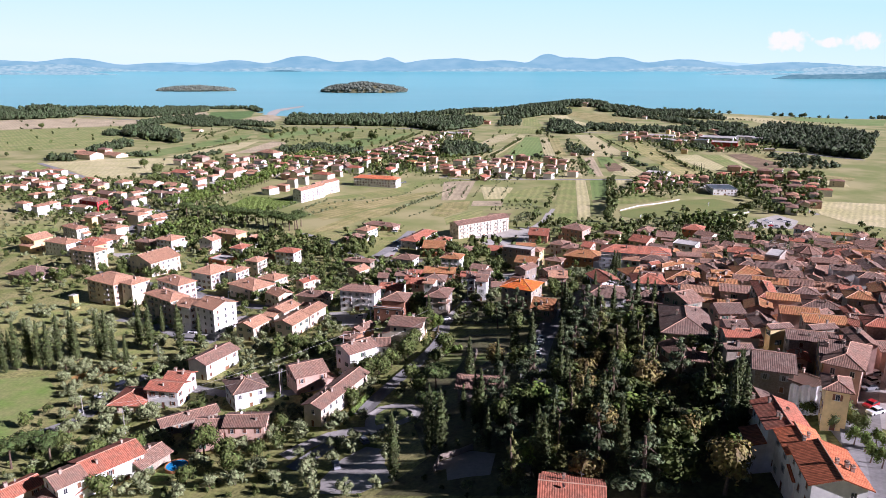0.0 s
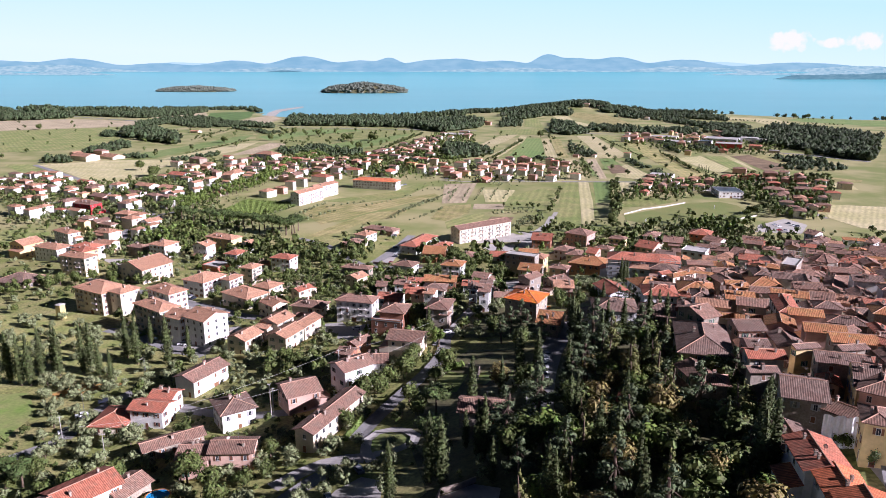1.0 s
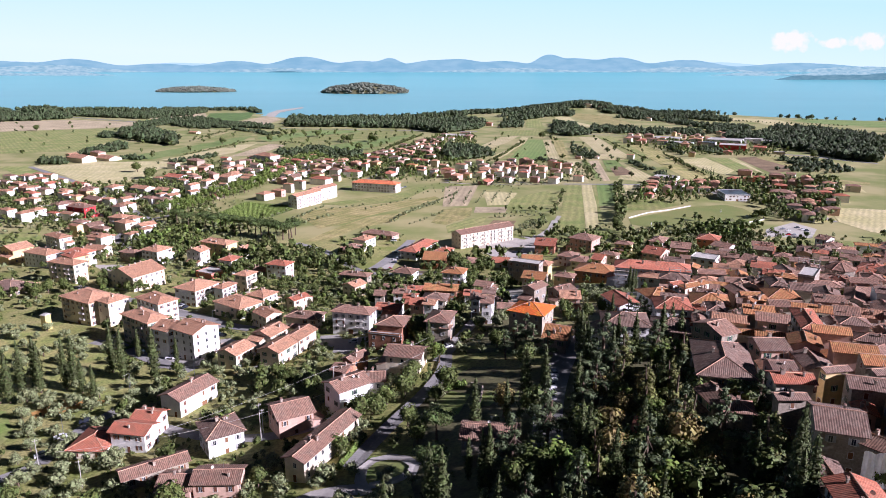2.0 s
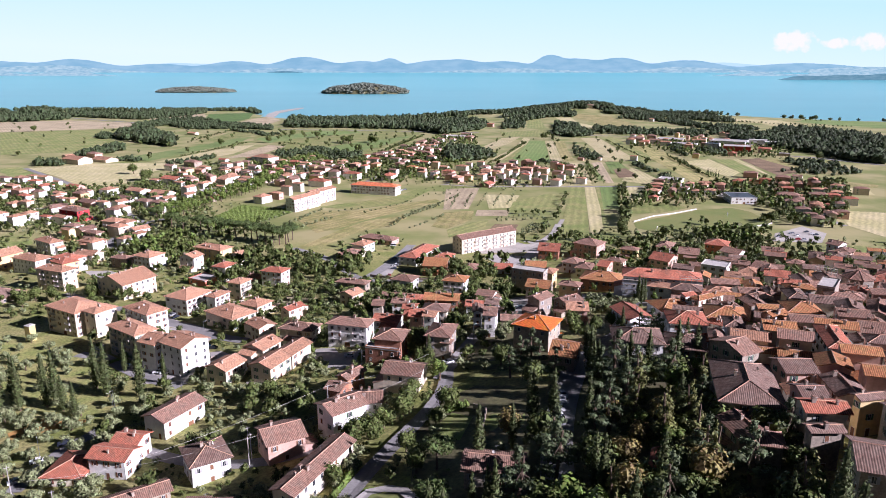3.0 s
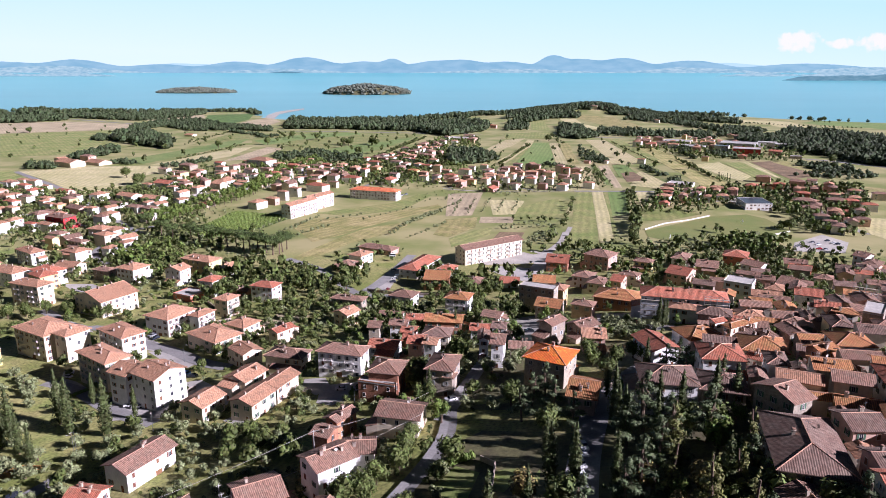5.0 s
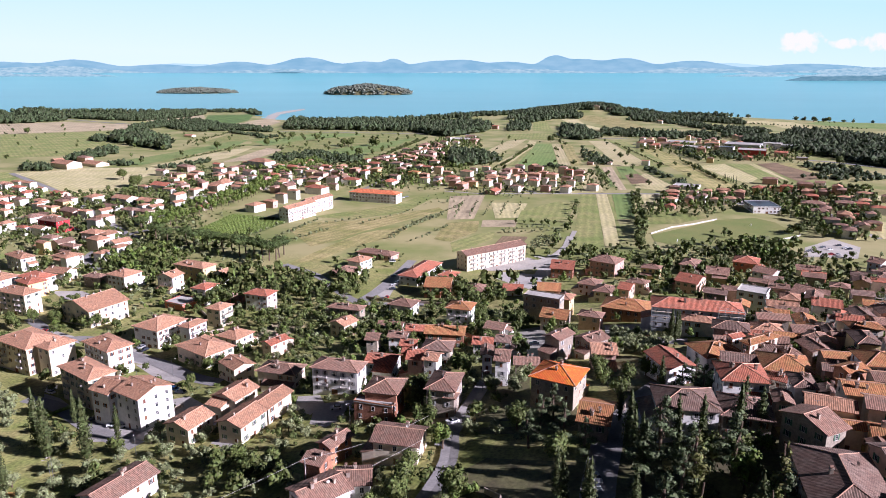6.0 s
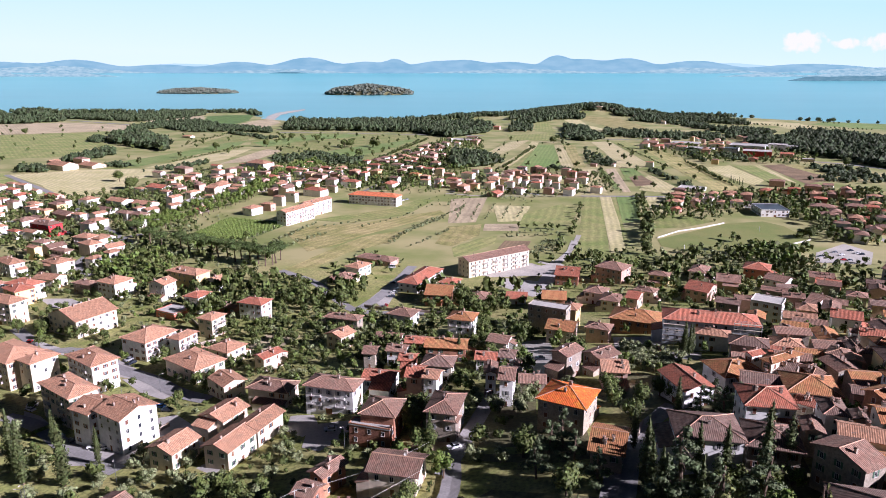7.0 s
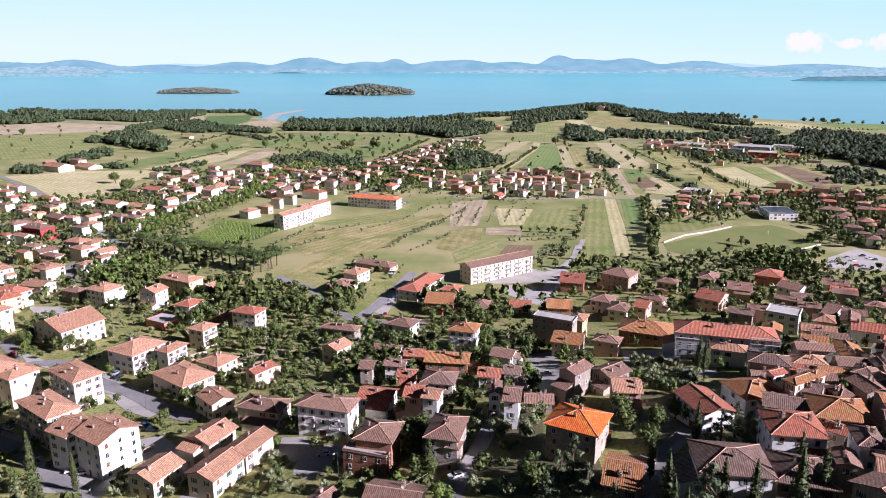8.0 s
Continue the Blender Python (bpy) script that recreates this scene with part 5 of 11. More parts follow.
house(319.3, 513.7, 65, 10.7, 7.4, 6.6, "g", "p", "t", 2, group="houses of the old town", sparse=True)
house(244.0, 425.0, -31, 8.5, 7.7, 6.4, "g", "g", "b", 2, group="houses of the old town", sparse=True)
house(251.8, 380.7, -21, 8.2, 8.2, 6.4, "g", "w", "o", 2, group="houses of the old town", sparse=True)
house(266.6, 447.2, -31, 9.1, 8.8, 6.8, "h", "w", "o", 2, group="houses of the old town", sparse=True)
house(204.9, 356.3, -32, 9.8, 7.5, 6.9, "g", "p", "r", 2, group="houses of the old town", sparse=True)
house(298.7, 401.5, -32, 12.4, 9.0, 6.4, "g", "g", "d", 2, group="houses of the old town", sparse=True)
house(219.0, 354.1, -30, 10.5, 8.0, 6.4, "g", "p", "o", 2, group="houses of the old town", sparse=True)
house(314.1, 444.6, -31, 10.0, 7.2, 6.5, "g", "c", "b", 2, group="houses of the old town", sparse=True)
house(255.3, 400.0, -32, 12.7, 6.6, 7.2, "g", "g", "b", 2, group="houses of the old town", sparse=True)
house(156.7, 422.4, -19, 9.7, 8.9, 6.5, "g", "p", "b", 2, group="houses of the old town", sparse=True)
house(135.7, 319.2, 76, 6.4, 4.2, 7.4, "g", "c", "d", 2, group="houses of the old town", sparse=True)
house(139.9, 305.4, -19, 6.6, 5.9, 7.3, "g", "g", "t", 2, group="houses of the old town", sparse=True)
house(92.9, 232.5, -17, 6.5, 4.5, 7.1, "g", "c", "o", 2, group="houses of the old town", sparse=True)
house(157.3, 203.6, -12, 6.6, 5.1, 6.2, "g", "g", "b", 2, group="houses of the old town", sparse=True)
house(111.4, 272.9, -21, 5.4, 5.8, 7.0, "g", "p", "d", 2, group="houses of the old town", sparse=True)
house(125.5, 261.5, -9, 7.2, 4.5, 6.6, "g", "w", "b", 2, group="houses of the old town", sparse=True)
house(158.3, 268.0, -19, 7.6, 4.7, 4.4, "g", "c", "b", 1, group="houses of the old town", sparse=True)
house(175.3, 281.0, 79, 7.2, 4.2, 4.4, "g", "y", "b", 1, group="houses of the old town", sparse=True)
house(185.8, 245.7, -14, 6.5, 5.2, 6.1, "g", "w", "o", 2, group="houses of the old town", sparse=True)
house(138.2, 237.8, 71, 6.9, 4.9, 3.6, "g", "w", "d", 1, group="houses of the old town", sparse=True)
house(151.0, 190.0, -21, 7.9, 5.5, 6.9, "g", "g", "b", 2, group="houses of the old town", sparse=True)
house(128.5, 206.2, 78, 7.3, 4.4, 6.8, "g", "g", "r", 2, group="houses of the old town", sparse=True)
house(96.2, 312.5, -13, 7.4, 4.6, 7.0, "g", "y", "b", 2, group="houses of the old town", sparse=True)
house(213.6, 322.3, -20, 5.7, 5.2, 7.3, "g", "w", "b", 2, group="houses of the old town", sparse=True)
house(201.4, 264.3, -18, 7.3, 5.8, 3.6, "g", "y", "r", 1, group="houses of the old town", sparse=True)
house(158.6, 303.5, 73, 6.0, 4.6, 4.1, "g", "c", "b", 1, group="houses of the old town", sparse=True)
house(183.5, 217.7, -16, 7.4, 5.4, 6.7, "g", "w", "b", 2, group="houses of the old town", sparse=True)
house(171.2, 199.4, -12, 7.8, 5.3, 4.1, "g", "p", "b", 1, group="houses of the old town", sparse=True)
house(173.5, 254.0, -9, 6.3, 4.6, 4.2, "g", "w", "d", 1, group="houses of the old town", sparse=True)
house(148.4, 267.0, 75, 7.9, 5.7, 4.1, "g", "g", "b", 1, group="houses of the old town", sparse=True)
house(87.4, 275.1, 80, 5.0, 5.3, 6.2, "g", "c", "d", 2, group="houses of the old town", sparse=True)
house(118.9, 316.0, -18, 8.1, 4.6, 6.7, "g", "c", "o", 2, group="houses of the old town", sparse=True)
house(178.0, 262.2, 75, 6.5, 4.8, 4.3, "g", "g", "r", 1, group="houses of the old town", sparse=True)
house(142.8, 259.7, 79, 6.6, 5.2, 6.7, "g", "w", "b", 2, group="houses of the old town", sparse=True)
house(133.8, 163.9, 74, 5.6, 5.2, 6.4, "g", "g", "b", 2, group="houses of the old town", sparse=True)
house(186.7, 336.1, 77, 8.1, 4.4, 3.1, "g", "c", "d", 1, group="houses of the old town", sparse=True)
house(115.4, 278.4, -9, 5.1, 5.7, 6.7, "g", "p", "b", 2, group="houses of the old town", sparse=True)
house(138.6, 327.3, 79, 5.6, 4.7, 6.6, "g", "g", "d", 2, group="houses of the old town", sparse=True)
house(207.5, 292.4, 71, 5.8, 4.3, 7.4, "g", "g", "b", 2, group="houses of the old town", sparse=True)
house(93.6, 220.4, 76, 7.0, 4.4, 6.3, "g", "g", "b", 2, group="houses of the old town", sparse=True)
house(149.6, 338.5, 74, 5.9, 5.8, 3.9, "g", "c", "b", 1, group="houses of the old town", sparse=True)
house(108.3, 150.2, 70, 7.6, 4.3, 6.5, "g", "g", "b", 2, group="houses of the old town", sparse=True)
house(156.2, 313.0, -11, 5.8, 5.4, 6.6, "g", "p", "d", 2, group="houses of the old town", sparse=True)
house(95.5, 246.7, -15, 5.8, 5.0, 6.3, "g", "y", "d", 2, group="houses of the old town", sparse=True)
house(126.8, 254.5, 76, 5.1, 5.4, 7.4, "g", "w", "r", 2, group="houses of the old town", sparse=True)
house(175.9, 289.6, -10, 5.0, 5.1, 6.5, "g", "p", "o", 2, group="houses of the old town", sparse=True)
house(189.6, 314.9, 69, 7.6, 4.8, 7.0, "g", "c", "t", 2, group="houses of the old town", sparse=True)
house(110.8, 211.3, 79, 6.1, 5.9, 3.9, "g", "g", "o", 1, group="houses of the old town", sparse=True)
house(101.9, 268.0, -11, 5.1, 5.9, 3.2, "g", "g", "r", 1, group="houses of the old town", sparse=True)
house(184.7, 320.3, -11, 6.3, 4.6, 6.2, "g", "g", "b", 2, group="houses of the old town", sparse=True)
house(178.8, 297.3, -16, 5.8, 5.2, 3.5, "g", "p", "t", 1, group="houses of the old town", sparse=True)
house(196.4, 312.7, -16, 7.3, 5.1, 6.5, "g", "c", "t", 2, group="houses of the old town", sparse=True)
house(148.8, 242.5, -12, 7.0, 5.7, 7.4, "g", "w", "r", 2, group="houses of the old town", sparse=True)
house(126.2, 199.0, -11, 5.1, 5.9, 6.8, "g", "w", "b", 2, group="houses of the old town", sparse=True)
house(101.7, 257.1, 71, 5.1, 4.6, 6.2, "g", "p", "d", 2, group="houses of the old town", sparse=True)
house(173.6, 270.8, -12, 5.8, 5.6, 7.0, "g", "c", "d", 2, group="houses of the old town", sparse=True)
house(131.6, 224.4, 79, 5.0, 4.4, 7.0, "g", "g", "t", 2, group="houses of the old town", sparse=True)
house(126.5, 162.7, -13, 5.8, 4.7, 7.4, "g", "w", "d", 2, group="houses of the old town", sparse=True)
house(158.7, 186.3, -18, 7.1, 4.7, 4.1, "g", "w", "o", 1, group="houses of the old town", sparse=True)
house(197.2, 327.6, 74, 6.5, 4.6, 7.3, "g", "w", "o", 2, group="houses of the old town", sparse=True)
house(123.4, 236.0, 78, 6.3, 5.1, 7.3, "g", "w", "d", 2, group="houses of the old town", sparse=True)
house(149.8, 248.4, -16, 5.5, 4.7, 6.8, "g", "g", "b", 2, group="houses of the old town", sparse=True)
house(200.8, 232.5, -14, 8.3, 4.9, 7.0, "g", "g", "b", 2, group="houses of the old town", sparse=True)
house(86.8, 251.4, 72, 6.9, 4.5, 7.2, "g", "g", "b", 2, group="houses of the old town", sparse=True)
house(133.4, 274.7, -16, 5.4, 5.3, 3.9, "g", "g", "d", 1, group="houses of the old town", sparse=True)
house(143.5, 189.8, 79, 6.7, 5.3, 6.3, "g", "g", "b", 2, group="houses of the old town", sparse=True)
house(174.3, 236.1, -17, 5.5, 4.9, 4.4, "g", "g", "d", 1, group="houses of the old town", sparse=True)
house(109.4, 329.0, -18, 5.4, 5.8, 6.8, "g", "y", "o", 2, group="houses of the old town", sparse=True)
house(157.4, 297.3, -20, 5.1, 5.5, 6.5, "g", "g", "o", 2, group="houses of the old town", sparse=True)
house(166.6, 335.9, 73, 6.4, 5.6, 6.2, "g", "c", "o", 2, group="houses of the old town", sparse=True)
house(92.8, 168.0, 70, 5.7, 4.4, 6.6, "g", "p", "r", 2, group="houses of the old town", sparse=True)
house(170.4, 220.5, -17, 6.1, 5.6, 7.1, "g", "c", "t", 2, group="houses of the old town", sparse=True)
house(87.3, 219.3, -11, 5.6, 4.5, 4.4, "g", "w", "b", 1, group="houses of the old town", sparse=True)
house(136.3, 312.4, -15, 6.9, 4.4, 7.2, "g", "p", "b", 2, group="houses of the old town", sparse=True)
house(144.0, 172.7, 79, 5.6, 4.7, 3.5, "g", "c", "b", 1, group="houses of the old town", sparse=True)
house(110.7, 319.7, -15, 6.3, 5.5, 6.8, "g", "g", "r", 2, group="houses of the old town", sparse=True)
house(213.6, 306.1, -18, 6.9, 4.4, 7.5, "g", "y", "b", 2, group="houses of the old town", sparse=True)
house(112.7, 178.0, -14, 6.9, 4.3, 6.4, "g", "g", "r", 2, group="houses of the old town", sparse=True)
house(226.4, 329.3, 71, 6.6, 5.6, 6.2, "g", "w", "d", 2, group="houses of the old town", sparse=True)
house(128.5, 281.3, -13, 5.4, 5.9, 7.1, "g", "c", "d", 2, group="houses of the old town", sparse=True)
house(112.5, 248.7, 73, 6.1, 5.2, 6.6, "g", "p", "o", 2, group="houses of the old town", sparse=True)
house(203.2, 251.6, 70, 6.2, 4.3, 3.3, "g", "g", "r", 1, group="houses of the old town", sparse=True)
house(147.0, 235.0, 80, 5.1, 5.8, 7.0, "g", "c", "d", 2, group="houses of the old town", sparse=True)
house(93.0, 191.2, -9, 6.2, 4.3, 3.2, "g", "c", "b", 1, group="houses of the old town", sparse=True)
house(127.1, 304.3, 71, 5.4, 5.0, 6.9, "g", "g", "t", 2, group="houses of the old town", sparse=True)
house(119.3, 262.9, 72, 5.5, 4.5, 6.8, "g", "w", "b", 2, group="houses of the old town", sparse=True)
house(180.5, 337.2, -20, 5.6, 5.2, 6.5, "g", "w", "b", 2, group="houses of the old town", sparse=True)
house(131.7, 187.6, 70, 5.6, 5.1, 3.9, "g", "w", "o", 1, group="houses of the old town", sparse=True)
house(87.5, 202.4, 81, 5.3, 4.8, 6.2, "g", "w", "t", 2, group="houses of the old town", sparse=True)
house(152.0, 344.8, -11, 5.3, 4.7, 6.9, "g", "w", "b", 2, group="houses of the old town", sparse=True)
house(141.2, 296.2, -18, 5.6, 4.2, 7.1, "g", "y", "r", 2, group="houses of the old town", sparse=True)
house(153.7, 232.2, 72, 5.1, 5.9, 7.2, "g", "p", "o", 2, group="houses of the old town", sparse=True)
house(142.8, 227.0, 70, 5.3, 4.5, 6.5, "g", "w", "d", 2, group="houses of the old town", sparse=True)
house(173.8, 307.4, 76, 8.3, 4.6, 6.4, "g", "c", "b", 2, group="houses of the old town", sparse=True)
house(120.7, 307.1, 80, 6.0, 4.6, 3.3, "g", "w", "b", 1, group="houses of the old town", sparse=True)
house(106.9, 256.2, 73, 5.6, 5.2, 6.6, "g", "y", "o", 2, group="houses of the old town", sparse=True)

# the outlying houses of the plain
house(-535, 1052, -30, 38.1, 23.6, 6.9, "g", "c", "t", 2, dense=False, group="houses of the plain")
house(-566, 1086, 64, 15.1, 12.1, 6.9, "g", "c", "t", 2, dense=False, group="houses of the plain")
house(-542, 1117, -30, 22.1, 13.7, 6.9, "h", "p", "b", 2, dense=False, group="houses of the plain")
house(-505, 1073, -31, 34.9, 21.6, 3.6, "g", "c", "t", 1, dense=False, group="houses of the plain")
house(-527, 1508, -24, 22.2, 13.8, 3.6, "g", "c", "t", 1, dense=False, group="houses of the plain")
house(-355, 1019, -32, 23.1, 14.3, 6.9, "h", "g", "b", 2, dense=False, group="houses of the plain")
house(-371, 978, -24, 15.4, 9.6, 6.9, "g", "w", "b", 2, dense=False, group="houses of the plain")
house(-357, 974, 63, 11.2, 9.0, 3.6, "g", "c", "b", 1, dense=False, group="houses of the plain")
house(-321, 965, -30, 16.3, 10.1, 6.9, "h", "w", "t", 2, dense=False, group="houses of the plain")
house(-319, 1043, -28, 14.6, 9.1, 6.9, "g", "w", "r", 2, dense=False, group="houses of the plain")
house(-296, 979, -32, 16.3, 10.1, 9.6, "h", "w", "t", 3, dense=False, group="houses of the plain")
house(-325, 866, -27, 26.4, 16.4, 6.9, "g", "w", "r", 2, dense=False, group="houses of the plain")
house(-312, 881, -30, 14.8, 9.2, 6.9, "h", "w", "t", 2, dense=False, group="houses of the plain")
house(-342, 856, -28, 13.4, 8.3, 6.9, "h", "w", "t", 2, dense=False, group="houses of the plain")
house(-262, 881, 63, 21.6, 17.3, 6.9, "h", "w", "t", 2, dense=False, group="houses of the plain")
house(-236, 854, -23, 15.0, 9.3, 6.9, "g", "w", "t", 2, dense=False, group="houses of the plain")
house(-517, 908, -22, 14.1, 8.8, 3.6, "h", "w", "t", 1, dense=False, group="houses of the plain")
house(-486, 879, -24, 16.2, 10.0, 6.9, "g", "w", "t", 2, dense=False, group="houses of the plain")
house(-461, 861, -30, 11.8, 7.3, 3.6, "g", "w", "t", 1, dense=False, group="houses of the plain")
house(-480, 849, -25, 15.7, 9.7, 6.9, "h", "w", "r", 2, dense=False, group="houses of the plain")
house(-286, 1059, -31, 11.0, 6.8, 6.9, "h", "w", "t", 2, dense=False, group="houses of the plain")
house(-262, 1054, -31, 34.4, 21.3, 9.6, "h", "w", "t", 3, dense=False, group="houses of the plain")
house(-280, 1018, -23, 16.9, 10.5, 6.9, "h", "p", "b", 2, dense=False, group="houses of the plain")
house(-288, 1008, 62, 11.3, 9.1, 6.9, "g", "w", "t", 2, dense=False, group="houses of the plain")
house(-233, 1030, 61, 15.2, 12.1, 6.9, "h", "w", "t", 2, dense=False, group="houses of the plain")
house(-212, 1020, -26, 18.0, 11.2, 6.9, "h", "p", "r", 2, dense=False, group="houses of the plain")
house(-200, 1046, 62, 15.3, 12.3, 6.9, "h", "w", "t", 2, dense=False, group="houses of the plain")
house(-198, 1082, -25, 10.3, 6.4, 6.9, "h", "w", "t", 2, dense=False, group="houses of the plain")
house(-177, 1010, -29, 17.7, 11.0, 6.9, "g", "p", "b", 2, dense=False, group="houses of the plain")
house(-165, 1024, -28, 13.8, 8.5, 6.9, "g", "p", "r", 2, dense=False, group="houses of the plain")
house(-218, 945, -31, 16.6, 10.3, 6.9, "h", "p", "r", 2, dense=False, group="houses of the plain")
house(-210, 975, -25, 13.2, 8.2, 6.9, "h", "w", "t", 2, dense=False, group="houses of the plain")
house(-218, 881, 62, 19.2, 15.3, 3.6, "h", "c", "b", 1, dense=False, group="houses of the plain")
house(-200, 905, 66, 14.2, 11.4, 3.6, "g", "w", "t", 1, dense=False, group="houses of the plain")
house(-265, 899, 65, 11.1, 8.9, 6.9, "h", "c", "t", 2, dense=False, group="houses of the plain")
house(-147, 850, -28, 24.2, 15.0, 6.9, "h", "w", "r", 2, dense=False, group="houses of the plain")
house(-132, 871, -26, 11.5, 7.1, 6.9, "h", "c", "b", 2, dense=False, group="houses of the plain")
house(-116, 906, -22, 21.4, 13.3, 6.9, "h", "w", "r", 2, dense=False, group="houses of the plain")
house(-106, 959, 65, 11.4, 9.1, 9.6, "h", "w", "r", 3, dense=False, group="houses of the plain")
house(-103, 1052, -30, 19.7, 12.2, 6.9, "h", "w", "r", 2, dense=False, group="houses of the plain")
house(-95, 1096, -26, 14.7, 9.1, 6.9, "h", "p", "b", 2, dense=False, group="houses of the plain")
house(-87, 1146, 67, 11.1, 8.9, 6.9, "g", "w", "t", 2, dense=False, group="houses of the plain")
house(-73, 1058, -22, 16.9, 10.5, 6.9, "h", "w", "b", 2, dense=False, group="houses of the plain")
house(-64, 1146, 61, 12.5, 10.0, 6.9, "h", "w", "t", 2, dense=False, group="houses of the plain")
house(-55, 1187, -31, 14.4, 8.9, 6.9, "h", "p", "b", 2, dense=False, group="houses of the plain")
house(-59, 1096, -29, 11.7, 7.3, 6.9, "g", "w", "t", 2, dense=False, group="houses of the plain")
house(-49, 1084, -23, 11.6, 7.2, 6.9, "h", "w", "r", 2, dense=False, group="houses of the plain")
house(-40, 1031, 61, 12.3, 9.8, 6.9, "h", "w", "t", 2, dense=False, group="houses of the plain")
house(-28, 1016, -27, 14.8, 9.2, 6.9, "g", "c", "r", 2, dense=False, group="houses of the plain")
house(-44, 968, -28, 15.3, 9.5, 6.9, "h", "y", "o", 2, dense=False, group="houses of the plain")
house(-29, 1134, -32, 16.7, 10.4, 6.9, "h", "p", "b", 2, dense=False, group="houses of the plain")
house(-20, 1057, -27, 14.1, 8.7, 9.6, "h", "w", "t", 3, dense=False, group="houses of the plain")
house(-30, 1201, 59, 11.7, 9.3, 6.9, "h", "w", "b", 2, dense=False, group="houses of the plain")
house(-38, 1245, -22, 11.0, 6.8, 6.9, "h", "w", "t", 2, dense=False, group="houses of the plain")
house(-23, 1328, -32, 13.6, 8.4, 6.9, "h", "p", "b", 2, dense=False, group="houses of the plain")
house(-9, 1356, -28, 13.9, 8.6, 6.9, "h", "w", "b", 2, dense=False, group="houses of the plain")
house(-1, 1434, -30, 11.8, 7.3, 6.9, "h", "w", "b", 2, dense=False, group="houses of the plain")
house(-19, 1246, 64, 11.4, 9.1, 6.9, "h", "w", "t", 2, dense=False, group="houses of the plain")
house(-69, 893, 68, 18.8, 15.0, 6.9, "h", "w", "r", 2, dense=False, group="houses of the plain")
house(-29, 917, -28, 12.0, 7.4, 6.9, "h", "w", "t", 2, dense=False, group="houses of the plain")
house(-119, 1096, 61, 10.6, 8.5, 6.9, "h", "w", "r", 2, dense=False, group="houses of the plain")
house(23, 1445, -29, 42.7, 32.0, 3.6, "f", "c", "b", 1, dense=False, group="houses of the plain")
house(44, 1491, -26, 20.5, 12.7, 3.6, "g", "w", "b", 1, dense=False, group="houses of the plain")
house(48, 1397, 60, 18.9, 15.1, 6.9, "h", "p", "b", 2, dense=False, group="houses of the plain")
house(13, 1356, -23, 12.0, 7.5, 6.9, "h", "w", "t", 2, dense=False, group="houses of the plain")
house(-12, 1269, -27, 13.8, 8.5, 6.9, "g", "w", "t", 2, dense=False, group="houses of the plain")
house(11, 1088, -27, 21.7, 13.5, 3.6, "g", "p", "b", 1, dense=False, group="houses of the plain")
house(108, 1714, -28, 15.5, 9.6, 6.9, "g", "p", "r", 2, dense=False, group="houses of the plain")
house(161, 1888, 59, 12.0, 9.6, 3.6, "g", "w", "t", 1, dense=False, group="houses of the plain")
house(-1, 968, -29, 12.7, 7.9, 6.9, "g", "c", "t", 2, dense=False, group="houses of the plain")
house(23, 974, -29, 16.6, 10.3, 6.9, "h", "w", "t", 2, dense=False, group="houses of the plain")
house(4, 927, -32, 16.9, 10.5, 6.9, "h", "p", "r", 2, dense=False, group="houses of the plain")
house(25, 917, -32, 10.8, 6.7, 6.9, "g", "p", "b", 2, dense=False, group="houses of the plain")
house(53, 971, 60, 14.9, 11.9, 6.9, "h", "w", "b", 2, dense=False, group="houses of the plain")
house(71, 957, 68, 13.6, 10.9, 6.9, "h", "w", "b", 2, dense=False, group="houses of the plain")
house(86, 997, -23, 13.2, 8.2, 6.9, "h", "p", "t", 2, dense=False, group="houses of the plain")
house(97, 1032, -24, 12.4, 7.7, 6.9, "h", "w", "b", 2, dense=False, group="houses of the plain")
house(52, 918, -23, 13.2, 8.2, 6.9, "g", "w", "t", 2, dense=False, group="houses of the plain")
house(69, 902, -27, 11.8, 7.3, 6.9, "h", "w", "b", 2, dense=False, group="houses of the plain")
house(75, 860, -31, 11.2, 6.9, 6.9, "h", "w", "b", 2, dense=False, group="houses of the plain")
house(49, 849, 62, 16.7, 13.4, 3.6, "g", "p", "r", 1, dense=False, group="houses of the plain")
house(105, 936, -22, 16.0, 9.9, 9.6, "h", "p", "t", 3, dense=False, group="houses of the plain")
house(118, 998, -25, 13.3, 8.2, 9.6, "h", "p", "b", 3, dense=False, group="houses of the plain")
house(121, 970, -29, 11.6, 7.2, 6.9, "h", "p", "t", 2, dense=False, group="houses of the plain")
house(100, 899, -26, 13.0, 8.0, 6.9, "h", "w", "r", 2, dense=False, group="houses of the plain")
house(109, 860, -32, 11.2, 7.0, 6.9, "h", "p", "b", 2, dense=False, group="houses of the plain")
house(153, 970, -26, 11.7, 7.2, 9.6, "h", "p", "r", 3, dense=False, group="houses of the plain")
house(143, 923, -29, 13.5, 8.3, 6.9, "h", "p", "b", 2, dense=False, group="houses of the plain")
house(131, 856, 64, 14.1, 11.3, 6.9, "h", "w", "t", 2, dense=False, group="houses of the plain")
house(143, 896, -25, 10.7, 6.6, 6.9, "h", "w", "b", 2, dense=False, group="houses of the plain")
house(163, 868, -32, 12.6, 7.8, 6.9, "h", "w", "t", 2, dense=False, group="houses of the plain")
house(282, 1083, -28, 11.3, 7.0, 6.9, "g", "w", "t", 2, dense=False, group="houses of the plain")
house(204, 1087, -29, 9.6, 6.0, 3.6, "g", "p", "b", 1, dense=False, group="houses of the plain")
house(232, 1088, 61, 8.1, 6.4, 3.6, "g", "w", "b", 1, dense=False, group="houses of the plain")
house(436, 2175, -26, 17.3, 10.7, 9.6, "g", "c", "b", 3, dense=False, group="houses of the plain")
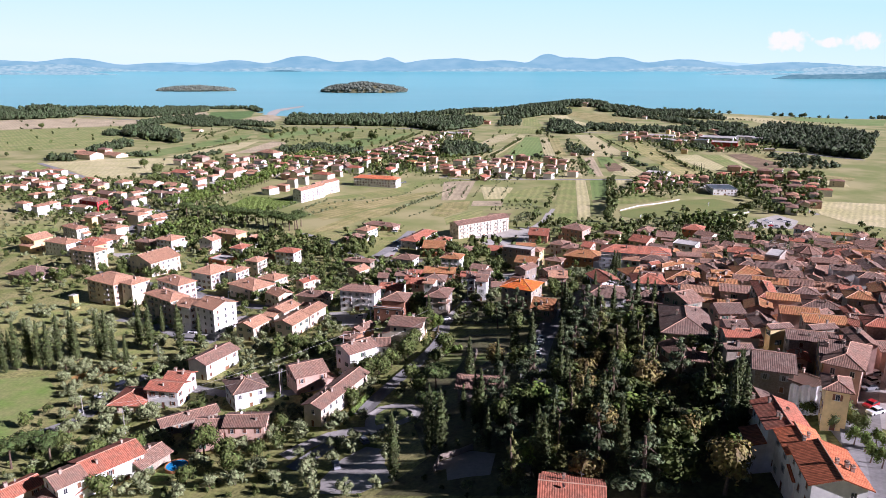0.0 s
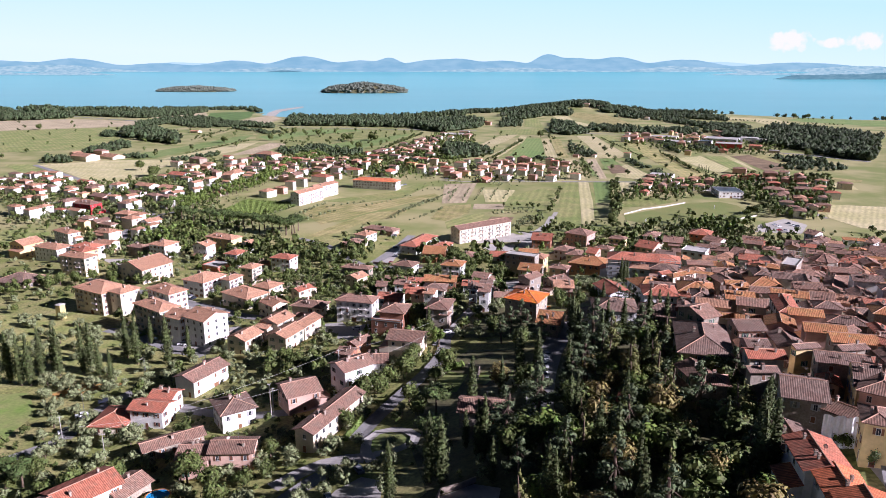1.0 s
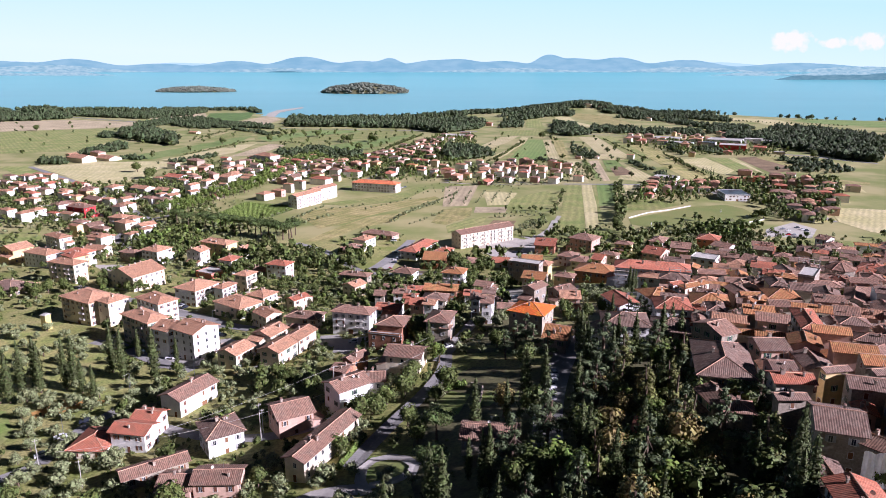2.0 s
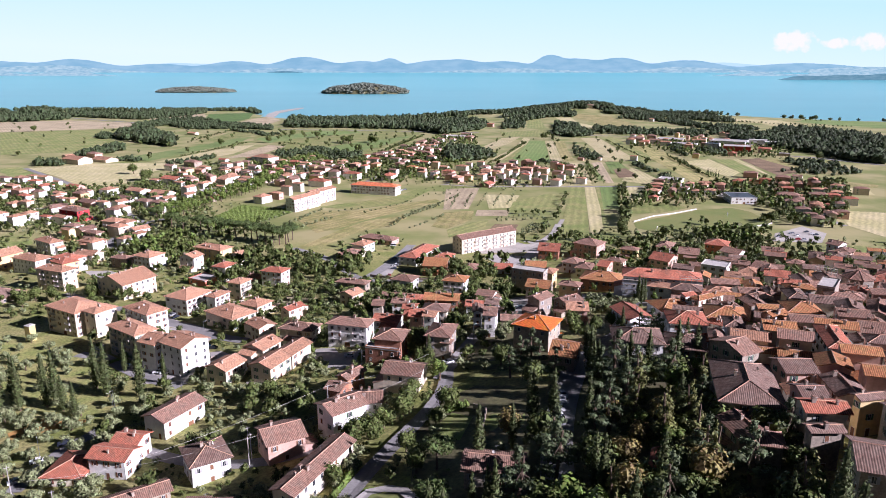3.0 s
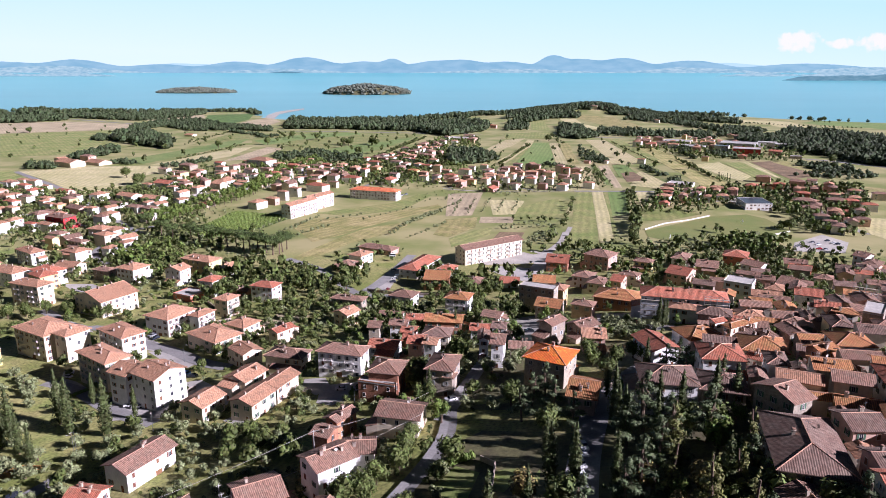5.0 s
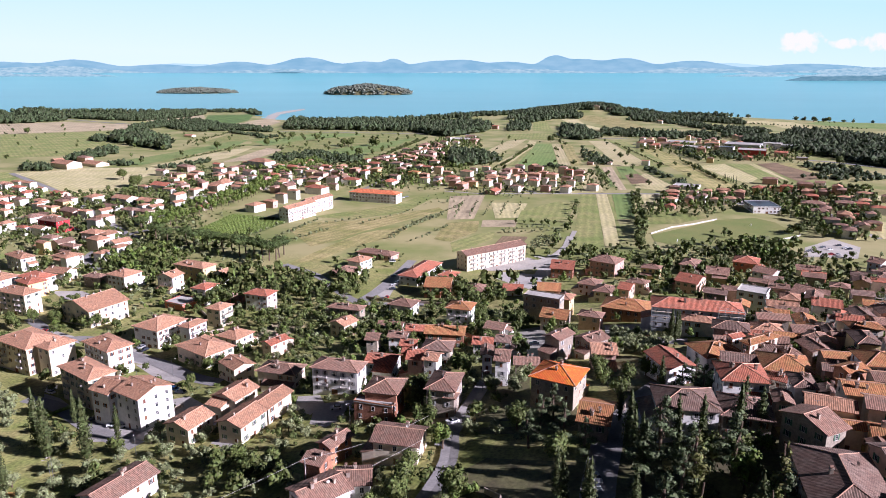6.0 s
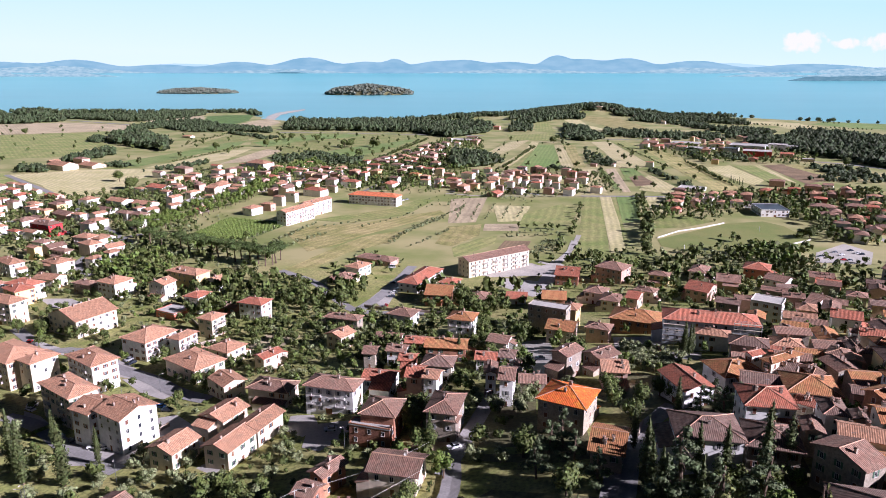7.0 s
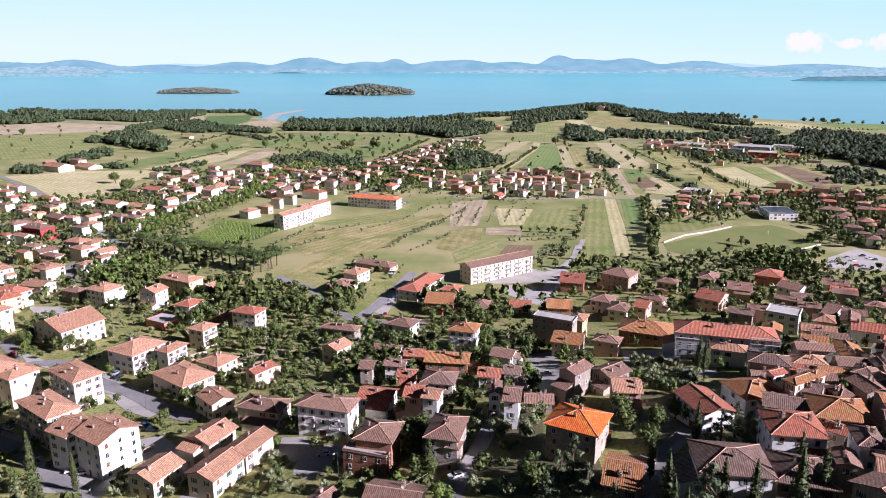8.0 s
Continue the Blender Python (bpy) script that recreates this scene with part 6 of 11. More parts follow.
house(473, 2155, -30, 18.8, 11.6, 6.9, "g", "w", "b", 2, dense=False, group="houses of the plain")
house(534, 1868, -32, 12.3, 7.6, 6.9, "g", "w", "t", 2, dense=False, group="houses of the plain")
house(507, 2035, -23, 13.3, 8.3, 3.6, "g", "w", "t", 1, dense=False, group="houses of the plain")
house(50, 1016, -23, 10.8, 6.7, 6.9, "h", "w", "t", 2, dense=False, group="houses of the plain")
house(56, 876, -22, 9.1, 5.7, 6.9, "h", "p", "b", 2, dense=False, group="houses of the plain")
house(89, 914, 58, 8.6, 6.9, 6.9, "h", "w", "b", 2, dense=False, group="houses of the plain")
house(122, 895, -26, 9.4, 5.8, 6.9, "h", "w", "t", 2, dense=False, group="houses of the plain")
house(33, 1001, -26, 9.3, 5.7, 6.9, "g", "w", "b", 2, dense=False, group="houses of the plain")
house(92, 969, -23, 9.0, 5.6, 6.9, "h", "p", "b", 2, dense=False, group="houses of the plain")
house(362, 1363, -27, 25.2, 15.6, 6.9, "g", "p", "b", 2, dense=False, group="houses of the plain")
house(386, 1327, -22, 22.7, 14.1, 6.9, "g", "w", "b", 2, dense=False, group="houses of the plain")
house(434, 1392, -26, 49.5, 37.1, 3.6, "f", "c", "t", 1, dense=False, group="houses of the plain")
house(430, 1300, -28, 42.5, 31.8, 3.6, "f", "w", "b", 1, dense=False, group="houses of the plain")
house(362, 1309, 68, 18.4, 14.7, 6.9, "h", "p", "r", 2, dense=False, group="houses of the plain")
house(394, 1292, -27, 18.5, 11.5, 6.9, "g", "w", "t", 2, dense=False, group="houses of the plain")
house(471, 1362, -25, 15.9, 9.9, 3.6, "g", "w", "t", 1, dense=False, group="houses of the plain")
house(503, 1363, -28, 16.1, 10.0, 3.6, "g", "w", "b", 1, dense=False, group="houses of the plain")
house(565, 1475, 68, 14.8, 11.9, 6.9, "g", "c", "t", 2, dense=False, group="houses of the plain")
house(573, 1453, -32, 17.4, 10.8, 6.9, "g", "c", "b", 2, dense=False, group="houses of the plain")
house(464, 1255, -29, 22.7, 17.0, 8.4, "f", "w", "S", 2, dense=False, group="houses of the plain")
house(513, 1306, -31, 57.4, 43.0, 8.4, "f", "G", "b", 2, dense=False, group="houses of the plain")
house(490, 1216, -24, 42.4, 31.8, 8.4, "f", "R", "r", 2, dense=False, group="houses of the plain")
house(455, 1148, 65, 18.2, 14.5, 3.6, "g", "p", "r", 1, dense=False, group="houses of the plain")
house(568, 1315, -25, 30.6, 22.9, 8.4, "f", "w", "b", 2, dense=False, group="houses of the plain")
house(524, 1188, -32, 19.6, 12.1, 6.9, "g", "p", "r", 2, dense=False, group="houses of the plain")
house(579, 1280, -27, 24.0, 18.0, 8.4, "f", "w", "b", 2, dense=False, group="houses of the plain")
house(385, 1113, -26, 10.4, 6.4, 6.9, "h", "y", "b", 2, dense=False, group="houses of the plain")
house(537, 1149, -23, 17.9, 13.4, 3.6, "f", "g", "b", 1, dense=False, group="houses of the plain")
house(457, 1275, -29, 13.0, 8.1, 6.9, "h", "p", "b", 2, dense=False, group="houses of the plain")
house(405, 1420, -22, 18.3, 11.4, 6.9, "h", "p", "b", 2, dense=False, group="houses of the plain")
house(371, 1430, 63, 12.8, 10.3, 6.9, "h", "w", "b", 2, dense=False, group="houses of the plain")
house(477, 1463, 65, 15.4, 12.3, 3.6, "g", "w", "t", 1, dense=False, group="houses of the plain")
house(275, 885, -31, 27.5, 20.7, 3.6, "f", "w", "b", 1, dense=False, group="houses of the plain")
house(253, 856, -32, 12.8, 8.0, 6.9, "h", "p", "b", 2, dense=False, group="houses of the plain")
house(280, 832, 67, 12.4, 9.9, 6.9, "h", "c", "t", 2, dense=False, group="houses of the plain")
house(235, 809, -25, 12.0, 7.5, 6.9, "h", "p", "r", 2, dense=False, group="houses of the plain")
house(219, 763, 62, 11.9, 9.5, 3.6, "g", "p", "r", 1, dense=False, group="houses of the plain")
house(344, 852, 60, 15.3, 12.2, 6.9, "h", "y", "r", 2, dense=False, group="houses of the plain")
house(370, 868, -27, 15.0, 9.3, 3.6, "g", "c", "r", 1, dense=False, group="houses of the plain")
house(379, 861, -24, 13.7, 8.5, 6.9, "h", "r", "r", 2, dense=False, group="houses of the plain")
house(385, 915, -28, 17.2, 10.7, 6.9, "h", "p", "b", 2, dense=False, group="houses of the plain")
house(409, 879, -31, 18.1, 11.2, 6.9, "h", "p", "b", 2, dense=False, group="houses of the plain")
house(377, 803, -24, 15.2, 9.4, 6.9, "h", "r", "r", 2, dense=False, group="houses of the plain")
house(359, 762, -26, 22.0, 13.6, 6.9, "h", "c", "b", 2, dense=False, group="houses of the plain")
house(345, 725, -28, 17.7, 11.0, 6.9, "h", "w", "b", 2, dense=False, group="houses of the plain")
house(392, 764, -29, 19.2, 11.9, 6.9, "h", "p", "b", 2, dense=False, group="houses of the plain")
house(405, 761, -26, 14.8, 9.2, 6.9, "h", "p", "r", 2, dense=False, group="houses of the plain")
house(443, 815, -31, 13.6, 8.4, 6.9, "h", "w", "b", 2, dense=False, group="houses of the plain")
house(381, 722, -23, 12.8, 8.0, 3.6, "h", "p", "r", 1, dense=False, group="houses of the plain")
house(337, 687, -24, 13.9, 8.6, 6.9, "h", "w", "b", 2, dense=False, group="houses of the plain")
house(332, 663, -26, 11.5, 7.1, 6.9, "h", "w", "b", 2, dense=False, group="houses of the plain")
house(330, 646, 65, 14.2, 11.4, 6.9, "h", "w", "b", 2, dense=False, group="houses of the plain")
house(366, 674, -22, 14.0, 8.7, 6.9, "h", "p", "b", 2, dense=False, group="houses of the plain")
house(411, 740, -22, 15.6, 9.7, 6.9, "h", "w", "r", 2, dense=False, group="houses of the plain")
house(457, 799, -25, 15.9, 9.9, 6.9, "h", "c", "b", 2, dense=False, group="houses of the plain")
house(344, 707, -31, 9.2, 5.7, 3.6, "g", "p", "r", 1, dense=False, group="houses of the plain")
house(-450, 816, 60, 15.6, 12.5, 6.9, "h", "w", "r", 2, dense=False, group="houses of the plain")
house(-411, 771, -30, 16.1, 10.0, 6.9, "h", "w", "t", 2, dense=False, group="houses of the plain")
house(-424, 831, -30, 19.8, 12.3, 3.6, "g", "p", "r", 1, dense=False, group="houses of the plain")
house(-388, 784, -25, 13.8, 8.6, 6.9, "h", "w", "b", 2, dense=False, group="houses of the plain")
house(-391, 741, -28, 13.2, 8.2, 6.9, "h", "w", "t", 2, dense=False, group="houses of the plain")
house(-380, 739, 58, 9.8, 7.8, 6.9, "h", "y", "t", 2, dense=False, group="houses of the plain")
house(-354, 724, -31, 22.7, 14.1, 6.9, "g", "p", "b", 2, dense=False, group="houses of the plain")
house(-375, 698, 62, 16.7, 13.4, 6.9, "h", "w", "b", 2, dense=False, group="houses of the plain")
house(-361, 657, -24, 11.7, 7.2, 6.9, "h", "w", "r", 2, dense=False, group="houses of the plain")
house(-345, 655, -25, 15.3, 9.5, 6.9, "g", "w", "t", 2, dense=False, group="houses of the plain")
house(-368, 794, 67, 16.6, 13.2, 6.9, "h", "w", "t", 2, dense=False, group="houses of the plain")
house(-334, 760, -24, 19.5, 12.1, 3.6, "g", "w", "b", 1, dense=False, group="houses of the plain")
house(-333, 787, -28, 24.2, 15.0, 6.9, "g", "w", "t", 2, dense=False, group="houses of the plain")
house(-301, 772, -26, 24.4, 15.1, 6.9, "g", "w", "t", 2, dense=False, group="houses of the plain")
house(-301, 729, -30, 17.3, 10.7, 6.9, "h", "w", "b", 2, dense=False, group="houses of the plain")
house(-284, 743, 58, 13.8, 11.1, 6.9, "g", "w", "t", 2, dense=False, group="houses of the plain")
house(-270, 764, 58, 12.3, 9.8, 6.9, "g", "w", "t", 2, dense=False, group="houses of the plain")
house(-312, 698, 63, 15.0, 12.0, 6.9, "h", "w", "t", 2, dense=False, group="houses of the plain")
house(-259, 801, -27, 28.0, 21.0, 3.6, "f", "g", "d", 1, dense=False, group="houses of the plain")
house(-242, 759, 65, 13.8, 11.1, 3.6, "g", "g", "r", 1, dense=False, group="houses of the plain")
house(-512, 873, 67, 14.7, 11.8, 6.9, "h", "w", "t", 2, dense=False, group="houses of the plain")
house(-488, 817, -26, 16.6, 10.3, 6.9, "h", "p", "t", 2, dense=False, group="houses of the plain")
house(-437, 755, -28, 16.2, 10.0, 6.9, "h", "w", "r", 2, dense=False, group="houses of the plain")
house(-424, 716, 63, 13.8, 11.0, 6.9, "h", "c", "t", 2, dense=False, group="houses of the plain")
house(-384, 671, 63, 12.7, 10.1, 6.9, "h", "w", "t", 2, dense=False, group="houses of the plain")
house(-531, 872, -26, 16.5, 10.3, 6.9, "h", "w", "b", 2, dense=False, group="houses of the plain")
house(-472, 767, -23, 15.6, 9.7, 6.9, "h", "w", "t", 2, dense=False, group="houses of the plain")
house(-456, 793, -22, 12.2, 7.6, 6.9, "h", "w", "t", 2, dense=False, group="houses of the plain")
house(-188, 748, 60, 15.9, 12.7, 6.9, "h", "w", "t", 2, dense=False, group="houses of the plain")
house(-178, 767, -27, 13.1, 8.1, 6.9, "h", "p", "t", 2, dense=False, group="houses of the plain")
house(-173, 792, -23, 11.5, 7.1, 9.6, "h", "w", "t", 3, dense=False, group="houses of the plain")
house(-165, 813, -22, 12.8, 8.0, 9.6, "h", "w", "t", 3, dense=False, group="houses of the plain")
house(-311, 922, -26, 12.9, 8.0, 3.6, "g", "w", "t", 1, dense=False, group="houses of the plain")
house(-240, 931, 60, 10.3, 8.2, 6.9, "h", "w", "b", 2, dense=False, group="houses of the plain")
house(-257, 831, -22, 10.2, 6.3, 3.6, "g", "w", "t", 1, dense=False, group="houses of the plain")
house(-143, 932, -27, 11.1, 6.9, 6.9, "h", "p", "b", 2, dense=False, group="houses of the plain")
house(-248, 910, -28, 11.2, 6.9, 6.9, "h", "w", "b", 2, dense=False, group="houses of the plain")
house(-195, 984, -23, 10.6, 6.6, 6.9, "h", "w", "b", 2, dense=False, group="houses of the plain")
house(-144, 999, -24, 10.7, 6.6, 6.9, "h", "w", "t", 2, dense=False, group="houses of the plain")
house(-241, 983, -27, 10.8, 6.7, 6.9, "g", "c", "b", 2, dense=False, group="houses of the plain")
house(-377, 720, -24, 15.3, 11.6, 3.6, "g", "p", "b", 1, dense=False, group="houses of the plain")
house(-494, 852, 67, 10.9, 7.4, 9.4, "h", "w", "b", 3, dense=False, group="houses of the plain")
house(-509, 829, -30, 12.9, 8.2, 6.8, "g", "c", "b", 2, dense=False, group="houses of the plain")
house(-285, 723, -31, 14.7, 12.0, 6.8, "h", "c", "b", 2, dense=False, group="houses of the plain")
house(-381, 646, 65, 13.7, 9.3, 9.4, "h", "w", "t", 3, dense=False, group="houses of the plain")
house(-380, 757, -30, 15.4, 10.8, 9.4, "h", "y", "b", 3, dense=False, group="houses of the plain")
house(-437, 780, -28, 14.7, 10.2, 6.8, "h", "w", "b", 2, dense=False, group="houses of the plain")
house(-298, 751, 67, 11.1, 7.7, 6.8, "h", "w", "t", 2, dense=False, group="houses of the plain")
house(-404, 659, -31, 14.5, 10.0, 9.4, "h", "w", "t", 3, dense=False, group="houses of the plain")
house(-359, 697, 60, 13.5, 10.3, 6.8, "h", "w", "t", 2, dense=False, group="houses of the plain")
house(-280, 792, 68, 15.4, 9.7, 9.4, "g", "w", "t", 3, dense=False, group="houses of the plain")
house(-325, 726, 63, 13.5, 9.9, 6.8, "g", "w", "t", 2, dense=False, group="houses of the plain")
house(-487, 770, 61, 13.6, 8.9, 6.8, "h", "p", "t", 2, dense=False, group="houses of the plain")
house(-473, 783, -30, 14.3, 10.6, 6.8, "g", "w", "t", 2, dense=False, group="houses of the plain")
house(-454, 774, -26, 15.1, 10.6, 9.4, "h", "p", "t", 3, dense=False, group="houses of the plain")
house(-472, 829, -31, 15.3, 12.3, 3.6, "h", "w", "t", 1, dense=False, group="houses of the plain")
house(-404, 756, 68, 10.8, 8.0, 6.8, "h", "w", "t", 2, dense=False, group="houses of the plain")
house(-335, 711, -23, 12.2, 8.3, 9.4, "h", "w", "t", 3, dense=False, group="houses of the plain")
house(-276, 697, 63, 13.4, 10.1, 6.8, "h", "w", "t", 2, dense=False, group="houses of the plain")
house(-308, 674, -24, 12.6, 8.2, 9.4, "h", "w", "b", 3, dense=False, group="houses of the plain")
house(-410, 712, -27, 11.8, 8.4, 9.4, "h", "c", "t", 3, dense=False, group="houses of the plain")
house(-526, 833, 59, 12.2, 9.5, 6.8, "h", "w", "b", 2, dense=False, group="houses of the plain")
house(-292, 957, -30, 13.1, 9.2, 6.8, "h", "w", "b", 2, dense=False, group="houses of the plain")
house(-283, 991, 61, 12.9, 9.3, 9.4, "h", "c", "b", 3, dense=False, group="houses of the plain")
house(-307, 839, -28, 12.8, 8.2, 6.8, "h", "w", "t", 2, dense=False, group="houses of the plain")
house(-255, 929, -31, 11.8, 9.8, 6.8, "h", "w", "b", 2, dense=False, group="houses of the plain")
house(-276, 955, 61, 15.3, 12.1, 6.8, "h", "p", "t", 2, dense=False, group="houses of the plain")
house(-317, 941, -32, 14.2, 10.7, 6.8, "g", "p", "t", 2, dense=False, group="houses of the plain")
house(-293, 896, -25, 10.6, 8.4, 6.8, "h", "w", "b", 2, dense=False, group="houses of the plain")
house(-280, 868, 64, 11.0, 8.1, 9.4, "h", "p", "b", 3, dense=False, group="houses of the plain")
house(-302, 864, 64, 13.5, 10.3, 6.8, "h", "p", "b", 2, dense=False, group="houses of the plain")
house(-277, 836, 64, 15.3, 9.6, 6.8, "h", "w", "t", 2, dense=False, group="houses of the plain")
house(-257, 975, -30, 15.3, 11.1, 6.8, "g", "w", "b", 2, dense=False, group="houses of the plain")
house(-330, 928, 63, 14.9, 9.8, 9.4, "h", "y", "b", 3, dense=False, group="houses of the plain")
house(-330, 911, -29, 11.2, 8.4, 6.8, "h", "w", "t", 2, dense=False, group="houses of the plain")
house(-238, 874, -25, 14.6, 9.8, 6.8, "g", "w", "t", 2, dense=False, group="houses of the plain")
house(-284, 937, 66, 12.2, 9.5, 6.8, "h", "c", "t", 2, dense=False, group="houses of the plain")
house(-258, 847, -27, 14.5, 11.8, 9.4, "g", "c", "t", 3, dense=False, group="houses of the plain")
house(-194, 1006, -26, 14.9, 10.6, 6.8, "h", "w", "t", 2, dense=False, group="houses of the plain")
house(-143, 967, -28, 13.5, 11.2, 6.8, "g", "p", "b", 2, dense=False, group="houses of the plain")
house(-132, 947, 61, 12.1, 7.9, 6.8, "h", "y", "b", 2, dense=False, group="houses of the plain")
house(-202, 925, -31, 12.9, 8.3, 3.6, "h", "p", "t", 1, dense=False, group="houses of the plain")
house(-161, 919, -28, 14.9, 11.0, 6.8, "g", "w", "t", 2, dense=False, group="houses of the plain")
house(-172, 955, 66, 14.3, 9.4, 9.4, "h", "y", "b", 3, dense=False, group="houses of the plain")
house(-180, 978, 62, 11.6, 8.2, 6.8, "h", "w", "t", 2, dense=False, group="houses of the plain")
house(-183, 874, 62, 12.2, 10.2, 6.8, "g", "p", "b", 2, dense=False, group="houses of the plain")
house(-157, 988, -31, 12.6, 8.3, 6.8, "g", "w", "t", 2, dense=False, group="houses of the plain")
house(-178, 846, 61, 14.8, 12.1, 9.4, "g", "c", "b", 3, dense=False, group="houses of the plain")
house(-194, 854, 65, 13.0, 8.2, 6.8, "h", "p", "b", 2, dense=False, group="houses of the plain")
house(-206, 957, -28, 11.6, 8.4, 6.8, "h", "w", "b", 2, dense=False, group="houses of the plain")
house(-200, 940, -28, 10.6, 7.5, 6.8, "h", "w", "b", 2, dense=False, group="houses of the plain")
house(-179, 927, 68, 11.7, 8.0, 3.6, "g", "w", "b", 1, dense=False, group="houses of the plain")
house(-138, 905, -23, 13.3, 10.1, 9.4, "h", "w", "b", 3, dense=False, group="houses of the plain")
house(-158, 942, -32, 15.2, 11.3, 9.4, "h", "p", "b", 3, dense=False, group="houses of the plain")
house(-229, 1001, 68, 11.3, 9.5, 6.8, "g", "p", "b", 2, dense=False, group="houses of the plain")
house(-158, 889, -28, 14.9, 10.8, 6.8, "h", "y", "b", 2, dense=False, group="houses of the plain")
house(-121, 979, 65, 13.4, 11.1, 9.4, "h", "p", "t", 3, dense=False, group="houses of the plain")
house(-180, 905, 65, 11.1, 7.8, 6.8, "h", "w", "t", 2, dense=False, group="houses of the plain")
house(-224, 920, -30, 15.1, 11.9, 6.8, "g", "p", "b", 2, dense=False, group="houses of the plain")
house(-231, 966, 66, 10.6, 8.9, 9.4, "h", "p", "b", 3, dense=False, group="houses of the plain")
house(-145, 1027, 60, 15.2, 10.5, 6.8, "h", "p", "t", 2, dense=False, group="houses of the plain")
house(-128, 925, 62, 12.6, 10.5, 6.8, "g", "c", "b", 2, dense=False, group="houses of the plain")
house(-78, 1188, 63, 13.1, 8.5, 3.6, "h", "c", "b", 1, dense=False, group="houses of the plain")
house(-30, 1259, 68, 15.4, 13.1, 3.6, "g", "w", "t", 1, dense=False, group="houses of the plain")
house(-65, 920, -31, 12.2, 8.3, 9.4, "g", "w", "b", 3, dense=False, group="houses of the plain")
house(-93, 980, 64, 13.9, 11.4, 9.4, "h", "y", "t", 3, dense=False, group="houses of the plain")
house(-71, 1160, 60, 12.2, 9.3, 6.8, "g", "p", "t", 2, dense=False, group="houses of the plain")
house(-111, 1022, 63, 10.6, 7.5, 6.8, "h", "p", "t", 2, dense=False, group="houses of the plain")
house(-54, 1130, -31, 15.1, 11.5, 6.8, "h", "p", "t", 2, dense=False, group="houses of the plain")
house(-24, 1107, 62, 15.5, 11.3, 3.6, "g", "y", "b", 1, dense=False, group="houses of the plain")
house(-106, 1111, 59, 13.8, 11.5, 6.8, "h", "y", "b", 2, dense=False, group="houses of the plain")
house(-38, 1149, -30, 11.4, 8.8, 6.8, "g", "p", "b", 2, dense=False, group="houses of the plain")
house(-50, 1261, 58, 11.6, 8.9, 6.8, "g", "w", "t", 2, dense=False, group="houses of the plain")
house(-11, 1184, 67, 10.8, 7.7, 6.8, "h", "p", "b", 2, dense=False, group="houses of the plain")
house(-40, 1318, 62, 15.2, 10.2, 6.8, "h", "p", "b", 2, dense=False, group="houses of the plain")
house(-63, 1005, 64, 13.6, 9.9, 6.8, "h", "p", "b", 2, dense=False, group="houses of the plain")
house(-31, 1233, -24, 12.0, 9.0, 6.8, "h", "p", "t", 2, dense=False, group="houses of the plain")
house(-58, 1037, 58, 13.9, 10.2, 6.8, "h", "c", "b", 2, dense=False, group="houses of the plain")
house(-12, 907, 64, 15.3, 10.6, 3.6, "g", "c", "t", 1, dense=False, group="houses of the plain")
house(-42, 1222, 68, 13.8, 10.1, 6.8, "h", "w", "t", 2, dense=False, group="houses of the plain")
house(-70, 1235, -24, 14.5, 9.3, 6.8, "h", "w", "b", 2, dense=False, group="houses of the plain")
house(-72, 1122, -24, 11.5, 9.5, 6.8, "h", "y", "t", 2, dense=False, group="houses of the plain")
house(-18, 1298, 61, 15.0, 11.6, 6.8, "h", "w", "b", 2, dense=False, group="houses of the plain")
house(-49, 1203, -24, 13.3, 8.3, 6.8, "g", "c", "b", 2, dense=False, group="houses of the plain")
house(-45, 1297, -24, 15.0, 9.5, 6.8, "h", "p", "b", 2, dense=False, group="houses of the plain")
house(-13, 923, 63, 11.4, 9.0, 6.8, "h", "w", "b", 2, dense=False, group="houses of the plain")
house(-25, 1162, 65, 14.7, 9.7, 9.4, "h", "p", "b", 3, dense=False, group="houses of the plain")
house(-13, 994, -24, 11.3, 8.4, 9.4, "h", "c", "t", 3, dense=False, group="houses of the plain")
house(-98, 1135, 61, 15.2, 12.2, 6.8, "h", "w", "b", 2, dense=False, group="houses of the plain")
house(-113, 1072, 64, 15.4, 10.6, 3.6, "h", "w", "t", 1, dense=False, group="houses of the plain")
house(-30, 933, -28, 12.3, 7.8, 9.4, "h", "p", "t", 3, dense=False, group="houses of the plain")
house(-83, 1106, -25, 12.1, 9.5, 6.8, "h", "w", "t", 2, dense=False, group="houses of the plain")
house(7, 899, 64, 13.6, 10.6, 6.8, "h", "p", "b", 2, dense=False, group="houses of the plain")
house(46, 899, 65, 14.2, 9.4, 6.8, "h", "w", "t", 2, dense=False, group="houses of the plain")
house(161, 936, -29, 11.0, 9.3, 6.8, "h", "w", "t", 2, dense=False, group="houses of the plain")
house(96, 1015, 64, 12.1, 9.8, 3.6, "h", "p", "b", 1, dense=False, group="houses of the plain")
house(129, 951, -29, 14.3, 12.0, 6.8, "h", "c", "t", 2, dense=False, group="houses of the plain")
house(101, 919, -22, 12.7, 10.2, 6.8, "h", "w", "b", 2, dense=False, group="houses of the plain")
house(116, 914, 68, 10.6, 6.7, 6.8, "g", "w", "b", 2, dense=False, group="houses of the plain")
house(75, 973, -23, 11.7, 9.3, 9.4, "h", "p", "b", 3, dense=False, group="houses of the plain")
house(15, 877, 58, 14.5, 10.9, 6.8, "h", "p", "t", 2, dense=False, group="houses of the plain")
house(78, 875, -29, 15.4, 11.7, 3.6, "h", "c", "b", 1, dense=False, group="houses of the plain")
house(150, 995, -31, 11.5, 8.2, 9.4, "h", "c", "b", 3, dense=False, group="houses of the plain")
